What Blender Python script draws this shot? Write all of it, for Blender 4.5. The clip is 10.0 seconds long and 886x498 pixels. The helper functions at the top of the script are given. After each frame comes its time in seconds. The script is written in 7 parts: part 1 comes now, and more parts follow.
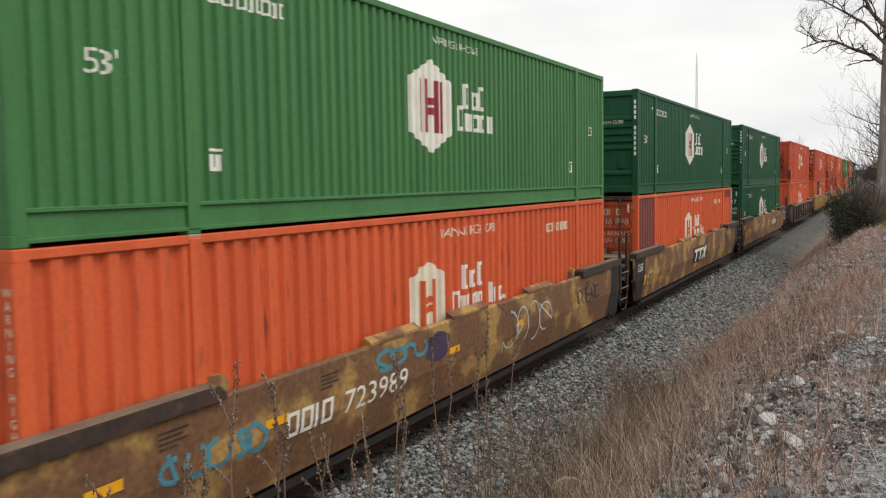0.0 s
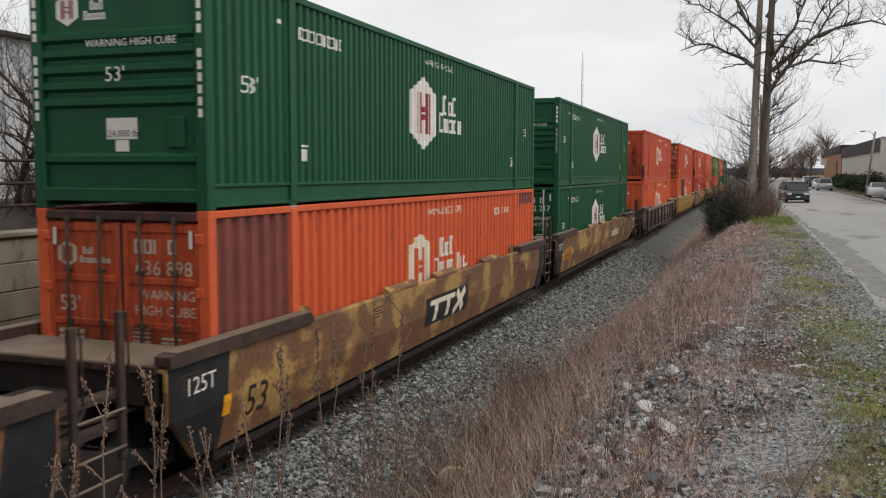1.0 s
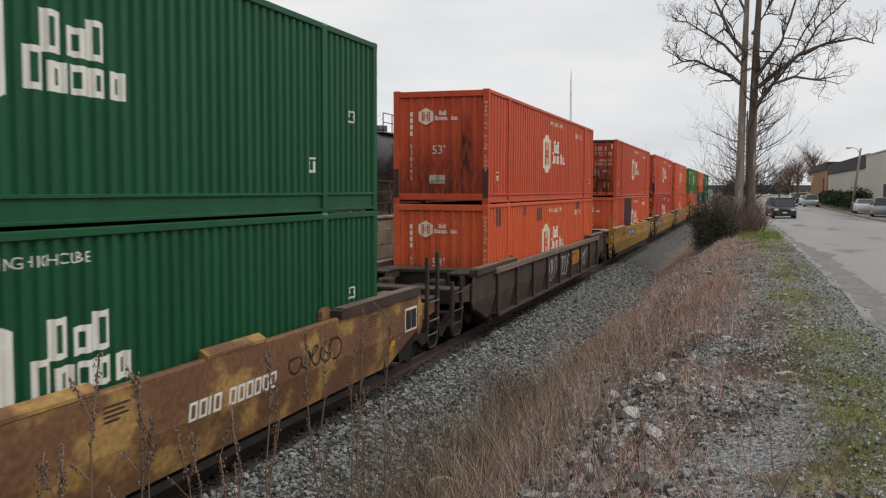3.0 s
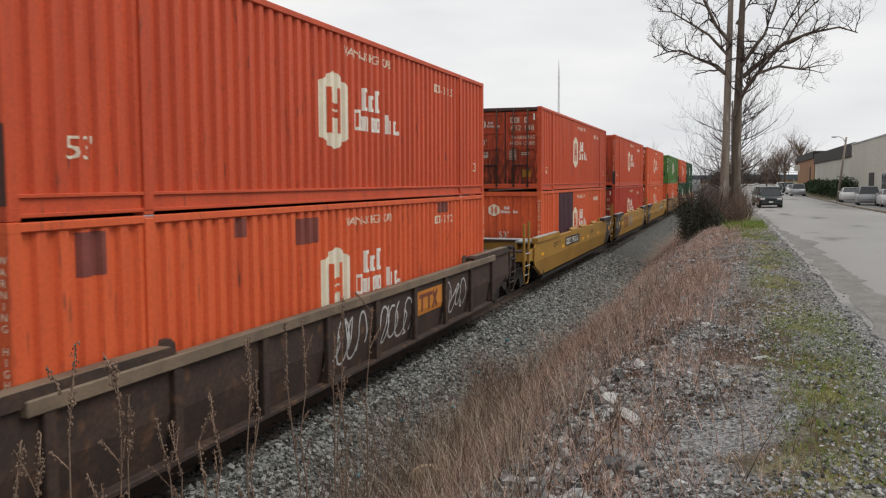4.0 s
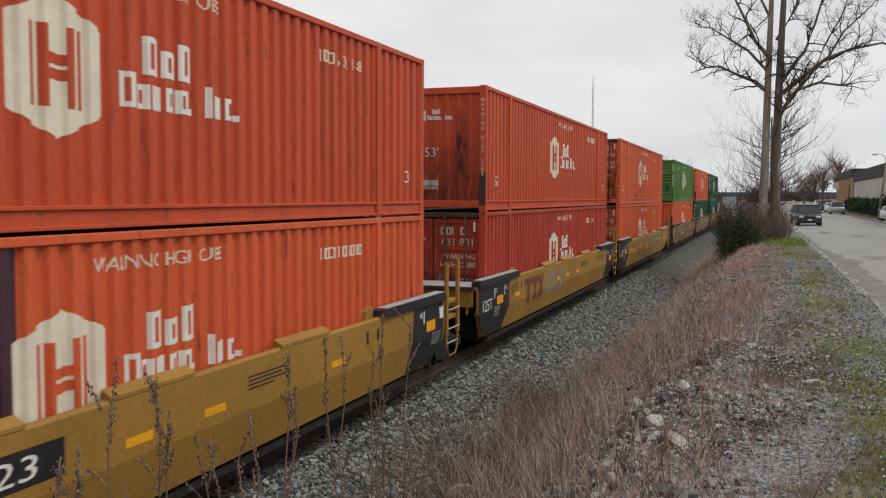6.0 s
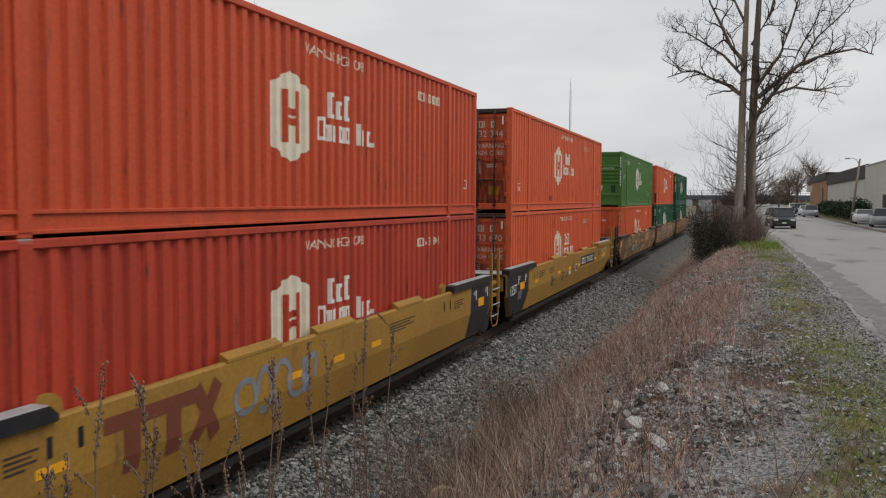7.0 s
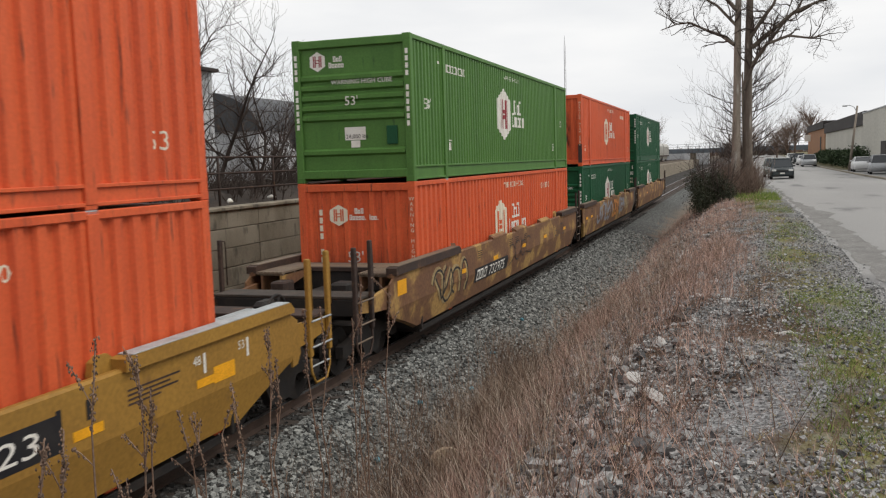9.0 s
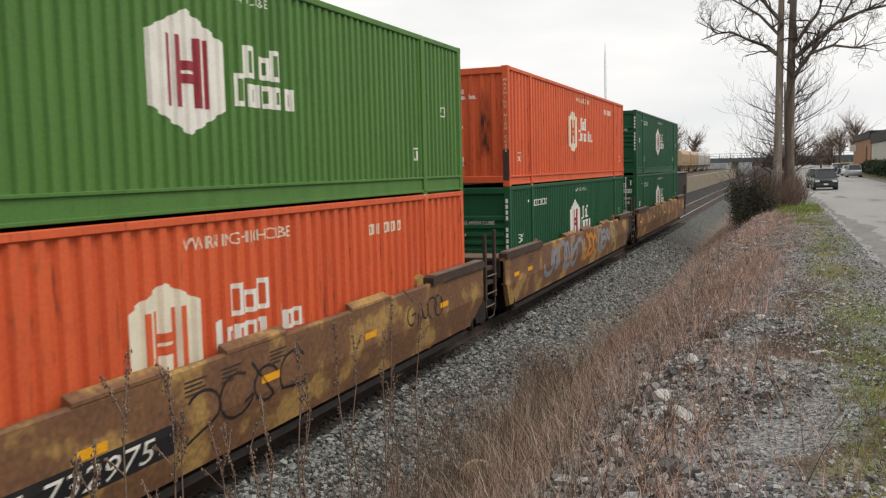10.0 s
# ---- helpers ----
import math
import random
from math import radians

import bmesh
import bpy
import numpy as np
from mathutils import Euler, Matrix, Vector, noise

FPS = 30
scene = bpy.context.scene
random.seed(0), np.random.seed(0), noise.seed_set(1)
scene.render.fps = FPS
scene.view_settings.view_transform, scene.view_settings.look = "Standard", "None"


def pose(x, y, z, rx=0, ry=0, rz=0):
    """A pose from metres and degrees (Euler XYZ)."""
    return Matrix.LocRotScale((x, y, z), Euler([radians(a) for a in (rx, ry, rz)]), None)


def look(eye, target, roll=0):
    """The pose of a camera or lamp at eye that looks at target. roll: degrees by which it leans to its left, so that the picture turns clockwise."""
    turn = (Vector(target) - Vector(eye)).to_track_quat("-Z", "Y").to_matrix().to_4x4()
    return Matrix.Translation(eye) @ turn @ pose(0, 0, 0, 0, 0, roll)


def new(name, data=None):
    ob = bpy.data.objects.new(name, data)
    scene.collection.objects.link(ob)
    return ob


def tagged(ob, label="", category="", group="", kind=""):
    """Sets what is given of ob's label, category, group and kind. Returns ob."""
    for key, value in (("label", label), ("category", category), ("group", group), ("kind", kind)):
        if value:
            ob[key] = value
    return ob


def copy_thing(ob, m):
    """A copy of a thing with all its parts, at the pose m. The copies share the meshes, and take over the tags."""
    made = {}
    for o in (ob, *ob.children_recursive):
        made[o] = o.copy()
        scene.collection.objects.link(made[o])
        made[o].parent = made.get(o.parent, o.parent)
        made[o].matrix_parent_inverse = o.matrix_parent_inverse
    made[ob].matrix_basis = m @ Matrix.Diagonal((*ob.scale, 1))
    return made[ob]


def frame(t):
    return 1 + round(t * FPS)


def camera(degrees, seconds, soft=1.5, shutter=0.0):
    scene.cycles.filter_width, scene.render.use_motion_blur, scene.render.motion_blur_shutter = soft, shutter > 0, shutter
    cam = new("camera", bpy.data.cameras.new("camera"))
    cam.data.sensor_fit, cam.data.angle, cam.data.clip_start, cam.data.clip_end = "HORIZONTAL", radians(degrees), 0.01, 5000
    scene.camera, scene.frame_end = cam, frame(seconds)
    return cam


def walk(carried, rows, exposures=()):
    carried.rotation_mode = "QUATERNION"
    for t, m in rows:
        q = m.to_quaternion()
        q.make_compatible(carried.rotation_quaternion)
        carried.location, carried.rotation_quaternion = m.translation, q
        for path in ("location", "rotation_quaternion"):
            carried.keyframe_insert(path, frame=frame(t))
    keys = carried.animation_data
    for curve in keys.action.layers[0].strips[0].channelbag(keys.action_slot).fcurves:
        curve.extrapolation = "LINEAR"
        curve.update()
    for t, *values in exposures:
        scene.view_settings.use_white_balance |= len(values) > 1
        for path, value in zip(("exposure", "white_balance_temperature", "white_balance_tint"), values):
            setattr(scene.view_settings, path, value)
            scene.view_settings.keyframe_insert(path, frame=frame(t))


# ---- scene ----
cam = camera(53.22, 10.0, soft=1.2, shutter=0.08)
# seconds, place, then yaw, pitch and roll of the hand-held camera
ROWS = [
    (0.0, -0.023, 0.011, 3.730, 26.606, -4.385, 0.944),
    (0.5, 0.002, 0.015, 3.727, 24.422, -4.574, 1.688),
    (1.0, -0.019, 0.047, 3.719, 19.506, -4.971, -0.161),
    (1.5, -0.040, 0.080, 3.705, 17.817, -4.642, 0.289),
    (2.0, -0.020, 0.117, 3.710, 19.049, -3.973, 0.928),
    (3.5, 0.053, -0.047, 3.615, 18.621, -3.940, -0.537),
    (4.0, 0.125, -0.045, 3.616, 18.102, -4.398, 0.229),
    (4.5, 0.149, -0.032, 3.636, 17.892, -5.052, -1.435),
    (5.0, 0.137, 0.021, 3.619, 19.138, -4.199, -1.054),
    (6.5, -0.044, 0.065, 3.616, 20.239, -3.329, -0.208),
    (7.0, -0.021, -0.020, 3.637, 18.778, -3.283, -0.346),
    (7.5, 0.027, 0.004, 3.639, 19.068, -4.931, 0.718),
    (8.0, 0.037, -0.032, 3.657, 20.540, -4.681, 0.724),
    (8.5, 0.002, 0.038, 3.619, 19.194, -5.553, 0.035),
    (9.0, 0.025, 0.034, 3.629, 18.600, -5.672, 1.769),
    (9.5, 0.069, 0.043, 3.656, 20.205, -6.517, 1.055),
    (10.0, 0.103, 0.020, 3.695, 21.099, -5.129, 1.380),
]
walk(cam, [(t, pose(x, y, z, 90 + pitch, roll, yaw)) for t, x, y, z, yaw, pitch, roll in ROWS], [(0.0, 0.29, 6850, 10), (1.0, 0.11, 6700, 10), (2.0, 0.05, 6650, 10), (3.5, -0.01, 6650, 10), (4.0, 0.11, 6700, 10), (5.0, -0.04, 6650, 10), (6.5, -0.01, 6700, 10), (7.0, -0.17, 6650, 10), (7.5, 0.13, 6800, 10), (8.0, 0.06, 6700, 10), (8.5, 0.25, 6850, 10), (9.0, 0.19, 6700, 10), (9.5, 0.25, 6800, 10), (10.0, 0.27, 6850, 10)])

# ---- light: an overcast day, soft sun high over the street, to the right ----
world = bpy.data.worlds.new("overcast")
scene.world = world
world.use_nodes = True
wn, wl = world.node_tree.nodes, world.node_tree.links
wn.clear()
w_out, w_bg = wn.new("ShaderNodeOutputWorld"), wn.new("ShaderNodeBackground")
sky = wn.new("ShaderNodeTexSky")
sky.sky_type, sky.sun_disc = "NISHITA", False
sky.sun_elevation, sky.sun_rotation = radians(54), radians(93)
sky_grey = wn.new("ShaderNodeHueSaturation")
sky_grey.inputs["Saturation"].default_value = 0.15
sky_grey.inputs["Value"].default_value = 0.10
w_co, w_map, w_noise, w_ramp = wn.new("ShaderNodeTexCoord"), wn.new("ShaderNodeMapping"), wn.new("ShaderNodeTexNoise"), wn.new("ShaderNodeValToRGB")
w_map.inputs["Scale"].default_value = (1.6, 1.6, 7.0)
w_noise.inputs["Scale"].default_value, w_noise.inputs["Detail"].default_value = 1.7, 5.0
w_ramp.color_ramp.elements[0].position, w_ramp.color_ramp.elements[0].color = 0.34, (0.71, 0.74, 0.785, 1)
w_ramp.color_ramp.elements[1].position, w_ramp.color_ramp.elements[1].color = 0.66, (0.885, 0.90, 0.92, 1)
w_mix = wn.new("ShaderNodeMixRGB")
w_mix.inputs[0].default_value = 0.88
wl.new(w_co.outputs["Generated"], w_map.inputs["Vector"])
wl.new(w_map.outputs["Vector"], w_noise.inputs["Vector"])
wl.new(w_noise.outputs["Fac"], w_ramp.inputs["Fac"])
wl.new(sky.outputs["Color"], sky_grey.inputs["Color"])
wl.new(sky_grey.outputs["Color"], w_mix.inputs[1])
wl.new(w_ramp.outputs["Color"], w_mix.inputs[2])
wl.new(w_mix.outputs["Color"], w_bg.inputs["Color"])
w_bg.inputs["Strength"].default_value = 1.0
wl.new(w_bg.outputs["Background"], w_out.inputs["Surface"])

sun = new("sun", bpy.data.lights.new("sun", "SUN"))
sun.data.energy, sun.data.angle, sun.data.color = 1.5, radians(34), (1.0, 0.97, 0.93)
sun.matrix_basis = look((9.5, -0.5, 13), (0, 0, 0))


# ---- materials ----
def material(name, colour, second=None, scale=1.0, rough=0.6, metal=0.0, grain=40.0, bump=0.1, stretch=(1, 1, 1), amount=0.5, low=0.42, high=0.62, fine=0.16, third=None, third_scale=6.0, third_low=0.6, third_high=0.7, coords="Object", spec=0.5):
    """A surface with stains at one scale, grain at another, an optional third colour in patches, and fine relief."""
    m = bpy.data.materials.new(name)
    m.use_nodes = True
    n, l = m.node_tree.nodes, m.node_tree.links
    b = n["Principled BSDF"]
    b.inputs["Roughness"].default_value, b.inputs["Metallic"].default_value = rough, metal
    b.inputs["Specular IOR Level"].default_value = spec
    co, info, add, mp = n.new("ShaderNodeTexCoord"), n.new("ShaderNodeObjectInfo"), n.new("ShaderNodeVectorMath"), n.new("ShaderNodeMapping")
    mul = n.new("ShaderNodeMath")
    mul.operation, mul.inputs[1].default_value = "MULTIPLY", 57.0
    l.new(info.outputs["Random"], mul.inputs[0])
    l.new(co.outputs[coords], add.inputs[0])
    l.new(mul.outputs[0], add.inputs[1])
    l.new(add.outputs[0], mp.inputs["Vector"])
    mp.inputs["Scale"].default_value = stretch
    big = n.new("ShaderNodeTexNoise")
    big.inputs["Scale"].default_value, big.inputs["Detail"].default_value = scale, 6.0
    l.new(mp.outputs["Vector"], big.inputs["Vector"])
    ramp = n.new("ShaderNodeMapRange")
    ramp.inputs["From Min"].default_value, ramp.inputs["From Max"].default_value, ramp.inputs["To Max"].default_value = low, high, amount
    l.new(big.outputs["Fac"], ramp.inputs["Value"])
    mix = n.new("ShaderNodeMixRGB")
    mix.inputs[1].default_value = (*colour, 1)
    mix.inputs[2].default_value = (*(second or [c * 0.6 for c in colour]), 1)
    l.new(ramp.outputs["Result"], mix.inputs[0])
    last = mix
    if third:
        n3, r3, m3 = n.new("ShaderNodeTexNoise"), n.new("ShaderNodeMapRange"), n.new("ShaderNodeMixRGB")
        n3.inputs["Scale"].default_value, n3.inputs["Detail"].default_value = third_scale, 8.0
        r3.inputs["From Min"].default_value, r3.inputs["From Max"].default_value = third_low, third_high
        l.new(mp.outputs["Vector"], n3.inputs["Vector"])
        l.new(n3.outputs["Fac"], r3.inputs["Value"])
        l.new(r3.outputs["Result"], m3.inputs[0])
        l.new(last.outputs["Color"], m3.inputs[1])
        m3.inputs[2].default_value = (*third, 1)
        last = m3
    gr = n.new("ShaderNodeTexNoise")
    gr.inputs["Scale"].default_value, gr.inputs["Detail"].default_value = grain, 4.0
    l.new(add.outputs[0], gr.inputs["Vector"])
    g2 = n.new("ShaderNodeMapRange")
    g2.inputs["From Min"].default_value, g2.inputs["From Max"].default_value = 0.3, 0.7
    g2.inputs["To Min"].default_value, g2.inputs["To Max"].default_value = 1 - fine, 1 + fine
    l.new(gr.outputs["Fac"], g2.inputs["Value"])
    mg = n.new("ShaderNodeMixRGB")
    mg.blend_type, mg.inputs[0].default_value = "MULTIPLY", 1.0
    l.new(last.outputs["Color"], mg.inputs[1])
    l.new(g2.outputs["Result"], mg.inputs[2])
    l.new(mg.outputs["Color"], b.inputs["Base Color"])
    if bump:
        bp = n.new("ShaderNodeBump")
        bp.inputs["Strength"].default_value, bp.inputs["Distance"].default_value = bump, 0.02
        l.new(gr.outputs["Fac"], bp.inputs["Height"])
        l.new(bp.outputs["Normal"], b.inputs["Normal"])
    return m


STREAK = (2.2, 2.2, 0.25)
M = {
    "red": material("orange_red_paint", (0.62, 0.112, 0.040), (0.49, 0.078, 0.032), 1.2, 0.5, grain=25, stretch=STREAK, bump=0.03, fine=0.10, third=(0.17, 0.05, 0.03), third_scale=7, third_low=0.61, third_high=0.74, spec=0.22),
    "dull_red": material("faded_red_paint", (0.52, 0.080, 0.032), (0.38, 0.056, 0.026), 1.2, 0.5, grain=25, stretch=STREAK, bump=0.03, fine=0.12, third=(0.13, 0.04, 0.03), third_scale=8, third_low=0.63, third_high=0.75, spec=0.22),
    "dark_red": material("weathered_red_paint", (0.44, 0.056, 0.030), (0.28, 0.036, 0.023), 1.2, 0.5, grain=25, stretch=STREAK, bump=0.03, fine=0.12, third=(0.10, 0.035, 0.03), third_scale=8, third_low=0.6, third_high=0.74, spec=0.22),
    "green": material("mid_green_paint", (0.056, 0.178, 0.060), (0.038, 0.132, 0.046), 1.2, 0.5, grain=25, stretch=STREAK, bump=0.03, fine=0.10, third=(0.03, 0.08, 0.035), third_scale=8, third_low=0.66, third_high=0.78, spec=0.22),
    "leaf_green": material("yellowish_green_paint", (0.080, 0.185, 0.042), (0.056, 0.135, 0.032), 1.2, 0.5, grain=25, stretch=STREAK, bump=0.03, fine=0.10, third=(0.04, 0.09, 0.03), third_scale=8, third_low=0.64, third_high=0.78, spec=0.22),
    "dark_green": material("dark_green_paint", (0.011, 0.082, 0.035), (0.008, 0.058, 0.025), 1.2, 0.5, grain=25, stretch=STREAK, bump=0.03, fine=0.10, third=(0.01, 0.045, 0.028), third_scale=8, third_low=0.66, third_high=0.78, spec=0.22),
    "maroon": material("maroon_patch_paint", (0.19, 0.046, 0.034), (0.12, 0.03, 0.025), 3, 0.6, bump=0.03),
    "purple": material("dark_purple_primer", (0.06, 0.018, 0.03), None, 3, 0.6, bump=0.03),
    "soot": material("black_soot", (0.035, 0.022, 0.02), (0.09, 0.03, 0.022), 3, 0.8, stretch=STREAK, amount=0.9),
    "white": material("white_lettering_paint", (0.74, 0.72, 0.66), (0.62, 0.58, 0.52), 3, 0.55, bump=0.02, fine=0.06),
    "cream": material("cream_lettering_paint", (0.72, 0.66, 0.52), (0.6, 0.52, 0.42), 3, 0.55, bump=0.02, fine=0.06),
    "crimson": material("crimson_paint", (0.28, 0.022, 0.035), None, 3, 0.55, bump=0.02, amount=0.2),
    "steel": material("galvanised_steel", (0.36, 0.37, 0.38), (0.22, 0.22, 0.22), 5, 0.55, 0.4, bump=0.05),
    "grating": material("pale_steel_grating", (0.42, 0.45, 0.46), (0.28, 0.29, 0.29), 6, 0.6, 0.2, grain=120, bump=0.3),
    "black": material("black_paint", (0.012, 0.012, 0.015), (0.03, 0.027, 0.025), 3, 0.5, bump=0.03),
    "grime": material("oily_black_iron", (0.011, 0.009, 0.008), (0.032, 0.022, 0.016), 5, 0.75, bump=0.2),
    "yellow": material("ochre_yellow_paint", (0.33, 0.18, 0.036), (0.24, 0.128, 0.032), 1.0, 0.55, spec=0.25, grain=20, stretch=(1, 0.6, 0.4), bump=0.03, third=(0.13, 0.07, 0.03), third_scale=4, third_low=0.66, third_high=0.8),
    "rust": material("rusty_brown_paint", (0.14, 0.064, 0.030), (0.24, 0.125, 0.042), 1.6, 0.75, grain=14, bump=0.12, fine=0.3, stretch=(1, 0.7, 0.8), third=(0.34, 0.20, 0.062), third_scale=1.6, third_low=0.53, third_high=0.60),
    "dark_rust": material("dark_brown_rust", (0.034, 0.020, 0.015), (0.070, 0.036, 0.023), 2.0, 0.8, fine=0.3, grain=16, bump=0.1, third=(0.12, 0.06, 0.03), third_scale=3, third_low=0.6, third_high=0.75),
    "worn_top": material("worn_top_chord", (0.17, 0.125, 0.085), (0.075, 0.052, 0.04), 2, 0.7, bump=0.1),
    "oily_deck": material("oily_brown_deck", (0.038, 0.030, 0.024), (0.085, 0.062, 0.045), 3, 0.75, grain=30, bump=0.2, fine=0.3),
    "bright_yellow": material("reflective_yellow", (0.80, 0.36, 0.012), None, 5, 0.5, amount=0.2, bump=0.02),
    "blue_spray": material("blue_spray_paint", (0.06, 0.24, 0.31), (0.08, 0.12, 0.12), 5, 0.6, bump=0.02),
    "grey_spray": material("grey_spray_paint", (0.22, 0.24, 0.28), (0.14, 0.13, 0.13), 4, 0.6, bump=0.02),
    "pale_spray": material("pale_spray_paint", (0.50, 0.50, 0.50), (0.3, 0.3, 0.3), 4, 0.6, bump=0.02),
    "violet_spray": material("violet_spray_paint", (0.055, 0.035, 0.085), None, 4, 0.6, bump=0.02),
    "cream_spray": material("cream_spray_paint", (0.34, 0.25, 0.12), (0.22, 0.14, 0.07), 4, 0.6, bump=0.02),
    "orange_spray": material("orange_spray_paint", (0.52, 0.19, 0.025), None, 4, 0.6, bump=0.02, amount=0.3),
    "letter_brown": material("brown_lettering_paint", (0.17, 0.045, 0.022), None, 4, 0.6, bump=0.02, amount=0.3),
    "tread": material("polished_wheel_tread", (0.42, 0.42, 0.43), None, 6, 0.3, 0.9, bump=0.02),
    "rail": material("rusty_rail", (0.055, 0.034, 0.025), (0.09, 0.055, 0.038), 4, 0.7, 0.1, coords="Object"),
    "rail_top": material("polished_rail_head", (0.45, 0.45, 0.46), None, 2, 0.28, 0.9, bump=0.02, amount=0.3),
    "tie": material("creosoted_wood", (0.045, 0.034, 0.027), (0.08, 0.062, 0.05), 5, 0.85, grain=60, bump=0.4),
    "concrete": material("stained_concrete", (0.30, 0.26, 0.20), (0.17, 0.14, 0.10), 1.2, 0.85, grain=35, bump=0.25, stretch=(1, 1, 0.45), low=0.38, high=0.66, amount=0.85, third=(0.08, 0.068, 0.052), third_scale=3, third_low=0.57, third_high=0.72),
    "pale_stone": material("pale_limestone", (0.46, 0.45, 0.43), (0.30, 0.29, 0.27), 6, 0.85, grain=50, bump=0.4),
    "tan_stone": material("tan_limestone", (0.42, 0.33, 0.22), (0.26, 0.20, 0.14), 6, 0.85, grain=50, bump=0.4),
    "bark": material("grey_brown_bark", (0.25, 0.21, 0.17), (0.12, 0.098, 0.08), 3, 0.9, grain=25, bump=0.8, stretch=(2, 2, 0.4), third=(0.36, 0.33, 0.29), third_scale=1.5, third_low=0.58, third_high=0.68),
    "dark_bark": material("dark_brown_bark", (0.10, 0.078, 0.062), (0.18, 0.15, 0.12), 3, 0.9, grain=25, bump=0.8, stretch=(2, 2, 0.4), third=(0.26, 0.23, 0.20), third_scale=2.5, third_low=0.62, third_high=0.72),
    "twig": material("dark_twigs", (0.062, 0.044, 0.036), (0.04, 0.03, 0.026), 3, 0.9, grain=20, bump=0.1),
    "brush": material("dry_brush_stems", (0.15, 0.10, 0.075), (0.09, 0.065, 0.05), 0.8, 0.9, grain=20, bump=0.1),
    "evergreen": material("dark_evergreen_leaves", (0.030, 0.036, 0.018), (0.055, 0.05, 0.028), 2, 0.9, grain=15, bump=0.0, fine=0.4),
    "hedge": material("hedge_leaves", (0.028, 0.05, 0.018), (0.05, 0.07, 0.03), 2, 0.9, grain=15, bump=0.0, fine=0.4),
}


def stain_material(name, colour, x0, half, z0, z1, fade, strength):
    """A stain with a soft uneven outline, thinning out sideways and upwards."""
    m = bpy.data.materials.new(name)
    m.use_nodes = True
    n, l = m.node_tree.nodes, m.node_tree.links
    b = n["Principled BSDF"]
    b.inputs["Base Color"].default_value, b.inputs["Roughness"].default_value = (*colour, 1), 0.85
    co, sep, t = n.new("ShaderNodeTexCoord"), n.new("ShaderNodeSeparateXYZ"), n.new("ShaderNodeTexNoise")
    mp = n.new("ShaderNodeMapping")
    mp.inputs["Scale"].default_value = (9, 9, 1.6)
    t.inputs["Scale"].default_value, t.inputs["Detail"].default_value = 1.6, 6.0
    l.new(co.outputs["Object"], sep.inputs[0])
    l.new(co.outputs["Object"], mp.inputs["Vector"])
    l.new(mp.outputs["Vector"], t.inputs["Vector"])

    def calc(op, a, c):
        q = n.new("ShaderNodeMath")
        q.operation, q.use_clamp = op, op == "MULTIPLY"
        for k, s in enumerate((a, c)):
            if isinstance(s, (int, float)):
                q.inputs[k].default_value = s
            else:
                l.new(s, q.inputs[k])
        return q.outputs[0]

    def ramp(v, lo, hi):
        q = n.new("ShaderNodeMapRange")
        q.inputs["From Min"].default_value, q.inputs["From Max"].default_value = lo, hi
        l.new(v, q.inputs["Value"])
        return q.outputs["Result"]

    side = ramp(calc("ABSOLUTE", calc("SUBTRACT", sep.outputs["X"], x0), 0), half, half * 0.3)
    up = calc("MULTIPLY", ramp(sep.outputs["Z"], z1, z1 - fade), ramp(sep.outputs["Z"], z0, z0 + 0.15))
    mask = calc("MULTIPLY", calc("MULTIPLY", side, up), ramp(t.outputs["Fac"], 0.32, 0.62))
    l.new(calc("MULTIPLY", mask, strength), b.inputs["Alpha"])
    return m


M["soot_streak"] = stain_material("soot_streak", (0.02, 0.015, 0.014), 0.68, 0.17, 0.72, 2.45, 0.9, 0.95)
M["door_grime"] = stain_material("door_grime", (0.10, 0.018, 0.014), 0.0, 4.5, -0.2, 3.6, 0.9, 0.30)
M["end_grime"] = stain_material("end_grime", (0.05, 0.022, 0.016), 0.0, 1.9, 0.12, 1.9, 1.6, 0.75)
CONTAINER_W, CONTAINER_L, CONTAINER_H = 2.59, 16.15, 2.90
TRACK_X, RAIL_Z = -7.408, 0.0


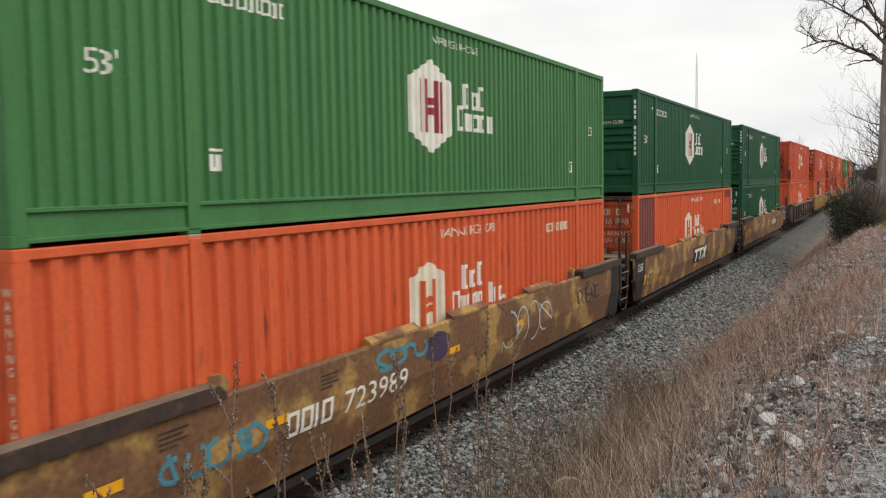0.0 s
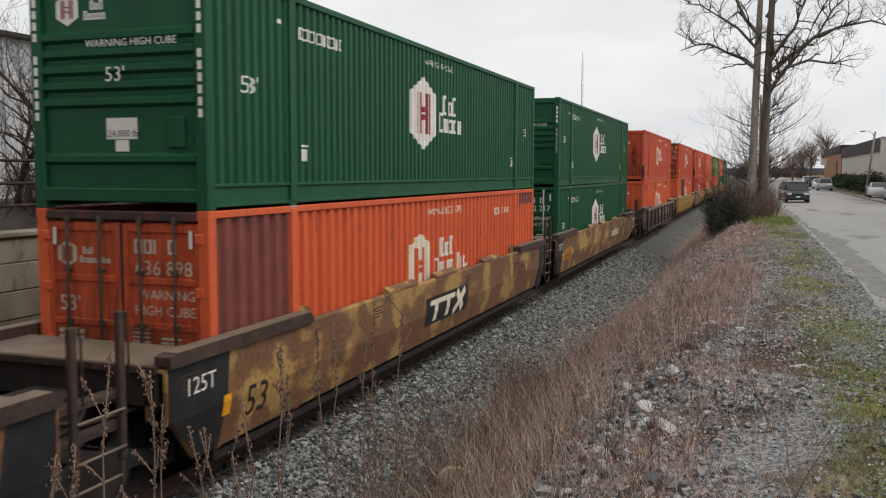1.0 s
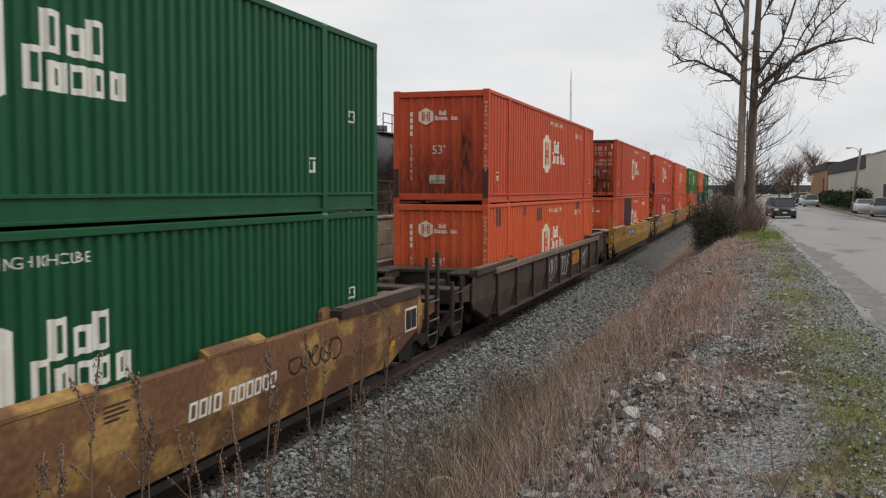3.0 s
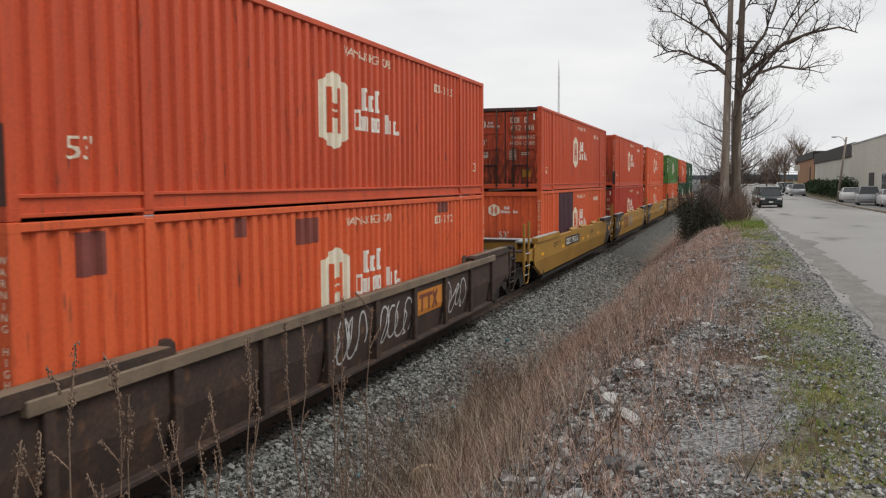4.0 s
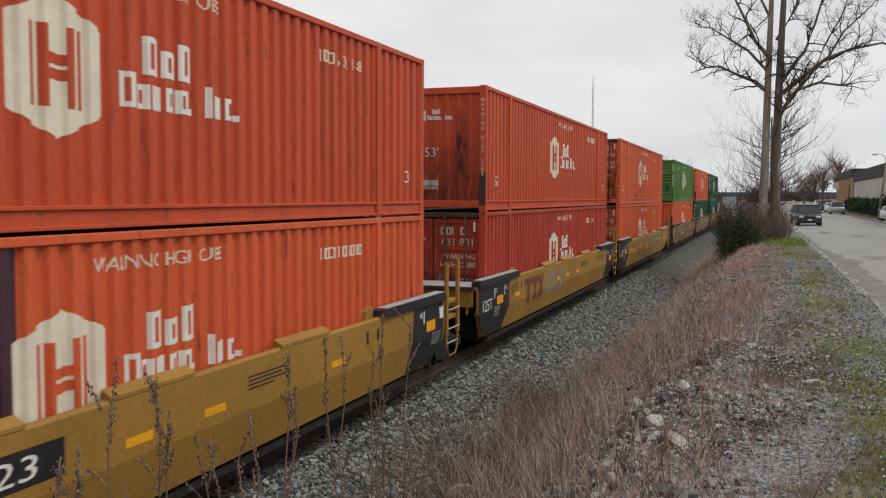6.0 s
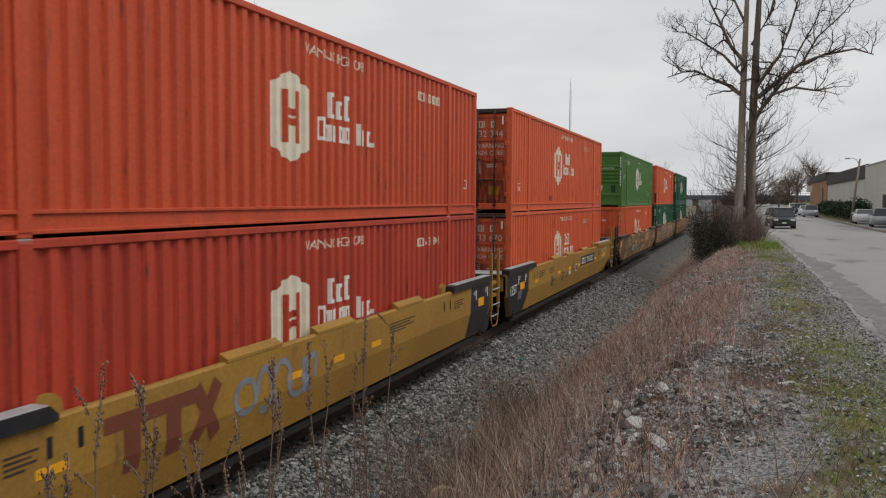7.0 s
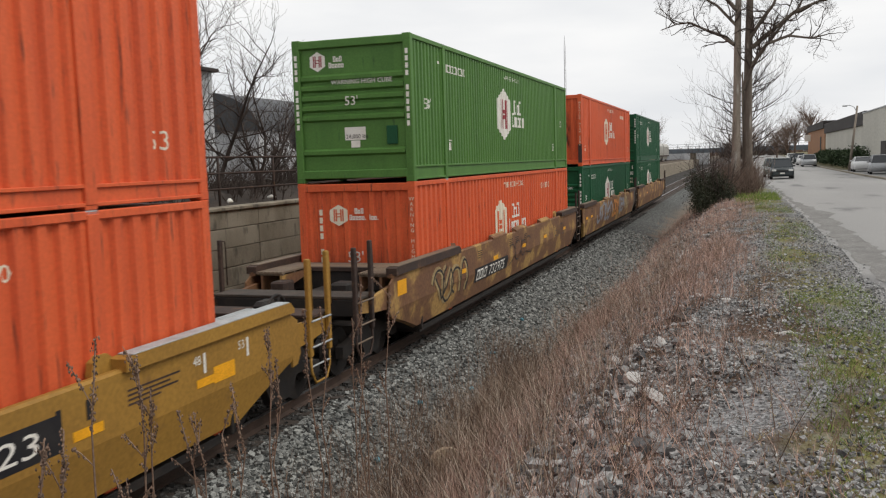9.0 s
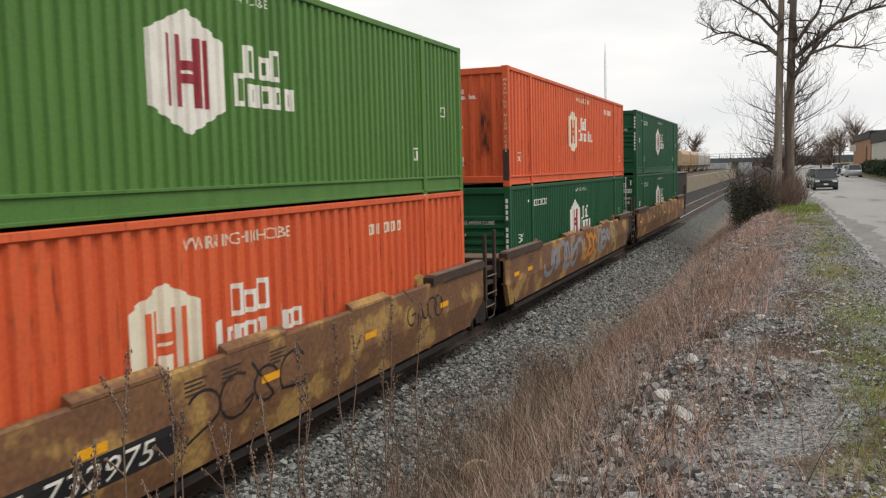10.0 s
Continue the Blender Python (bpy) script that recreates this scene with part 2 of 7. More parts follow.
# ---- mesh tools ----
class Mesh:
    """Collects vertices and faces for one mesh object."""

    def __init__(self):
        self.v, self.f, self.smooth = [], [], []

    def add(self, verts, faces, smooth=False):
        k = len(self.v)
        self.v.extend(verts)
        self.f.extend([tuple(i + k for i in f) for f in faces])
        self.smooth.extend([smooth] * len(faces))
        return self

    def box(self, x0, y0, z0, x1, y1, z1, b=0.0):
        """A box, its edges bevelled by b."""
        if b <= 0:
            p = [(x, y, z) for x in (x0, x1) for y in (y0, y1) for z in (z0, z1)]
            return self.add(p, [(0, 1, 3, 2), (4, 6, 7, 5), (0, 4, 5, 1), (2, 3, 7, 6), (0, 2, 6, 4), (1, 5, 7, 3)])
        xs, ys, zs = (x0, x1), (y0, y1), (z0, z1)
        p, idx = [], {}
        for i in (0, 1):
            for j in (0, 1):
                for k in (0, 1):
                    si, sj, sk = (1 - 2 * i) * b, (1 - 2 * j) * b, (1 - 2 * k) * b
                    idx[i, j, k] = len(p)
                    p += [(xs[i], ys[j] + sj, zs[k] + sk), (xs[i] + si, ys[j], zs[k] + sk), (xs[i] + si, ys[j] + sj, zs[k])]
        f = []
        for a in range(3):
            o = [n for n in range(3) if n != a]
            for s in (0, 1):
                q = []
                for c1, c2 in ((0, 0), (1, 0), (1, 1), (0, 1)):
                    key = [0, 0, 0]
                    key[a], key[o[0]], key[o[1]] = s, c1, c2
                    q.append(idx[tuple(key)] + a)
                flip = (s == 0) != (a == 1)
                f.append(tuple(reversed(q)) if flip else tuple(q))
        for a in range(3):
            o = [n for n in range(3) if n != a]
            for c1 in (0, 1):
                for c2 in (0, 1):
                    k0, k1 = [0, 0, 0], [0, 0, 0]
                    k0[o[0]] = k1[o[0]] = c1
                    k0[o[1]] = k1[o[1]] = c2
                    k0[a], k1[a] = 0, 1
                    i0, i1 = idx[tuple(k0)], idx[tuple(k1)]
                    f.append((i0 + o[0], i0 + o[1], i1 + o[1], i1 + o[0]))
        for key, i in idx.items():
            f.append((i, i + 1, i + 2))
        return self.add(p, f)

    def tube(self, points, radii, sides=6, caps=True):
        """A round tapered tube through the points."""
        pts = [Vector(p) for p in points]
        rings, verts, faces = [], [], []
        for i, p in enumerate(pts):
            d = (pts[min(i + 1, len(pts) - 1)] - pts[max(i - 1, 0)]).normalized()
            side = d.cross(Vector((0.13, 0.31, 0.94)) if abs(d.z) < 0.9 else Vector((1, 0.2, 0))).normalized()
            up = d.cross(side)
            r = radii[i] if isinstance(radii, (list, tuple)) else radii
            for k in range(sides):
                a = 2 * math.pi * k / sides
                verts.append(tuple(p + (side * math.cos(a) + up * math.sin(a)) * r))
        for i in range(len(pts) - 1):
            for k in range(sides):
                a, b = i * sides + k, i * sides + (k + 1) % sides
                faces.append((a, b, b + sides, a + sides))
        if caps:
            faces.append(tuple(reversed(range(sides))))
            faces.append(tuple(range((len(pts) - 1) * sides, len(pts) * sides)))
        return self.add(verts, faces, sides > 4)

    def prism(self, outline, axis, a, b):
        """An outline in the two other axes, drawn out along an axis from a to b."""
        n = len(outline)
        def at(u, v, w):
            return {"x": (w, u, v), "y": (u, w, v), "z": (u, v, w)}[axis]
        verts = [at(u, v, a) for u, v in outline] + [at(u, v, b) for u, v in outline]
        faces = [(i, (i + 1) % n, n + (i + 1) % n, n + i) for i in range(n)] + [tuple(reversed(range(n))), tuple(range(n, 2 * n))]
        return self.add(verts, faces)

    def disc(self, x0, x1, y, z, r, sides=20, r_in=0.0):
        """A round drum along x."""
        v, f = [], []
        for x in (x0, x1):
            v += [(x, y + r * math.cos(2 * math.pi * k / sides), z + r * math.sin(2 * math.pi * k / sides)) for k in range(sides)]
        f = [(k, (k + 1) % sides, sides + (k + 1) % sides, sides + k) for k in range(sides)] + [tuple(reversed(range(sides))), tuple(range(sides, 2 * sides))]
        return self.add(v, f)

    def data(self, name, mats, normals=True):
        me = bpy.data.meshes.new(name)
        me.from_pydata(self.v, [], self.f)
        for m in (mats if isinstance(mats, (list, tuple)) else [mats]):
            me.materials.append(m)
        me.polygons.foreach_set("use_smooth", self.smooth)
        if normals and len(self.f) < 60000:
            bm = bmesh.new()
            bm.from_mesh(me)
            bmesh.ops.recalc_face_normals(bm, faces=bm.faces)
            bm.to_mesh(me)
            bm.free()
        me.update()
        return me


def thing(name, label, category, group="", kind="", m=None, mesh=None, mat=None):
    ob = new(name, mesh.data(name, mat) if mesh else None)
    if m:
        ob.matrix_basis = m
    return tagged(ob, label, category, group, kind)


FINE_MARKS = ("serial_mark", "scrawl", "warning_mark", "print_block", "data_block", "weight_mark", "side_stem", "maker_name_block")


def part(name, mesh, mat, parent, label="", m=None):
    ob = new(name, mesh if isinstance(mesh, bpy.types.Mesh) else mesh.data(name, mat))
    ob.parent = parent
    if m:
        ob.matrix_basis = m
    return tagged(ob, label, kind="stuff" if name in FINE_MARKS else "")


def flat_text(s, height, centre=False):
    """Triangles of a word in Blender's own font, its capitals that high, as points and faces in a plane."""
    cu = bpy.data.curves.new("word", "FONT")
    cu.body, cu.size, cu.resolution_u = s, height / 0.70, 2
    cu.align_x = "CENTER" if centre else "LEFT"
    ob = bpy.data.objects.new("word", cu)
    me = bpy.data.meshes.new_from_object(ob)
    out = ([(v.co.x, v.co.y) for v in me.vertices], [tuple(p.vertices) for p in me.polygons])
    bpy.data.objects.remove(ob), bpy.data.meshes.remove(me), bpy.data.curves.remove(cu)
    return out


def flat_bars(s, height, wide=0.62):
    """Plain blocks in the rhythm of a word that is not lettered: one block a character."""
    pts, faces, x = [], [], 0.0
    for ch in s:
        w = height * wide * (0.5 if ch in "il1I.,'" else 1.0)
        if ch != " ":
            h = height * (0.72 if ch in "aceghmnopqrsuvwxyz.," else 1.0) * (0.3 if ch in ".," else 1)
            ww, t = w * 0.84, 0.19 * height
            bars = [(x, 0, x + t, h)]
            if ch not in "il1I.,'":
                bars += [(x + ww - t, 0, x + ww, h), (x + t, 0, x + ww - t, t * 0.85), (x + t, h - t * 0.85, x + ww - t, h)]
            for x0, y0, x1, y1 in bars:
                k = len(pts)
                pts += [(x0, y0), (x1, y0), (x1, y1), (x0, y1)]
                faces.append((k, k + 1, k + 2, k + 3))
        x += w
    return pts, faces


def number_row(digits, height, wide):
    """A painted number: plain blocks for the owner's mark, then the digits, or blocks where they cannot be read."""
    shape = flat_bars("OOIO", height, wide)
    if not digits:
        return joined((shape, 0, 0), (flat_bars("OOOOOO", height, wide), 4.2 * height * wide, 0))
    pts, faces = flat_text(digits, height)
    fit = 5.9 * height * wide / max(x for x, _ in pts)
    return joined((shape, 0, 0), (([(x * fit, y) for x, y in pts], faces), 4.2 * height * wide, 0))


def drape(shape, u0, v0, place, breaks=(), slant=0.0, levels=()):
    """A flat shape laid at (u0, v0) on a surface: place(u, v) gives the point; the faces are cut at the breaks in u."""
    pts, faces = shape
    bm = bmesh.new()
    vs = [bm.verts.new((x + u0 + slant * y, y + v0, 0)) for x, y in pts]
    for f in faces:
        try:
            bm.faces.new([vs[i] for i in f])
        except ValueError:
            pass
    lo, hi = min(v.co.x for v in bm.verts), max(v.co.x for v in bm.verts)
    for b in breaks:
        if lo < b < hi:
            bmesh.ops.bisect_plane(bm, geom=bm.verts[:] + bm.edges[:] + bm.faces[:], plane_co=(b, 0, 0), plane_no=(1, 0, 0), dist=1e-5)
    for b in levels:
        bmesh.ops.bisect_plane(bm, geom=bm.verts[:] + bm.edges[:] + bm.faces[:], plane_co=(0, b, 0), plane_no=(0, 1, 0), dist=1e-5)
    bm.verts.index_update()
    out = Mesh()
    out.add([tuple(place(v.co.x, v.co.y)) for v in bm.verts], [tuple(v.index for v in f.verts) for f in bm.faces])
    bm.free()
    return out


def joined(*shapes):
    """Several flat shapes, each with its shift, as one."""
    pts, faces = [], []
    for (p, f), dx, dy in shapes:
        k = len(pts)
        pts += [(x + dx, y + dy) for x, y in p]
        faces += [tuple(i + k for i in q) for q in f]
    return pts, faces


def rect(x0, y0, x1, y1):
    return [(x0, y0), (x1, y0), (x1, y1), (x0, y1)], [(0, 1, 2, 3)]


def strokes(lines, width):
    """Flat sprayed strokes: each line a list of points."""
    pts, faces = [], []
    for line in lines:
        for (x0, y0), (x1, y1) in zip(line, line[1:]):
            d = math.hypot(x1 - x0, y1 - y0) or 1
            nx, ny = -(y1 - y0) / d * width / 2, (x1 - x0) / d * width / 2
            k = len(pts)
            pts += [(x0 + nx, y0 + ny), (x0 - nx, y0 - ny), (x1 - nx, y1 - ny), (x1 + nx, y1 + ny)]
            faces.append((k, k + 1, k + 2, k + 3))
    return pts, faces


# ---- ground: rail bed, ballast shoulder, bank, verge, one sheet to the horizon ----
def smooth(a, b, t):
    t = max(0.0, min(1.0, (t - a) / (b - a)))
    return t * t * (3 - 2 * t)


def road_z(y):
    return 1.93 - 0.62 * smooth(5, 85, y) + 1.2 * smooth(110, 300, y)


PROFILE = [(-12.8, -0.45), (-10.2, -0.45), (-9.3, -0.20), (-5.55, -0.20), (-4.3, -0.62), (-3.9, -0.66), (-3.2, -0.2), (-2.0, 0.75), (-1.25, 1.32), (-0.95, 1.60), (-0.3, 1.80), (0.4, 1.9), (1.5, 1.93)]


def ground_z(x, y):
    rz = road_z(y)
    if x <= -13.12:
        z = 2.45 - 0.75 * smooth(112, 150, y)
    elif x >= 1.5:
        z = rz - 0.035 * min(1.0, (x - 1.5) / 0.4)
    else:
        for (x0, z0), (x1, z1) in zip(PROFILE, PROFILE[1:]):
            if x <= x1:
                break
        z = z0 + (z1 - z0) * (x - x0) / (x1 - x0)
        if z > -0.2:
            z = -0.2 + (z + 0.2) * (rz + 0.2) / 2.13
        k = smooth(-4.5, -3.0, x)
        z += k * (0.10 * noise.noise((x * 0.9, y * 0.7, 0)) + 0.05 * noise.noise((x * 3.1, y * 3.1, 4))) * (1 - 0.8 * smooth(0.6, 1.4, x))
        z += 0.02 * noise.noise((x * 6, y * 6, 9)) * (0.3 if x > 1 else 1)
    return z


def axis_steps(marks):
    out = []
    for (a, step), (b, _) in zip(marks, marks[1:]):
        n = max(1, round((b - a) / step))
        out += [a + (b - a) * i / n for i in range(n)]
    return out + [marks[-1][0]]


xs = axis_steps([(-900, 150), (-60, 12), (-22, 2), (-14, 0.4), (-13.14, 0.04), (-13.10, 0.3), (-12.8, 0.7), (-9.5, 0.5), (-5.8, 0.16), (-4.4, 0.13), (2.0, 0.5), (4, 4), (60, 140), (900, 1)])
ys = axis_steps([(-60, 8), (-6, 0.6), (3, 0.14), (16, 0.28), (34, 0.7), (80, 3), (140, 8), (320, 120), (1800, 1)])
gv = [(x, y, ground_z(x, y)) for y in ys for x in xs]
nx = len(xs)
gf = [(j * nx + i, j * nx + i + 1, (j + 1) * nx + i + 1, (j + 1) * nx + i) for j in range(len(ys) - 1) for i in range(nx - 1)]


def ground_material():
    """Grey ballast by the rails, brown earth on the bank, pale gravel and thin grass on the verge, by place across the bank and noise."""
    m = bpy.data.materials.new("bank_and_ballast")
    m.use_nodes = True
    n, l = m.node_tree.nodes, m.node_tree.links
    b = n["Principled BSDF"]
    b.inputs["Roughness"].default_value = 0.95
    b.inputs["Specular IOR Level"].default_value = 0.2
    co, sep = n.new("ShaderNodeTexCoord"), n.new("ShaderNodeSeparateXYZ")
    l.new(co.outputs["Object"], sep.inputs[0])

    def noisy(scale, detail=5.0):
        t = n.new("ShaderNodeTexNoise")
        t.inputs["Scale"].default_value, t.inputs["Detail"].default_value = scale, detail
        l.new(co.outputs["Object"], t.inputs["Vector"])
        return t.outputs["Fac"]

    def math_node(op, a, c):
        t = n.new("ShaderNodeMath")
        t.operation = op
        for k, q in enumerate((a, c)):
            if isinstance(q, float):
                t.inputs[k].default_value = q
            else:
                l.new(q, t.inputs[k])
        return t.outputs[0]

    def span(v, lo, hi):
        t = n.new("ShaderNodeMapRange")
        t.inputs["From Min"].default_value, t.inputs["From Max"].default_value = lo, hi
        l.new(v, t.inputs["Value"])
        return t.outputs["Result"]

    def blend(f, a, c):
        t = n.new("ShaderNodeMixRGB")
        if isinstance(f, float):
            t.inputs[0].default_value = f
        else:
            l.new(f, t.inputs[0])
        for k, q in ((1, a), (2, c)):
            if isinstance(q, tuple):
                t.inputs[k].default_value = (*q, 1)
            else:
                l.new(q, t.inputs[k])
        return t.outputs["Color"]

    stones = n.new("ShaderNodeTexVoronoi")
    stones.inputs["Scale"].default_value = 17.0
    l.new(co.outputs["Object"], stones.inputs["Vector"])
    pebbles = n.new("ShaderNodeTexVoronoi")
    pebbles.inputs["Scale"].default_value = 46.0
    l.new(co.outputs["Object"], pebbles.inputs["Vector"])
    grey = n.new("ShaderNodeSeparateColor")
    l.new(stones.outputs["Color"], grey.inputs[0])
    grey2 = n.new("ShaderNodeSeparateColor")
    l.new(pebbles.outputs["Color"], grey2.inputs[0])
    ballast = blend(grey.outputs["Red"], (0.05, 0.053, 0.05), (0.25, 0.255, 0.24))
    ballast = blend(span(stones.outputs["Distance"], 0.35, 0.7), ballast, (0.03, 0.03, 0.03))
    gravel = blend(grey2.outputs["Red"], (0.09, 0.09, 0.09), (0.34, 0.34, 0.34))
    earth = blend(noisy(5.0), (0.075, 0.052, 0.039), (0.20, 0.155, 0.12))
    earth = blend(span(noisy(30.0, 2.0), 0.45, 0.6), earth, (0.22, 0.185, 0.15))
    moss = blend(noisy(9.0), (0.09, 0.12, 0.025), (0.24, 0.19, 0.09))
    x = math_node("ADD", sep.outputs["X"], math_node("MULTIPLY", math_node("SUBTRACT", noisy(0.9), 0.5), 2.2))
    # near the rails: oil stains plus the train's shade, both painted as darker ballast
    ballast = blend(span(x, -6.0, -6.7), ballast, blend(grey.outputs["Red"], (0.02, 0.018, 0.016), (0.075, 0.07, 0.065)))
    col = blend(span(x, -4.7, -3.9), ballast, earth)
    litter = blend(noisy(7.0), (0.045, 0.032, 0.025), (0.14, 0.10, 0.072))
    pale = blend(span(noisy(1.0, 7.0), 0.47, 0.57), gravel, litter)
    col = blend(span(x, -1.6, -0.9), col, pale)
    turf = math_node("MULTIPLY", span(noisy(0.8, 8.0), 0.42, 0.54), span(x, 0.25, 0.8))
    col = blend(turf, col, moss)
    col = blend(span(x, 1.0, 1.5), col, blend(span(noisy(1.7), 0.45, 0.6), gravel, (0.15, 0.145, 0.14)))
    far = blend(noisy(0.15), (0.12, 0.12, 0.05), (0.17, 0.14, 0.09))
    col = blend(span(sep.outputs["X"], 9.0, 11.5), col, far)
    yard = blend(noisy(1.2), (0.07, 0.055, 0.042), (0.16, 0.13, 0.10))
    col = blend(span(sep.outputs["X"], -13.1, -13.14), col, yard)
    l.new(col, b.inputs["Base Color"])
    bp = n.new("ShaderNodeBump")
    bp.inputs["Strength"].default_value, bp.inputs["Distance"].default_value = 0.9, 0.03
    l.new(stones.outputs["Distance"], bp.inputs["Height"])
    bp2 = n.new("ShaderNodeBump")
    bp2.inputs["Strength"].default_value, bp2.inputs["Distance"].default_value = 0.7, 0.02
    l.new(noisy(60.0), bp2.inputs["Height"])
    l.new(bp.outputs["Normal"], bp2.inputs["Normal"])
    l.new(bp2.outputs["Normal"], b.inputs["Normal"])
    return m


g = Mesh()
g.add(gv, gf, True)
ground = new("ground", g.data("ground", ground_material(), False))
tagged(ground, "stony railway bank with grey ballast, brown earth and patchy grass", "ground", kind="structure")


# ---- track ----
ROAD_Y1 = 420.0


def build_track(cx, z, y0, y1, ties):
    track = thing("railway_track", "rusty steel rails on creosoted wooden ties in ballast", "track", kind="structure")
    for side in (-0.7535, 0.7535):
        x = cx + side
        r = Mesh()
        r.prism([(x - 0.07, z - 0.185), (x + 0.07, z - 0.185), (x + 0.07, z - 0.17), (x + 0.012, z - 0.14), (x + 0.012, z - 0.045), (x + 0.036, z - 0.035), (x + 0.036, z - 0.004), (x - 0.036, z - 0.004), (x - 0.036, z - 0.035), (x - 0.012, z - 0.045), (x - 0.012, z - 0.14), (x - 0.07, z - 0.17)], "y", y0, y1)
        part("rail", r, M["rail"], track)
        h = Mesh()
        h.box(x - 0.032, y0, z - 0.004, x + 0.032, y1, z, 0.0015)
        part("rail_head", h, M["rail_top"], track, "polished rail head")
    return track


track = build_track(TRACK_X, 0.0, -40, 330, True)
tie_mesh = Mesh().box(-1.30, -0.115, -0.36, 1.30, 0.115, -0.185, 0.012).data("tie", M["tie"])
y = 1.0
while y < 128:
    tie = new("tie", tie_mesh)
    tie.parent, tie.matrix_basis = track, pose(TRACK_X + random.uniform(-0.04, 0.04), y, random.uniform(-0.008, 0.008), 0, 0, random.uniform(-1, 1))
    y += 0.5
far_ties = Mesh()
for k in range(350):
    far_ties.box(TRACK_X - 1.3, 128.5 + 0.5 * k, -0.36, TRACK_X + 1.3, 128.73 + 0.5 * k, -0.185)
tagged(part("ties", far_ties, M["tie"], track), kind="stuff")


# ---- containers ----
POSTS = (2.05, 14.10)


def wave(pitch, depth):
    """The breaks and the depth of a corrugated side: flat, slope, flat, slope."""
    breaks = [(0.0, 0.0)]
    for a, b in ((0.13, POSTS[0] - 0.10), (POSTS[0] + 0.10, POSTS[1] - 0.10), (POSTS[1] + 0.10, CONTAINER_L - 0.13)):
        n = max(1, round((b - a) / pitch))
        p = (b - a) / n
        for k in range(n):
            for f, d in ((0.0, 0.0), (0.20, 0.0), (0.32, -depth), (0.68, -depth), (0.80, 0.0)):
                breaks.append((a + (k + f) * p, d))
        breaks.append((b, 0.0))
    breaks.append((CONTAINER_L, 0.0))
    return breaks


WAVES = {"red": wave(0.285, 0.055), "green": wave(0.205, 0.042)}


def surface(style, off=0.004):
    """The point on a container's near side, a little proud of its corrugations."""
    w = WAVES[style]
    us, ds = [u for u, _ in w], [d for _, d in w]
    return (lambda u, v: (1.27 + float(np.interp(u, us, ds)) + off, u, v)), us


def hexagon(w, h, cut):
    return [(0, cut), (w / 2, 0), (w, cut), (w, h - cut), (w / 2, h), (0, h - cut)], [(0, 1, 2, 3, 4, 5)]


def badge_bars(w, h):
    """The bars inside the badge: two double uprights and a broken crossbar."""
    x0, x1 = w * 0.22, w * 0.78
    y0, y1 = h * 0.22, h * 0.78
    t = (x1 - x0)
    return ((rect(x0, y0, x0 + t * 0.13, y1), 0, 0), (rect(x0 + t * 0.2, y0, x0 + t * 0.33, y1), 0, 0), (rect(x1 - t * 0.33, y0, x1 - t * 0.2, y1), 0, 0), (rect(x1 - t * 0.13, y0, x1, y1), 0, 0), (rect(x0 + t * 0.33, (y0 + y1) / 2 + 0.02, x1 - t * 0.33, (y0 + y1) / 2 + h * 0.09), 0, 0), (rect(x0 + t * 0.33, (y0 + y1) / 2 - h * 0.09, x1 - t * 0.33, (y0 + y1) / 2 - 0.02), 0, 0))


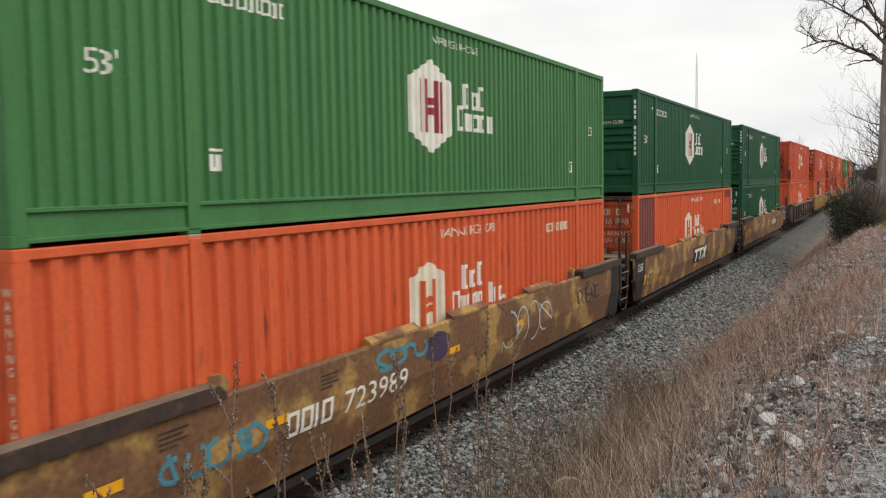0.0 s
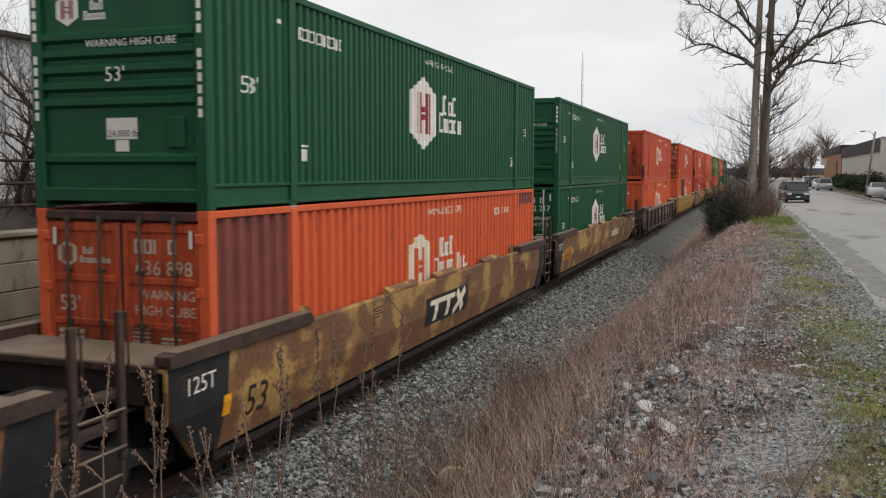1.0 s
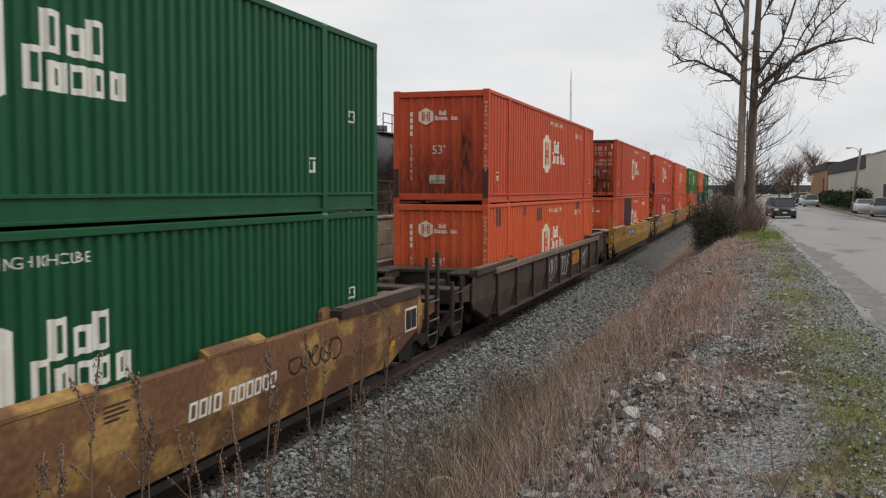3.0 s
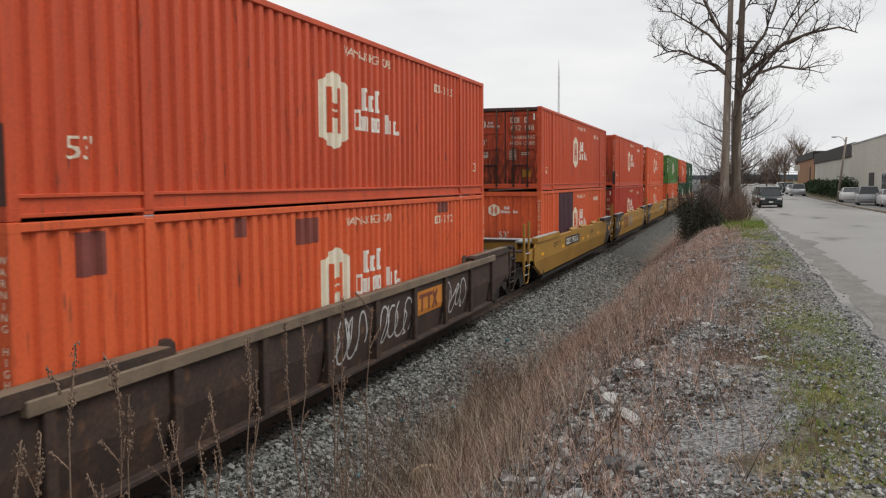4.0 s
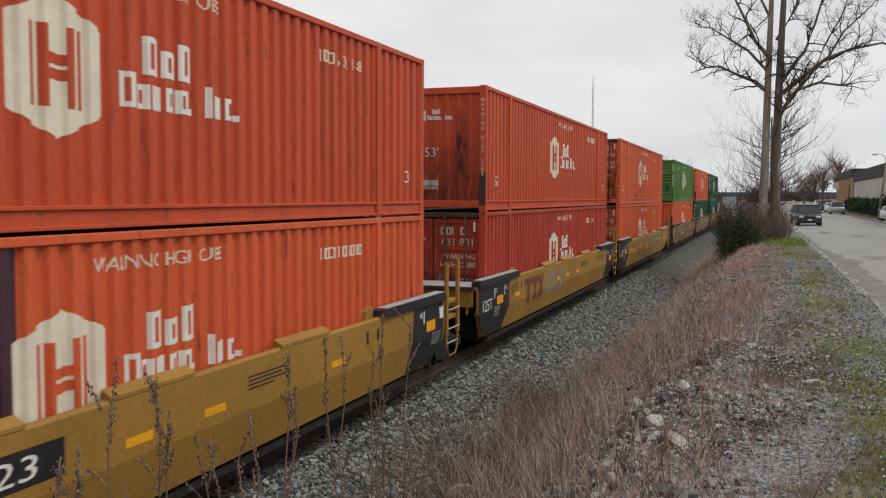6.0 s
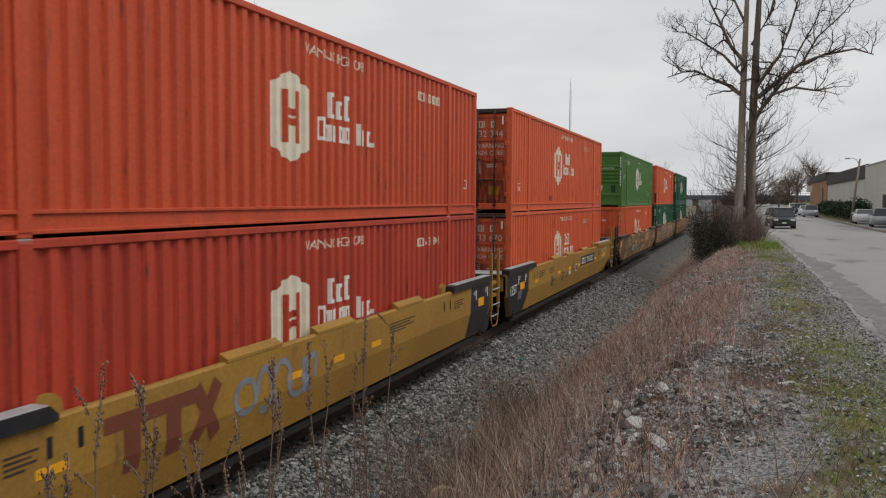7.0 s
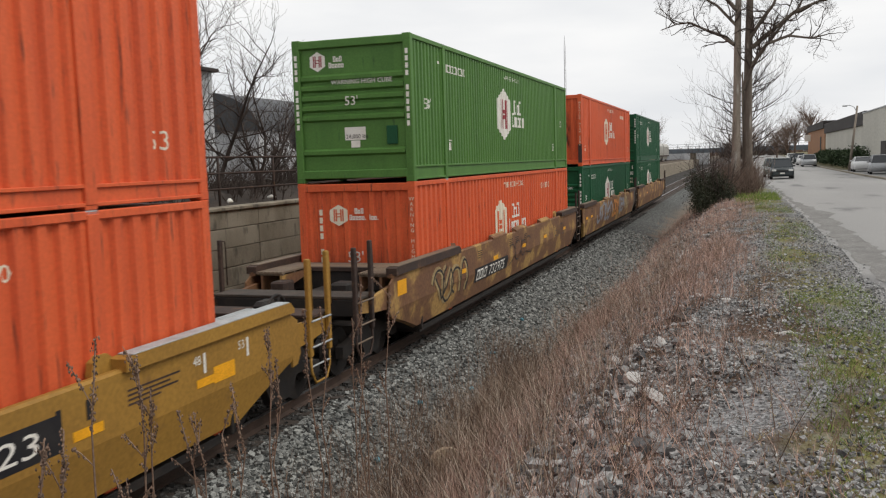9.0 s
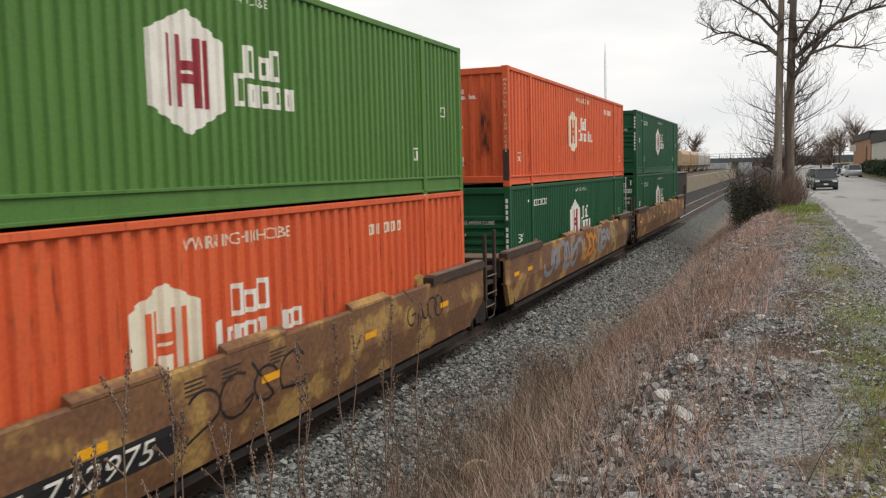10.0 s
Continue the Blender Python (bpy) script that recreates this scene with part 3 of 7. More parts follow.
def build_container(style, paint, front, label, shift=0.0):
    """A 53-foot box. Its front end faces -y; origin under the middle of that end. style sets corrugation and lettering; front is 'panel', 'ribs' or 'doors'."""
    mat = M[paint]
    c = thing("shipping_container", label, "container", "containers on the train")
    L, W, H = CONTAINER_L, CONTAINER_W / 2, CONTAINER_H
    z0, z1 = (0.34, 2.80) if style == "green" else (0.28, 2.80)
    for sx in (1, -1):
        w = Mesh()
        br = [b for b in WAVES[style][1:-1]]
        v, f = [], []
        for u, d in br:
            v += [(sx * (1.27 + d), u, z0 - 0.02), (sx * (1.27 + d), u, z1 + 0.02)]
        for i in range(len(br) - 1):
            f.append((2 * i, 2 * i + 2, 2 * i + 3, 2 * i + 1))
        w.add(v, f)
        part("side_panel", w, mat, c)
        part("top_rail", Mesh().box(min(sx * 1.19, sx * W), 0.05, 2.80, max(sx * 1.19, sx * W), L - 0.05, 2.895, 0.012), mat, c)
        for a, e in ((0.1, POSTS[0] - 0.08), (POSTS[0] + 0.08, POSTS[1] - 0.08), (POSTS[1] + 0.08, L - 0.1)):
            b = Mesh()
            b.box(min(sx * 1.16, sx * 1.262), a, 0.06, max(sx * 1.16, sx * 1.262), e, z0 - 0.05, 0.01)
            b.box(min(sx * 1.16, sx * W), a, z0 - 0.06, max(sx * 1.16, sx * W), e, z0 - 0.02, 0.006)
            b.box(min(sx * 1.16, sx * W), a, 0.035, max(sx * 1.16, sx * W), e, 0.075, 0.006)
            part("bottom_rail", b, mat, c)
        for py in POSTS:
            part("side_post", Mesh().box(min(sx * 1.2, sx * 1.306), py - 0.085, 0.05, max(sx * 1.2, sx * 1.306), py + 0.085, 2.86, 0.008), mat, c)
            for cz in (0.0, 2.80):
                part("corner_casting", Mesh().box(min(sx * 1.15, sx * W), py - 0.09, cz, max(sx * 1.15, sx * W), py + 0.09, cz + 0.10, 0.01), M["steel"] if cz else mat, c, "bare steel lifting block" if cz else "")
        for py in (0.0, L - 0.16):
            part("corner_post", Mesh().box(min(sx * 1.13, sx * 1.293), py, 0.10, max(sx * 1.13, sx * 1.293), py + 0.16, 2.83, 0.014), mat, c)
            for cz in (0.0, 2.785):
                part("corner_casting", Mesh().box(min(sx * 1.12, sx * W), py - 0.002, cz, max(sx * 1.12, sx * W), py + 0.165, cz + 0.117, 0.012), mat, c)
    part("roof", Mesh().box(-1.2, 0.1, 2.82, 1.2, L - 0.1, 2.875, 0.01), mat, c)
    part("floor", Mesh().box(-1.17, 0.1, 0.12, 1.17, L - 0.1, 0.2), M["grime"], c)
    part("rear_panel", Mesh().box(-1.15, L - 0.06, 0.1, 1.15, L - 0.02, 2.82, 0.01), mat, c)
    part("end_sill", Mesh().box(-1.15, 0.0, 0.09, 1.15, 0.12, 0.26, 0.015), mat, c)
    part("end_header", Mesh().box(-1.15, 0.0, 2.72 if front != "doors" else 2.765, 1.15, 0.12, 2.88, 0.015), M["soot"] if front == "doors" and style == "red" else mat, c, "sooty black header" if front == "doors" and style == "red" else "")
    on_front = lambda off: (lambda u, v: (u, off, v))
    if front == "panel":
        w = Mesh()
        n, xa, xb = 8, -1.14, 1.14
        v, f = [], []
        for k in range(n):
            for q, d in ((0, 0.035), (0.3, 0.035), (0.42, 0.075), (0.88, 0.075)):
                v += [(xa + (xb - xa) * (k + q) / n, d, 0.25), (xa + (xb - xa) * (k + q) / n, d, 2.73)]
        v += [(xb, 0.035, 0.25), (xb, 0.035, 2.73)]
        for i in range(len(v) // 2 - 1):
            f.append((2 * i, 2 * i + 2, 2 * i + 3, 2 * i + 1))
        w.add(v, f)
        part("front_panel", w, mat, c)
        off = 0.026
        part("badge", drape(hexagon(0.40, 0.44, 0.11), -0.60, 2.02, on_front(off)), M["cream"], c, "cream hexagonal badge")
        for bar, _, _ in badge_bars(0.40, 0.44):
            part("badge_bar", drape(bar, -0.60, 2.02, on_front(off - 0.005)), mat, c)
        for line, dx, dz in ((flat_bars("OoO", 0.11), 0.12, 0.13), (flat_bars("Ooooo, Ioo.", 0.11), 0.0, 0.0)):
            part("maker_name_block", drape(line, -0.16 + dx, 2.14 + dz, on_front(off)), M["white"], c, "white name blocks")
        part("length_mark", drape(flat_text("53'", 0.22), -0.24, 1.28, on_front(off)), M["white"], c, "white 53 foot lettering")
        part("warning_mark", drape(joined(*[(flat_text(ch, 0.075, True), 0, -0.105 * k) for k, ch in enumerate("WARNING HIGH CUBE") if ch != " "]), 1.215, 2.52, on_front(-0.006)), M["cream"], c, "upright warning lettering")
        part("weight_plate", drape(rect(0, 0, 0.42, 0.22), -0.30, 0.52, on_front(off)), M["cream"], c, "cream weight plate")
        part("weight_mark", drape(flat_text("24,100 lbs", 0.075), -0.27, 0.555, on_front(off - 0.005)), M["black"], c, "black weight lettering")
    elif front == "ribs":
        w = Mesh()
        w.box(-1.14, 0.07, 0.2, 1.14, 0.1, 2.76)
        for zz in (0.62, 1.32, 1.52, 1.72, 1.92, 2.12):
            part("panel_rib", Mesh().prism([(0.07, zz - 0.075), (0.012, zz - 0.035), (0.012, zz + 0.035), (0.07, zz + 0.075)], "x", -1.12, 1.12), mat, c)
        part("front_panel", w, mat, c)
        off = 0.062
        part("badge", drape(hexagon(0.34, 0.40, 0.10), -0.92, 2.26, on_front(off)), M["white"], c, "white hexagonal badge")
        for bar, _, _ in badge_bars(0.34, 0.40):
            part("badge_bar", drape(bar, -0.92, 2.26, on_front(off - 0.005)), M["crimson"], c, "crimson badge bar")
        for line, dx, dz in ((flat_bars("OoO", 0.11), 0.1, 0.12), (flat_bars("Ooooo", 0.11), 0.0, 0.0)):
            part("maker_name_block", drape(line, -0.50 + dx, 2.32 + dz, on_front(off)), M["white"], c, "white name blocks")
        part("warning_mark", drape(flat_text("WARNING HIGH CUBE", 0.09), -0.44, 1.98, on_front(0.008)), M["white"], c, "white warning lettering")
        part("length_mark", drape(flat_text("53'", 0.18), -0.16, 1.56, on_front(0.004)), M["white"], c, "white 53 foot lettering")
        part("weight_plate", drape(joined((rect(0, 0, 0.46, 0.26), 0, 0), (rect(0, 0, 0.2, 0.14), 0.13, -0.15)), -0.20, 0.86, on_front(off)), M["white"], c, "white weight plate")
        part("weight_mark", drape(flat_text("24,000 lbs", 0.085), -0.18, 0.89, on_front(off - 0.005)), M["black"], c, "black weight lettering")
        part("document_box", Mesh().box(0.72, 0.03, 0.75, 0.95, 0.075, 1.12, 0.01), M["dark_green"], c, "dark green document box")
    else:
        for k, x in enumerate((-0.58, 0.58)):
            d = Mesh()
            d.box(x - 0.56, 0.05, 0.22, x + 0.56, 0.10, 2.74, 0.01)
            door = part("door", d, mat, c)
            for zz, hh in ((0.30, 0.10), (0.86, 0.09), (1.42, 0.09), (1.98, 0.09), (2.62, 0.10)):
                part("door_rib", Mesh().box(x - 0.48, 0.02, zz, x + 0.48, 0.055, zz + hh, 0.012), mat, door)
            for xx in (x - 0.56, x + 0.48):
                part("door_stile", Mesh().box(xx, 0.02, 0.24, xx + 0.08, 0.055, 2.72, 0.012), mat, door)
            for rx in (-0.22, 0.28) if k == 0 else (-0.28, 0.22):
                r = Mesh()
                r.tube([(x + rx, -0.012, 0.14), (x + rx, -0.012, 2.82)], 0.021, 8)
                for zz in (0.18, 0.75, 1.45, 2.1, 2.74):
                    r.box(x + rx - 0.05, -0.02, zz, x + rx + 0.05, 0.03, zz + 0.05, 0.006)
                part("lock_rod", r, M["steel"] if paint.endswith("green") else M["dark_rust"], door, "rusty steel lock rod")
                part("lock_handle", Mesh().box(x + rx - 0.02, -0.045, 0.88, x + rx + 0.26 * (1 if k else -1) * (1 if (rx < 0) == bool(k) else -1), -0.02, 0.92, 0.004), M["grime"], door, "dark lock handle")
        for x in (-1.15, 0.0, 1.15):
            if x:
                for zz in (0.45, 1.15, 1.85, 2.5):
                    part("hinge", Mesh().box(x - 0.06, -0.012, zz, x + 0.06, 0.05, zz + 0.12, 0.01), mat, c)
        off = 0.044
        part("badge", drape(hexagon(0.30, 0.34, 0.085), -1.0, 2.16, on_front(off)), M["cream"], c, "cream hexagonal badge")
        for bar, _, _ in badge_bars(0.30, 0.34):
            part("badge_bar", drape(bar, -1.0, 2.16, on_front(off - 0.005)), mat, c)
        for line, dx, dz in ((flat_bars("OoO", 0.09), 0.05, 0.11), (flat_bars("Ooooo, Ioo", 0.085), 0.0, 0.0)):
            part("maker_name_block", drape(line, -0.66 + dx, 2.22 + dz, on_front(off)), M["white"], c, "white name blocks")
        part("length_mark", drape(flat_text("53'", 0.20), -1.0, 1.60, on_front(off)), M["white"], c, "white 53 foot lettering")
        part("warning_mark", drape(joined((flat_text("WARNING", 0.12), 0.06, 0.20), (flat_text("HIGH CUBE", 0.12), 0, 0)), 0.16, 1.60, on_front(off)), M["cream"], c, "pale warning lettering")
        part("data_block", drape(joined(*[(rect(0, 0, 0.26, 0.028), 0, -0.055 * k) for k in range(7)], *[(rect(0, 0, 0.30, 0.028), 0.42, -0.055 * k) for k in (2, 3)]), 0.14, 1.42, on_front(off - 0.024)), M["cream"], c, "rows of small pale print")
        part("weight_plate", drape(joined((rect(0, 0, 0.40, 0.055), 0, 0.15), (rect(0, 0, 0.40, 0.12), 0, 0)), -1.02, 1.16, on_front(off)), M["cream"], c, "cream weight plate")
        part("warning_plate", drape(rect(0, 0, 0.30, 0.24), 0.60, 0.50, on_front(off)), M["bright_yellow"], c, "yellow warning plate")
        part("rubber_seal", Mesh().box(-0.022, 0.03, 0.24, 0.022, 0.10, 2.72), M["grime"], c, "black door seal")
        for bx in (-1.02, 1.02):
            part("reflector_strip", drape(joined((rect(0, 0, 0.05, 0.22), -0.025, 0)), bx, 2.44, on_front(off - 0.03)), M["white"], c, "white reflector strip")
    # lettering on both long sides' near face
    at, us = surface(style)
    at2, _ = surface(style, 0.008)
    if style == "red":
        part("badge", drape(hexagon(1.2, 1.33, 0.26), 6.45 + shift, 0.87, at, us), M["cream"], c, "tall cream hexagonal badge")
        for bar, _, _ in badge_bars(1.2, 1.33):
            part("badge_bar", drape(bar, 6.45 + shift, 0.87, at2, us), mat, c)
        for line, dx, dz in ((flat_bars("OoO", 0.40, 0.72), 0.35, 0.36), (flat_bars("Ooooo, Ioo.", 0.36, 0.62), 0.0, 0.0)):
            part("maker_name_block", drape(line, 7.92 + shift + dx, 1.26 + dz, at, us), M["white"], c, "white name blocks")
        part("warning_mark", drape(flat_text("WARNING HIGH CUBE", 0.15), 7.45 + shift, 2.50, at, us), M["cream"], c, "pale warning lettering")
        part("length_mark", drape(flat_text("53'", 0.24), 0.85, 0.60, at, us), M["cream"], c, "pale 53 foot lettering")
        part("length_mark", drape(flat_text("53'", 0.22), 15.15, 0.60, at, us), M["cream"], c, "pale 53 foot lettering")
    else:
        part("badge", drape(hexagon(1.34, 1.40, 0.30), 6.57, 0.90, at, us), M["white"], c, "tall white hexagonal badge")
        for bar, _, _ in badge_bars(1.34, 1.40):
            part("badge_bar", drape(bar, 6.57, 0.90, at2, us), M["crimson"], c, "crimson badge bar")
        for line, dx, dz in ((flat_bars("OoO", 0.40, 0.75), 0.22, 0.36), (flat_bars("Ooooo", 0.40, 0.70), 0.0, 0.0)):
            part("maker_name_block", drape(line, 8.15 + dx, 1.28 + dz, at, us), M["white"], c, "white name blocks")
        part("warning_mark", drape(flat_text("WARNING HIGH CUBE", 0.11), 7.3, 2.55, at, us), M["white"], c, "white warning lettering")
        part("length_mark", drape(flat_text("53'", 0.22), 0.82, 1.46, at, us), M["white"], c, "white 53 foot lettering")
        part("length_mark", drape(flat_text("53'", 0.20), 14.98, 1.46, at, us), M["white"], c, "white 53 foot lettering")
        for yy in (2.32, 13.62):
            part("data_block", drape(joined((rect(0, 0, 0.20, 0.03), 0, 0.20), (rect(0, 0, 0.06, 0.17), 0, 0), (rect(0, 0, 0.06, 0.17), 0.13, 0), (rect(0, 0, 0.13, 0.04), 0.04, 0)), yy, 0.62, at, us), M["white"], c, "small white stencil mark")
        part("hazard_sticker", drape(rect(0, 0, 0.16, 0.06), 1.7, 2.45, at, us), M["white"], c, "white sticker")
    return c


def add_serial(c, style, front, digits, shift):
    """The number of a container on its long side and on its end."""
    at, us = surface(style)
    ink = M["cream"] if style == "red" else M["white"]
    part("serial_mark", drape(number_row(digits, 0.17, 0.80), (12.1 + shift) if style == "red" else 2.3, 2.32, at, us), ink, c, "pale painted number")
    chars = "____ " + (digits or "______")

    def column(x, z, off, h, pitch):
        glyphs = [((rect(-0.3 * h, 0, 0.3 * h, h) if ch == "_" else flat_text(ch, h, True)), 0, -pitch * k) for k, ch in enumerate(chars) if ch != " "]
        part("serial_mark", drape(joined(*glyphs), x, z, lambda u, v: (u, off, v)), ink, c, "upright painted number")
    if front == "panel":
        column(-0.80, 2.24, 0.026, 0.12, 0.163)
    elif front == "ribs":
        for x in (-1.21, 1.21):
            column(x, 2.50, -0.006, 0.10, 0.14)
    else:
        on = lambda u, v: (u, 0.044, v)
        part("serial_mark", drape(flat_bars("OOI O", 0.18, 0.78), 0.18, 2.36, on), ink, c, "pale blocks of the owner's mark")
        low = flat_text(digits[:3] + " " + digits[3:], 0.18) if digits else flat_bars("OOO OOO", 0.18, 0.72)
        part("serial_mark", drape(low, 0.18, 2.10, on), ink, c, "pale painted number")


def patch(container, style, u0, v0, u1, v1, mat, label):
    at, us = surface(style, 0.003)
    part("repaired_patch", drape(rect(0, 0, u1 - u0, v1 - v0), u0, v0, at, us), M[mat], container, label)


def soot(container):
    """A soot streak down the front end, and scorched corner posts."""
    part("soot_streak", drape(rect(0, 0, 0.40, 1.8), 0.48, 0.70, lambda u, v: (u, 0.022, v)), M["soot_streak"], container, "black soot streak")
    for xa, xb in ((-1.292, -1.135), (1.135, 1.292)):
        part("scorched_corner", drape(rect(0, 0, xb - xa, 0.75), xa, 0.15, lambda u, v: (u, -0.005, v)), M["soot"], container, "sooty corner")


def dirty_end(container):
    if any(o.name.startswith("door") and not o.name.startswith("door_") for o in container.children):
        part("door_dirt", drape(rect(0, 0, 2.28, 2.56), -1.14, 0.2, lambda u, v: (u, 0.017, v)), M["door_grime"], container, "dark film of dirt over the doors")
    part("road_grime", drape(rect(0, 0, 2.26, 1.8), -1.13, 0.12, lambda u, v: (u, 0.012, v)), M["end_grime"], container, "brown grime over the lower end")


# ---- well cars ----
def wheelset(parent, y):
    w = Mesh()
    w.tube([(-0.95, 0, 0), (0.95, 0, 0)], 0.08, 10)
    for sx in (-1, 1):
        for r, xa, xb in ((0.42, 0.70, 0.82), (0.445, 0.68, 0.705), (0.13, 0.81, 0.9)):
            w.disc(min(sx * xa, sx * xb), max(sx * xa, sx * xb), 0, 0, r, 24)
        for k in range(6):
            a = k * math.pi / 3
            w.box(sx * 0.825 - 0.006, 0.2 * math.cos(a) - 0.025, 0.2 * math.sin(a) - 0.025, sx * 0.825 + 0.006, 0.2 * math.cos(a) + 0.025, 0.2 * math.sin(a) + 0.025)
    ws = part("wheelset", w, M["grime"], parent, "", pose(0, y, 0.42))
    return ws


def truck(parent, y):
    """A two-axle truck: side frames, bolster, springs; its wheelsets hang under it."""
    t = Mesh()
    for sx in (-1, 1):
        o = [(-1.22, 0.36), (-1.22, 0.56), (-0.75, 0.62), (-0.3, 0.78), (0.3, 0.78), (0.75, 0.62), (1.22, 0.56), (1.22, 0.36), (0.98, 0.34), (0.7, 0.5), (0.45, 0.5), (0.3, 0.22), (-0.3, 0.22), (-0.45, 0.5), (-0.7, 0.5), (-0.98, 0.34)]
        t.prism(o, "x", min(sx * 0.93, sx * 1.07), max(sx * 0.93, sx * 1.07))
        for k in (-0.14, 0.0, 0.14):
            t.tube([(sx * 1.0, k, 0.26), (sx * 1.0, k, 0.55)], 0.06, 8)
    t.box(-1.05, -0.2, 0.55, 1.05, 0.2, 0.75, 0.02)
    tr = part("truck", t, M["grime"], parent, "oily black cast-iron truck", pose(0, y, 0))
    WHEELS.extend([wheelset(tr, -0.89), wheelset(tr, 0.89)])


WHEELS = []


def side_sheet(sx, ya, yb, foot_a, foot_b):
    """One long side of the well: a rolled top, a tall plate, an inturned foot. foot: how high its ends are cut and over what length."""
    w = Mesh()
    sect = [(1.36, 1.60), (1.40, 1.63), (1.46, 1.63), (1.485, 1.60), (1.485, 0.98), (1.37, 0.42), (1.28, 0.38), (1.26, 0.42), (1.34, 0.46), (1.44, 1.00), (1.44, 1.55), (1.36, 1.56)]
    stations = [(ya, foot_a[0]), (ya + 0.12, foot_a[0] * 0.93), (ya + foot_a[1] * 0.6, foot_a[0] * 0.45), (ya + foot_a[1], 0.0), (yb - foot_b[1], 0.0), (yb - foot_b[1] * 0.6, foot_b[0] * 0.45), (yb - 0.12, foot_b[0] * 0.93), (yb, foot_b[0])]
    n = len(sect)
    v, f = [], []
    for yy, lift in stations:
        for x, z in sect:
            zz = max(z, 0.38 + lift + (0.03 if z > 0.4 else 0.0)) if z < 1.1 else z
            v.append((sx * (x + 0.205 * max(0.0, min(zz, 0.98) - z)), yy, zz))
    for i in range(len(stations) - 1):
        for k in range(n):
            a, b = i * n + k, i * n + (k + 1) % n
            f.append((a, b, b + n, a + n))
    f += [tuple(range(n)), tuple(reversed(range((len(stations) - 1) * n, len(stations) * n)))]
    return w.add(v, f)


def build_well_car(paint, label, ribs=False, y0=-1.75, y1=17.7, deck="grime", end_black=False, couplers=(True, True), guides=True, trucks=(True, True), ext=(0.0, 0.0), tall=(False, True), blacks=(False, False)):
    """One well with its decks, ladders and trucks; origin on the rails under the front of its containers."""
    c = thing("well_car", label, "railway car", "well cars of the train")
    mat = M[paint]
    s0, s1 = y0 if ext[0] else -1.12, y1 if ext[1] else 16.75
    for sx in (1, -1):
        part("side_sheet", side_sheet(sx, s0, s1, (0.42, 1.4) if ext[0] else (0.62, 0.70), (0.50, 1.25) if ext[1] else (0.40, 0.55)), mat, c)
        for ya, yb in ((s0, 2.15), (s1 - (3.55 if ext[1] else 3.0), s1)):
            t = Mesh()
            inner, outer = min(sx * 1.335, sx * 1.545), max(sx * 1.335, sx * 1.545)
            t.prism([(ya, 1.60), (ya, 1.73), (ya + 0.1, 1.75), (yb - 0.1, 1.75), (yb, 1.66), (yb, 1.60)], "x", inner, outer)
            part("top_chord", t, M["black"] if blacks[0 if ya == s0 else 1] else M["dark_rust"] if paint == "rust" else mat, c)
            part("tread_plate", Mesh().box(inner + 0.01, ya + 0.12, 1.752, outer - 0.01, yb - 0.12, 1.766, 0.003), M["worn_top"] if not end_black else M["grating"], c, "worn tread plate")
        for yy in (2.25, s1 - (3.65 if ext[1] else 3.1)):
            lug = Mesh()
            lug.prism([(yy - 0.18, 1.60), (yy + 0.18, 1.60), (yy + 0.15, 1.74), (yy + 0.06, 1.80), (yy - 0.06, 1.80), (yy - 0.15, 1.74)], "x", sx * 1.30 - 0.04, sx * 1.30 + 0.04)
            part("guide_lug", lug, mat, c)
        if guides:
            for yy in (5.0, 7.4, 10.6):
                gmesh = Mesh()
                gmesh.prism([(sx * 1.36, 1.62), (sx * 1.492, 1.62), (sx * 1.492, 1.66), (sx * 1.375, 1.73)], "y", yy, yy + 1.35)
                part("container_guide", gmesh, mat, c)
        if ribs:
            for k in range(9):
                yy = 0.15 + 2.0 * k
                part("side_rib", Mesh().box(min(sx * 1.48, sx * 1.56), yy - 0.08, 0.44, max(sx * 1.48, sx * 1.56), yy + 0.08, 1.56, 0.012), mat, c)
            part("side_flange", Mesh().box(min(sx * 1.44, sx * 1.58), y0 + 1.6, 1.50, max(sx * 1.44, sx * 1.58), y1 - 1.6, 1.66, 0.015), M["worn_top"], c, "worn top flange")
            part("side_flange", Mesh().box(min(sx * 1.40, sx * 1.56), y0 + 1.9, 0.38, max(sx * 1.40, sx * 1.56), y1 - 1.9, 0.45, 0.012), mat, c)
    fl = Mesh()
    fl.box(-1.3, 0.0, 0.22, 1.3, 16.2, 0.33, 0.01)
    part("well_floor", fl, M["grime"], c)
    plate = M["grating"] if end_black else M["oily_deck"] if ribs else M["worn_top"]
    dark = M["dark_rust"]
    post = dark if paint == "rust" else mat
    for end, (ya, yb) in enumerate(((s0, -0.12), (CONTAINER_L + 0.12, s1))):
        e = ext[end]
        s = -1 if end == 0 else 1
        near, out = (yb, ya) if end == 0 else (ya, yb)
        tip = (y0 if end == 0 else y1) + s * e
        lip = near + s * 0.62 if e else out
        part("end_deck", Mesh().box(-1.34, min(near, lip), 1.585, 1.34, max(near, lip), 1.635, 0.01), plate, c, "worn end deck")
        part("end_beam", Mesh().box(-1.36, min(lip, lip - s * 0.16), 1.16, 1.36, max(lip, lip - s * 0.16), 1.58, 0.02), M["grime"] if deck == "grime" else mat, c)
        part("deck_lip", Mesh().box(-1.38, min(lip, lip + s * 0.05), 1.54, 1.38, max(lip, lip + s * 0.05), 1.625, 0.008), dark, c)
        reach = tip if e else (s * 1.75 if end == 0 else 17.78)
        part("draft_sill", Mesh().box(-0.34, min(near, reach), 0.80, 0.34, max(near, reach), 1.28, 0.03), M["grime"], c)
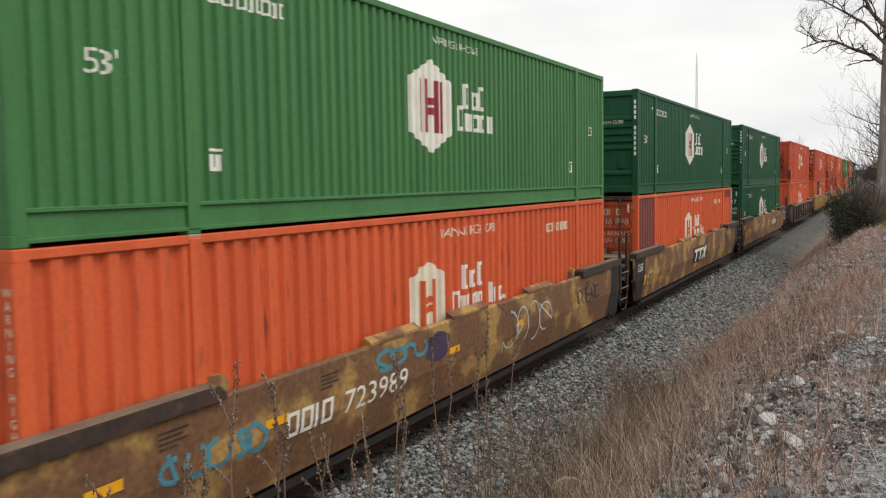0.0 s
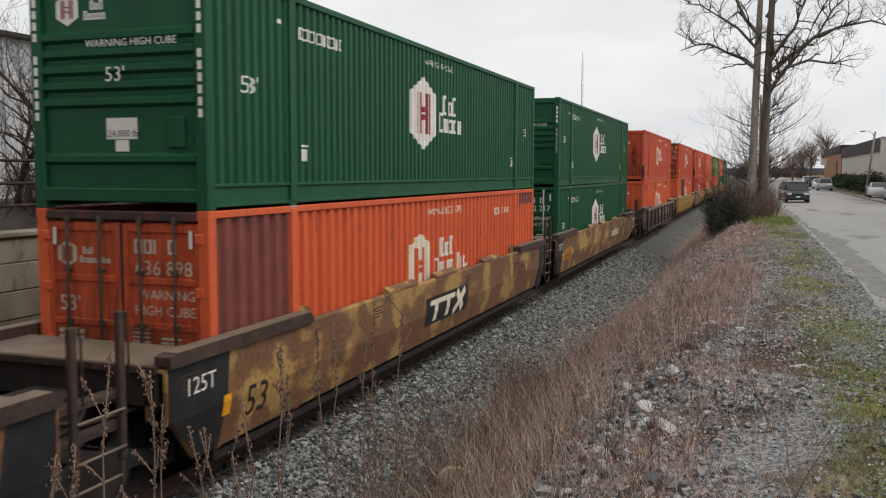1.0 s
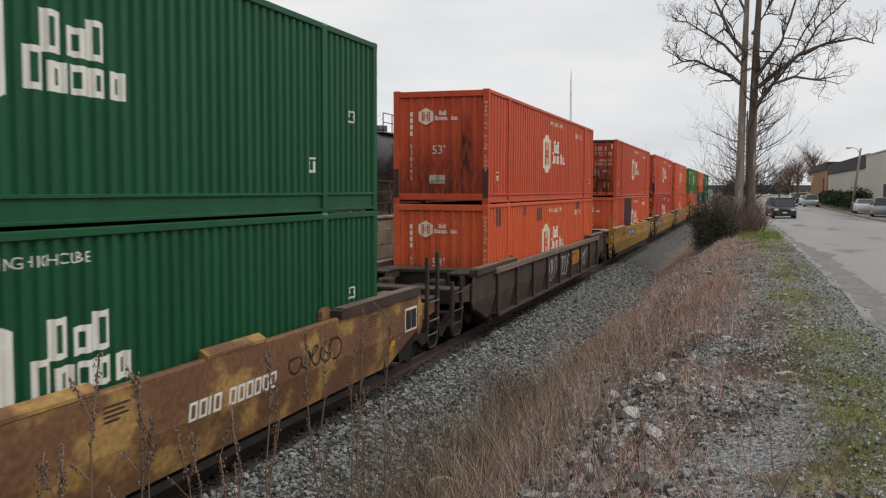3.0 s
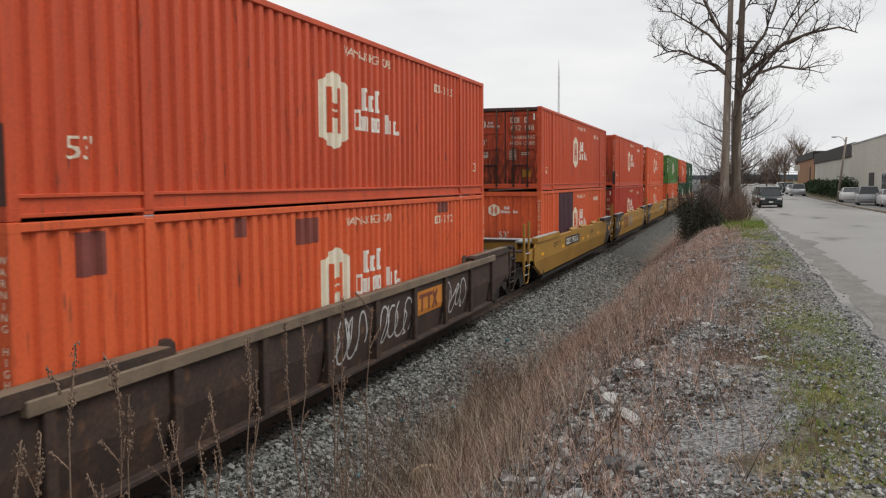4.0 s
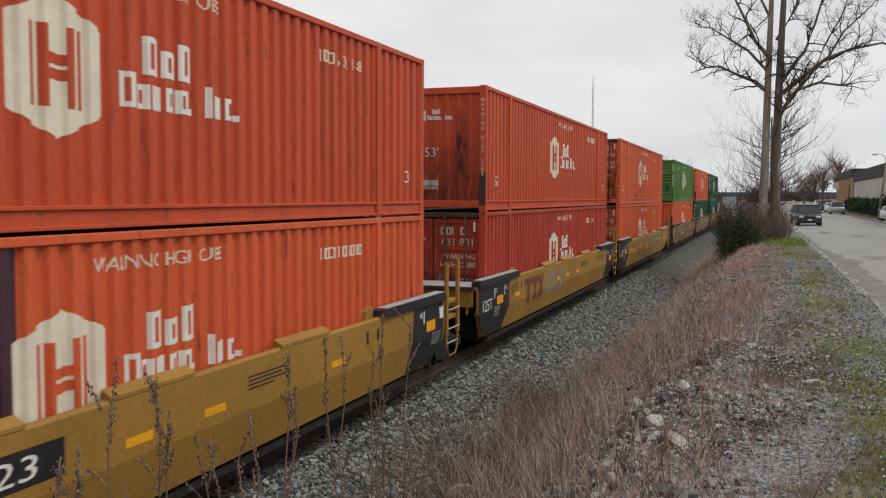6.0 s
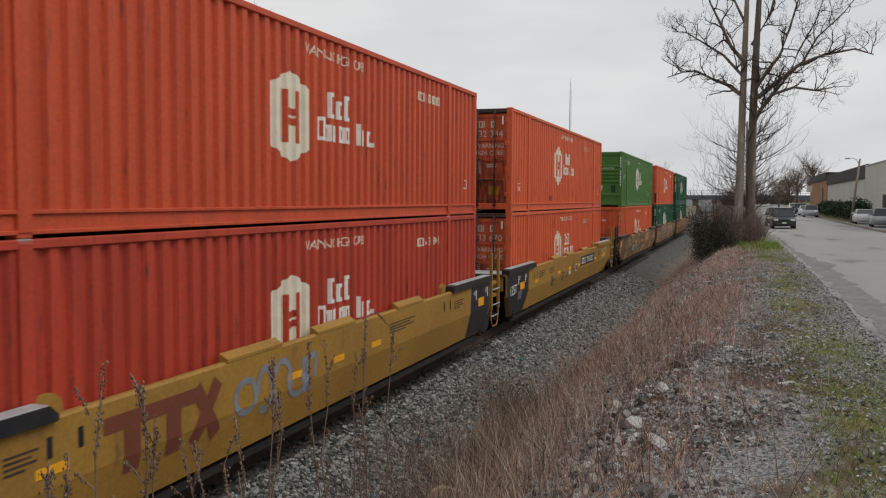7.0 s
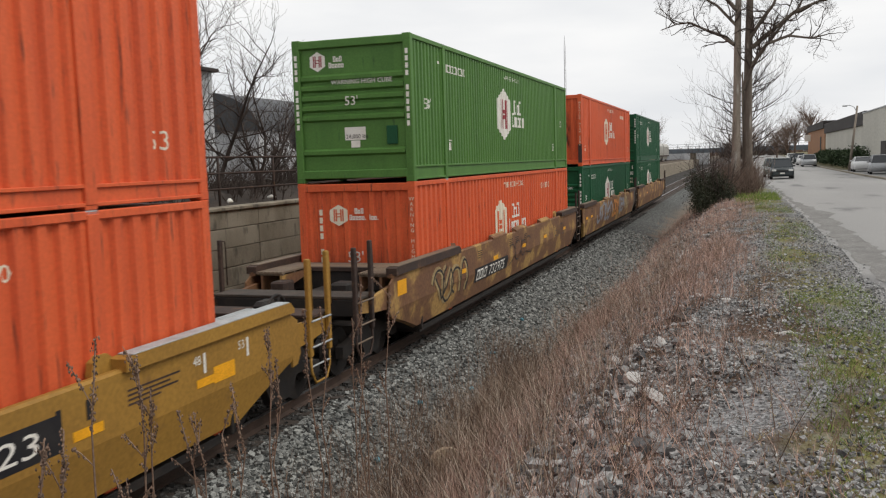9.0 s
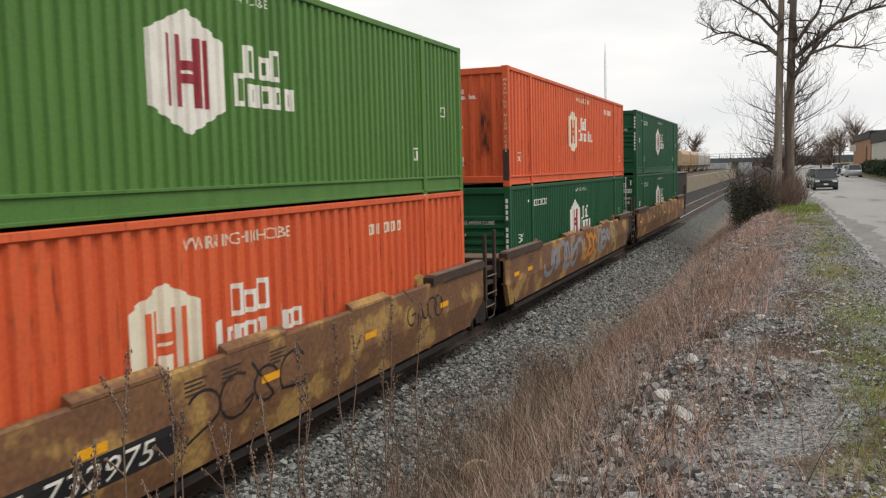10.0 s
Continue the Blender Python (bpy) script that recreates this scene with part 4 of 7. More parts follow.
        wy = -0.10 if end == 0 else CONTAINER_L + 0.10
        part("well_bulkhead", Mesh().box(-1.40, wy - 0.03, 0.30, 1.40, wy + 0.03, 1.58, 0.01), M["grime"], c, "dark well bulkhead")
        part("brake_pipe", Mesh().tube([(0.95, near, 1.10), (0.95, out, 1.10), (0.7, out + s * 0.4, 1.02), (0.5, out + s * 0.75, 1.12)], 0.03, 6), dark, c)
        part("brake_hose", Mesh().tube([(0.42, out - s * 0.1, 1.30), (0.52, out + s * 0.25, 0.98), (0.45, out + s * 0.6, 0.88), (0.38, out + s * 0.9, 1.18)], 0.028, 6), M["grime"], c, "black rubber hose")
        for sx in (-1, 1):
            part("end_gusset", Mesh().prism([(out, 1.0), (out, 1.56), (out - s * 0.5, 1.56), (out - s * 0.25, 1.12)], "x", sx * 1.22 - 0.02, sx * 1.22 + 0.02), mat, c)
        if e:
            edge = tip - s * 0.62
            part("end_platform", Mesh().box(-1.42, min(tip, edge), 1.37, 1.42, max(tip, edge), 1.42, 0.008), dark if deck == "yellow" else M["oily_deck"], c, "crosswise end walkway")
            part("platform_beam", Mesh().box(-1.40, min(tip, tip - s * 0.12), 1.08, 1.40, max(tip, tip - s * 0.12), 1.365, 0.015), M["grime"] if deck == "grime" else mat, c)
            part("platform_beam", Mesh().box(-1.30, min(edge, edge + s * 0.1), 1.20, 1.30, max(edge, edge + s * 0.1), 1.365, 0.015), dark, c)
            part("brake_valve", Mesh().box(0.45, out + s * 0.3 - 0.2, 1.28, 0.80, out + s * 0.3 + 0.2, 1.52, 0.04), M["grime"], c)
            part("deck_bracket", Mesh().box(-0.85, out + s * 0.2 - 0.15, 1.28, -0.55, out + s * 0.2 + 0.25, 1.50, 0.03), dark, c)
            for sx in (-1, 1):
                part("side_strut", Mesh().prism([(out - s * 0.1, 1.0), (out - s * 0.1, 1.42), (edge, 1.34), (tip, 1.34), (tip, 1.14), (edge, 1.06)], "x", sx * 1.38 - 0.04, sx * 1.38 + 0.04), mat, c)
                part("corner_plate", Mesh().prism([(out, 0.82), (out, 1.56), (out + s * 0.18, 1.46), (out + s * 0.24, 0.98), (out + s * 0.14, 0.84)], "x", sx * 1.465 - 0.018, sx * 1.465 + 0.018), mat, c)
                g = Mesh()
                for k in range(7):
                    xa = 0.78 + k * 0.082
                    g.box(min(sx * xa, sx * (xa + 0.06)), min(lip, out), 1.605, max(sx * xa, sx * (xa + 0.06)), max(lip, out), 1.64)
                for yy in (lip + s * 0.06, (lip + out) / 2, out - s * 0.06):
                    g.box(min(sx * 0.78, sx * 1.35), yy - 0.025, 1.57, max(sx * 0.78, sx * 1.35), yy + 0.025, 1.604)
                part("walkway_grating", g, plate, c, "walkway grating")
                part("grating_bracket", Mesh().prism([(out - s * 0.02, 1.28), (out - s * 0.02, 1.57), (lip, 1.57), (lip, 1.46)], "x", sx * 0.82 - 0.025, sx * 0.82 + 0.025), mat, c)
        if e or end:
            posts = (-3.40, -2.74) if end == 0 else (18.28, 18.90) if e else (16.96, 17.62)
            top = 2.28 if tall[end] else 1.62
            for sx in (-1, 1):
                lx = sx * 1.46
                for k, py in enumerate(posts):
                    part("ladder_post", Mesh().box(lx - 0.035, py - 0.045, 0.84, lx + 0.035, py + 0.045, top + 0.06 * k, 0.012), post, c)
                    if tall[end]:
                        part("grab_bar", Mesh().tube([(lx, py, top - 0.02 + 0.06 * k), (lx - sx * 0.02, py + 0.13, top - 0.03 + 0.06 * k), (lx - sx * 0.02, py + 0.15, top - 0.14), (lx - sx * 0.02, py + 0.15, 1.50)], 0.013, 6), post, c)
                for zz in (0.98, 1.36):
                    part("ladder_rung", Mesh().tube([(lx + sx * 0.045, posts[0], zz), (lx + sx * 0.045, posts[1], zz)], 0.016, 6), plate, c, "worn rung")
                a0, a1 = posts
                part("stirrup", Mesh().tube([(lx, a0, 0.9), (lx, a0 + 0.01, 0.62), (lx, a0 + 0.13, 0.42), (lx, a1 - 0.13, 0.42), (lx, a1 - 0.01, 0.62), (lx, a1, 0.9)], 0.02, 6), post, c)
                part("ladder_rung", Mesh().tube([(lx, a0, 0.68), (lx, a1, 0.68)], 0.016, 6), plate, c, "worn rung")
                if not e:
                    part("ladder_bracket", Mesh().box(min(sx * 1.30, sx * 1.44), s1 - 0.05, 1.14, max(sx * 1.30, sx * 1.44), posts[1] + 0.05, 1.22, 0.01), post, c)
                    part("ladder_bracket", Mesh().box(min(sx * 1.30, sx * 1.44), s1 - 0.05, 1.46, max(sx * 1.30, sx * 1.44), posts[1] + 0.05, 1.54, 0.01), post, c)
        if couplers[end]:
            k = Mesh()
            base = tip
            k.box(-0.12, min(base, base + s * 0.75), 0.74, 0.12, max(base, base + s * 0.75), 0.98, 0.03)
            k.box(-0.24, min(base + s * 0.6, base + s * 0.95), 0.68, 0.2, max(base + s * 0.6, base + s * 0.95), 1.04, 0.05)
            part("coupler", k, M["grime"], c)
            hose = Mesh()
            hose.tube([(0.35, base, 0.95), (0.37, base + s * 0.35, 0.55), (0.3, base + s * 0.7, 0.42), (0.2, base + s * 0.95, 0.55)], 0.03, 8)
            part("brake_hose", hose, M["grime"], c)
    if trucks[0]:
        truck(c, y0 + 0.25 - ext[0] * 0.3)
    if trucks[1]:
        truck(c, y1 + 0.05 + (0.25 * ext[1]))
    return c


def brake_gear(c, y):
    """A brake wheel on its stand and an air tank, on an end deck."""
    w = Mesh()
    n, r = 20, 0.30
    w.tube([(-0.35 + r * math.cos(2 * math.pi * k / n), y, 2.05 + r * math.sin(2 * math.pi * k / n)) for k in range(n + 1)], 0.018, 6)
    for k in range(5):
        a = 2 * math.pi * k / 5
        w.tube([(-0.35, y, 2.05), (-0.35 + r * math.cos(a), y, 2.05 + r * math.sin(a))], 0.012, 6)
    part("brake_wheel", w, M["dark_rust"], c, "rusty brake wheel")
    part("brake_housing", Mesh().box(-0.60, y + 0.05, 1.45, -0.22, y + 0.35, 2.15, 0.05), M["grime"], c)
    tk = Mesh()
    yy = y - 0.75
    tk.tube([(-0.85, yy, 1.72), (-0.8, yy, 1.72), (0.55, yy, 1.72), (0.6, yy, 1.72)], [0.16, 0.24, 0.24, 0.16], 18)
    part("air_tank", tk, M["grime"], c, "black round air tank")


def on_side(c, name, shape, u, v, mat, label, slant=0.0, off=0.004, x=1.485):
    part(name, drape(shape, u, v, lambda a, b: (x + off - (0.205 * (0.98 - b) if b < 0.98 and x == 1.485 else 0.0), a, b), (), slant, (0.98,)), M[mat], c, label)


def scribble(seed, w, h, n):
    """Looping sprayed strokes of no meaning."""
    r = random.Random(seed)
    lines = []
    for k in range(n):
        cx, cy = w * (k + 0.5) / n, h / 2
        a0, turn = r.uniform(0, 6.28), r.choice((-1, 1)) * r.uniform(3.0, 6.0)
        rx, ry = w / n * r.uniform(0.4, 0.75), h * r.uniform(0.3, 0.5)
        line = [(cx + rx * math.cos(a0 + turn * t / 10), cy + ry * math.sin(a0 + turn * t / 10)) for t in range(11)]
        line.append((cx + r.uniform(-0.6, 0.6) * w / n, cy + r.uniform(-0.5, 0.5) * h))
        lines.append(line)
    return lines


def end_marks(c, paint_black=True):
    """Black end patch with lettering and a yellow reflector, on the near side."""
    if paint_black:
        on_side(c, "black_end_panel", ([(-1.10, 1.04), (-0.44, 0.43), (1.05, 0.43), (1.36, 0.98), (1.38, 1.59), (-1.10, 1.59)], [(0, 1, 2, 3, 4, 5)]), 0, 0, "black", "black painted end panel", off=0.002)
        on_side(c, "black_end_panel", ([(15.05, 0.43), (16.22, 0.43), (16.70, 0.84), (16.73, 1.59), (15.2, 1.59)], [(0, 1, 2, 3, 4)]), 0, 0, "black", "black painted end panel", off=0.002)
    on_side(c, "capacity_mark", flat_text("125T", 0.26), -0.84, 1.02, "white", "white 125T lettering", off=0.006)
    on_side(c, "length_mark", joined((rect(0, 0, 0.05, 0.24), 0, 0), (flat_text("53", 0.11), 0.07, 0.12)), 0.10, 1.25, "white", "white 53 mark", off=0.006)
    on_side(c, "length_mark", joined((rect(0, 0, 0.05, 0.24), 0, 0), (flat_text("48", 0.11), 0.07, 0.12)), 0.92, 1.25, "white", "white 48 mark", off=0.006)
    on_side(c, "length_mark", joined((rect(0, 0, 0.05, 0.24), 0.2, 0), (flat_text("53", 0.11), 0, 0.12)), 16.3, 1.25, "white", "white 53 mark", off=0.006)
    on_side(c, "length_mark", joined((rect(0, 0, 0.05, 0.24), 0.2, 0), (flat_text("48", 0.11), 0, 0.12)), 15.35, 1.25, "white", "white 48 mark", off=0.006)
    on_side(c, "reflector", rect(0, 0, 0.50, 0.20), 0.32, 1.08, "bright_yellow", "yellow reflector", off=0.006)
    on_side(c, "reflector", rect(0, 0, 0.46, 0.20), 15.75, 1.08, "bright_yellow", "yellow reflector", off=0.006)
    on_side(c, "print_block", joined(*[(rect(0, 0, 0.45, 0.025), 0, 0.05 * k) for k in range(5)]), 0.1, 0.82, "steel", "small grey print", off=0.006)


def reflectors(c, at):
    for yy in at:
        on_side(c, "reflector", rect(0, 0, 0.42, 0.10), yy, 1.10, "bright_yellow", "yellow reflector strip", off=0.006)


CARS, BOXES = [], []          # (thing, y of the unit, x, z)
UNIT_Y = [4.99, 24.42, 43.99, 67.28, 90.87, 110.90, 130.47, 153.78, 173.25, 192.89]
UPPER_Z, LOWER_Z = 3.25, 0.35
UNITS = [
    # paint of the upper box, its end; paint of the lower box, its end
    ("green", "ribs", "red", "panel"), ("dark_green", "ribs", "red", "doors"), ("dark_green", "ribs", "dark_green", "doors"),
    ("dull_red", "panel", "red", "panel"), ("dull_red", "doors", "red", "panel"), ("dull_red", "panel", "dark_red", "doors"),
    ("red", "doors", "red", "doors"), ("leaf_green", "ribs", "red", "panel"), ("red", "panel", "dark_green", "ribs"), ("dark_green", "ribs", "dark_green", "doors"),
]
SHADE = {"green": "mid-green", "dark_green": "dark green", "leaf_green": "yellowish green", "red": "bright orange-red", "dull_red": "faded dull red", "dark_red": "weathered dark red"}
ENDS = {"ribs": "ribbed end", "panel": "corrugated end", "doors": "barred double doors"}
templates = {}


def place_box(paint, end, y, z, stack, shift=0.0):
    style = "green" if paint.endswith("green") else "red"
    key = (paint, end, shift)
    label = f"{SHADE[paint]} corrugated container, {ENDS[end]}, {stack}"
    m = pose(TRACK_X, y, z)
    if key in templates:
        box = tagged(copy_thing(templates[key], m), label)
    else:
        box = templates[key] = build_container(style, paint, end, label, shift)
        box.matrix_basis = m
    BOXES.append((box, y, z))
    return box


for unit, (up, up_end, lo, lo_end) in enumerate(UNITS):
    place_box(up, up_end, UNIT_Y[unit], UPPER_Z, "stacked on top", -0.45 if unit == 6 else 0.0)
    place_box(lo, lo_end, UNIT_Y[unit], LOWER_Z, "in a well car", -0.40 if unit in (6, 7) else 0.0)
BOX = [b for b, _, _ in BOXES]
DIGITS = {3: "636898", 4: "641567", 5: "652217", 6: "630145", 7: "633942", 8: "632148", 11: "631801", 12: "632334", 13: "633670"}
for unit, (up, up_end, lo, lo_end) in enumerate(UNITS):
    for k, paint, end in ((2 * unit, up, up_end), (2 * unit + 1, lo, lo_end)):
        add_serial(BOX[k], "green" if paint.endswith("green") else "red", end, DIGITS.get(k), -0.4 if k in (12, 13, 15) else 0.0)
patch(BOX[3], "red", 0.14, 0.30, 1.94, 2.80, "maroon", "maroon repainted bay")
patch(BOX[9], "red", 3.3, 0.30, 6.55, 2.80, "purple", "dark purple repainted panels")
patch(BOX[7], "red", 0.94, 2.30, 1.34, 2.76, "maroon", "maroon patch")
patch(BOX[7], "red", 3.87, 2.52, 4.27, 2.78, "maroon", "maroon patch")
patch(BOX[7], "red", 5.70, 2.30, 6.37, 2.70, "maroon", "maroon patch")
patch(BOX[7], "red", 12.4, 2.55, 13.1, 2.78, "maroon", "maroon patch")
patch(BOX[11], "red", 7.7, 0.3, 10.2, 2.79, "dark_red", "darker repainted panels")
patch(BOX[3], "red", 14.6, 2.5, 16.0, 2.78, "maroon", "maroon patch")
patch(BOX[12], "red", 5.1, 0.33, 5.7, 0.5, "crimson", "crimson patch")
for k in (6, 10, 16):
    soot(BOX[k])
for k in (3, 6, 7, 8, 9, 10, 11, 12, 13, 15):
    dirty_end(BOX[k])


# the first brown car, three wells
car0 = build_well_car("rust", "rusty brown well car with sprayed scrawls and flaking yellow paint", couplers=(False, False), trucks=(False, True))
car1 = copy_thing(car0, pose(0, 0, 0))
car8 = copy_thing(car0, pose(0, 0, 0))
BROWN = "rusty brown well car with flaking yellow paint, long end platform"
car2 = build_well_car("rust", BROWN, couplers=(False, True), trucks=(False, True), ext=(0.0, 1.35), tall=(False, True))
car9 = copy_thing(car2, pose(0, 0, 0))
car7 = build_well_car("rust", BROWN, couplers=(True, False), trucks=(True, True), ext=(1.35, 0.0), tall=(True, True))
car3 = build_well_car("dark_rust", "dark brown ribbed well car with white sprayed scrawls", ribs=True, y0=-1.75, y1=17.9, guides=False, ext=(1.35, 1.3), tall=(False, False))
car4 = build_well_car("yellow", "ochre yellow well car with black number panel", deck="yellow", end_black=True, couplers=(True, False), trucks=(True, True), ext=(1.4, 0.0), tall=(True, True), blacks=(False, True))
car5 = build_well_car("yellow", "ochre yellow well car with black ends and brown letters", deck="yellow", end_black=True, couplers=(False, False), trucks=(False, True), blacks=(True, True))
car6 = build_well_car("yellow", "ochre yellow well car with black front end panel", deck="yellow", end_black=True, couplers=(False, True), trucks=(False, True), ext=(0.0, 1.35), tall=(False, True), blacks=(True, False))
WHEELS[:] = [o for c in (car0, car1, car2, car3, car4, car5, car6, car7, car8, car9) for o in c.children_recursive if o.name.startswith("wheelset")]
CARS = [(c, y) for c, y in zip((car0, car1, car2, car3, car4, car5, car6, car7, car8, car9), UNIT_Y)]
for c, y in CARS:
    c.matrix_basis = pose(TRACK_X, y, 0)

on_side(car0, "serial_mark", number_row("723989", 0.28, 0.98), 3.15, 0.90, "white", "white painted number", 0.15, off=0.007)
on_side(car0, "scrawl", strokes(scribble(3, 2.4, 0.75, 4), 0.035), 9.4, 0.72, "pale_spray", "white sprayed scrawl", off=0.007)
on_side(car0, "scrawl", strokes(scribble(8, 1.5, 0.35, 5), 0.06), 1.3, 0.90, "blue_spray", "blue sprayed scrawl", off=0.007)
on_side(car0, "scrawl", strokes(scribble(5, 1.3, 0.3, 4), 0.06), 5.2, 1.22, "blue_spray", "blue sprayed scrawl", off=0.006)
on_side(car0, "spray_cloud", ([(0.35 * math.cos(k * 0.5236) * (1 + 0.3 * (k % 2)), 0.22 * math.sin(k * 0.5236)) for k in range(12)], [tuple(range(12))]), 6.9, 1.30, "violet_spray", "violet sprayed cloud", off=0.005)
reflectors(car0, (7.2, 9.9, 0.4, 2.8))
on_side(car1, "name_panel", rect(0, 0, 2.6, 0.55), 6.8, 0.74, "black", "black name panel", off=0.003)
on_side(car1, "name_blocks", joined((rect(0, 0, 0.75, 0.1), 0, 0.32), (rect(0, 0, 0.2, 0.32), 0.26, 0), (rect(0, 0, 0.75, 0.1), 0.72, 0.32), (rect(0, 0, 0.2, 0.32), 0.98, 0), (strokes([[(1.5, 0.0), (2.15, 0.42)], [(1.6, 0.42), (2.1, 0.0)]], 0.17), 0, 0)), 6.95, 0.80, "cream", "cream blocks in italic", 0.25, off=0.007)
on_side(car1, "length_mark", flat_text("53", 0.40), 0.45, 0.66, "black", "black 53 lettering", off=0.004)
on_side(car1, "capacity_mark", flat_text("125T", 0.2), -0.80, 1.22, "white", "white 125T lettering", off=0.006)
on_side(car1, "black_end_panel", ([(-1.10, 1.04), (-0.44, 0.43), (-0.04, 0.43), (0.10, 1.59), (-1.10, 1.59)], [(0, 1, 2, 3, 4)]), 0, 0, "black", "black painted end panel", off=0.003)
for c in (car0, car1, car8):
    on_side(c, "black_end_panel", ([(15.95, 0.43), (16.22, 0.43), (16.70, 0.84), (16.73, 1.59), (16.15, 1.59)], [(0, 1, 2, 3, 4)]), 0, 0, "black", "black painted end panel", off=0.003)
on_side(car1, "reflector", rect(0, 0, 0.16, 0.26), -0.05, 0.8, "bright_yellow", "yellow reflector", off=0.006)
on_side(car2, "capacity_mark", flat_text("125T", 0.2), -0.76, 1.22, "white", "white 125T lettering", off=0.006)
on_side(car2, "reflector", rect(0, 0, 0.18, 0.24), -0.14, 0.86, "bright_yellow", "yellow reflector", off=0.006)
on_side(car2, "black_end_panel", ([(-1.10, 1.04), (-0.44, 0.43), (-0.20, 0.43), (-0.02, 1.59), (-1.10, 1.59)], [(0, 1, 2, 3, 4)]), 0, 0, "black", "black painted end panel", off=0.003)
on_side(car2, "serial_mark", number_row(None, 0.22, 0.9), 10.2, 0.96, "white", "white painted number", 0.15, off=0.007)
on_side(car2, "data_panel", joined((rect(0, 0, 0.62, 0.45), 0, 0)), 17.0, 0.95, "cream", "cream framed data panel", off=0.004)
on_side(car2, "data_panel_face", joined((rect(0, 0, 0.26, 0.36), 0.03, 0), (rect(0, 0, 0.26, 0.36), 0.31, 0)), 17.01, 0.995, "black", "black data panel faces", off=0.008)
on_side(car2, "reflector", rect(0, 0, 0.22, 0.24), 16.35, 0.66, "bright_yellow", "yellow reflector", off=0.006)
on_side(car2, "scrawl", strokes(scribble(12, 1.4, 0.5, 4), 0.08), 0.1, 0.75, "orange_spray", "orange sprayed scrawl", off=0.006)
for k, (u, w, n, sd) in enumerate(((6.2, 1.6, 4, 32), (8.4, 1.7, 4, 33), (12.2, 1.6, 4, 34))):
    on_side(car3, "scrawl", strokes(scribble(sd, w, 0.8, n), 0.04), u, 0.58, "pale_spray", "white sprayed scrawl", off=0.007)
on_side(car3, "name_panel", rect(0, 0, 1.65, 0.5), 10.35, 0.86, "orange_spray", "orange name panel", off=0.004)
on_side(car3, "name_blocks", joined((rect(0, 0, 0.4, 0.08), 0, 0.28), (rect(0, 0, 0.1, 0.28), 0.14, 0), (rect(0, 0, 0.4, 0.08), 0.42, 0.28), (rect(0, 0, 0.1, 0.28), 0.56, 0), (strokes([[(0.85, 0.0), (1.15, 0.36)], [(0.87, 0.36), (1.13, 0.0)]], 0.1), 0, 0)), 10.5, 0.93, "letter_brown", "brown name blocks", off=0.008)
on_side(car4, "number_panel", rect(0, 0, 3.2, 0.34), 3.6, 1.10, "black", "black number panel", off=0.003)
on_side(car4, "serial_mark", number_row("795023", 0.22, 1.22), 3.75, 1.16, "white", "white painted number", 0.15, off=0.007)
reflectors(car4, (-0.9, 2.9, 7.6, 8.9, 12.0))
on_side(car4, "black_end_panel", ([(15.05, 0.43), (16.22, 0.43), (16.70, 0.84), (16.73, 1.59), (15.2, 1.59)], [(0, 1, 2, 3, 4)]), 0, 0, "black", "black painted end panel", off=0.002)
on_side(car4, "length_mark", joined((rect(0, 0, 0.05, 0.24), 0.2, 0), (flat_text("53", 0.11), 0, 0.12)), 16.45, 1.25, "white", "white 53 mark", off=0.006)
on_side(car4, "length_mark", joined((rect(0, 0, 0.05, 0.24), 0.2, 0), (flat_text("48", 0.11), 0, 0.12)), 15.45, 1.25, "white", "white 48 mark", off=0.006)
on_side(car4, "reflector", rect(0, 0, 0.46, 0.20), 15.8, 1.08, "bright_yellow", "yellow reflector", off=0.006)
on_side(car4, "sticker", rect(0, 0, 0.16, 0.22), 16.5, 1.25, "white", "white sticker", off=0.006)
on_side(car4, "print_block", joined(*[(rect(0, 0, 0.45, 0.025), 0, 0.05 * k) for k in range(5)]), 16.1, 0.80, "steel", "small grey print", off=0.006)
end_marks(car5)
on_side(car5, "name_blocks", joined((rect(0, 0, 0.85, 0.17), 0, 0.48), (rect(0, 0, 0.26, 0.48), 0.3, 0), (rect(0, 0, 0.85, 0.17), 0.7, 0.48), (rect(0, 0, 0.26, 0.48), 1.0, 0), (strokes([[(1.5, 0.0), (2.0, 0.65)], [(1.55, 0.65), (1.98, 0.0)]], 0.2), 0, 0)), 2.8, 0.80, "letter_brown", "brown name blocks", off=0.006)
on_side(car5, "scrawl", strokes(scribble(21, 2.3, 0.6, 5), 0.09), 5.2, 0.82, "grey_spray", "grey-blue sprayed scrawl", off=0.006)
reflectors(car5, (1.9, 6.5, 7.9, 9.4))
end_marks(car6, False)
on_side(car6, "black_end_panel", ([(-1.10, 1.04), (-0.44, 0.43), (1.05, 0.43), (1.36, 0.98), (1.38, 1.59), (-1.10, 1.59)], [(0, 1, 2, 3, 4, 5)]), 0, 0, "black", "black painted end panel", off=0.002)
on_side(car6, "number_panel", rect(0, 0, 3.2, 0.36), 10.07, 1.06, "black", "black number panel", off=0.003)
on_side(car6, "serial_mark", number_row("795023", 0.22, 1.22), 10.25, 1.13, "white", "white painted number", 0.15, off=0.007)
on_side(car6, "length_mark", flat_text("53'", 0.30), 6.3, 0.82, "black", "black 53 foot lettering", off=0.006)
on_side(car6, "unit_letter", flat_text("B", 0.22), 7.2, 0.86, "black", "black letter B", off=0.006)
on_side(car6, "data_panel", rect(0, 0, 0.30, 0.28), 8.95, 0.94, "white", "white framed data panel", off=0.004)
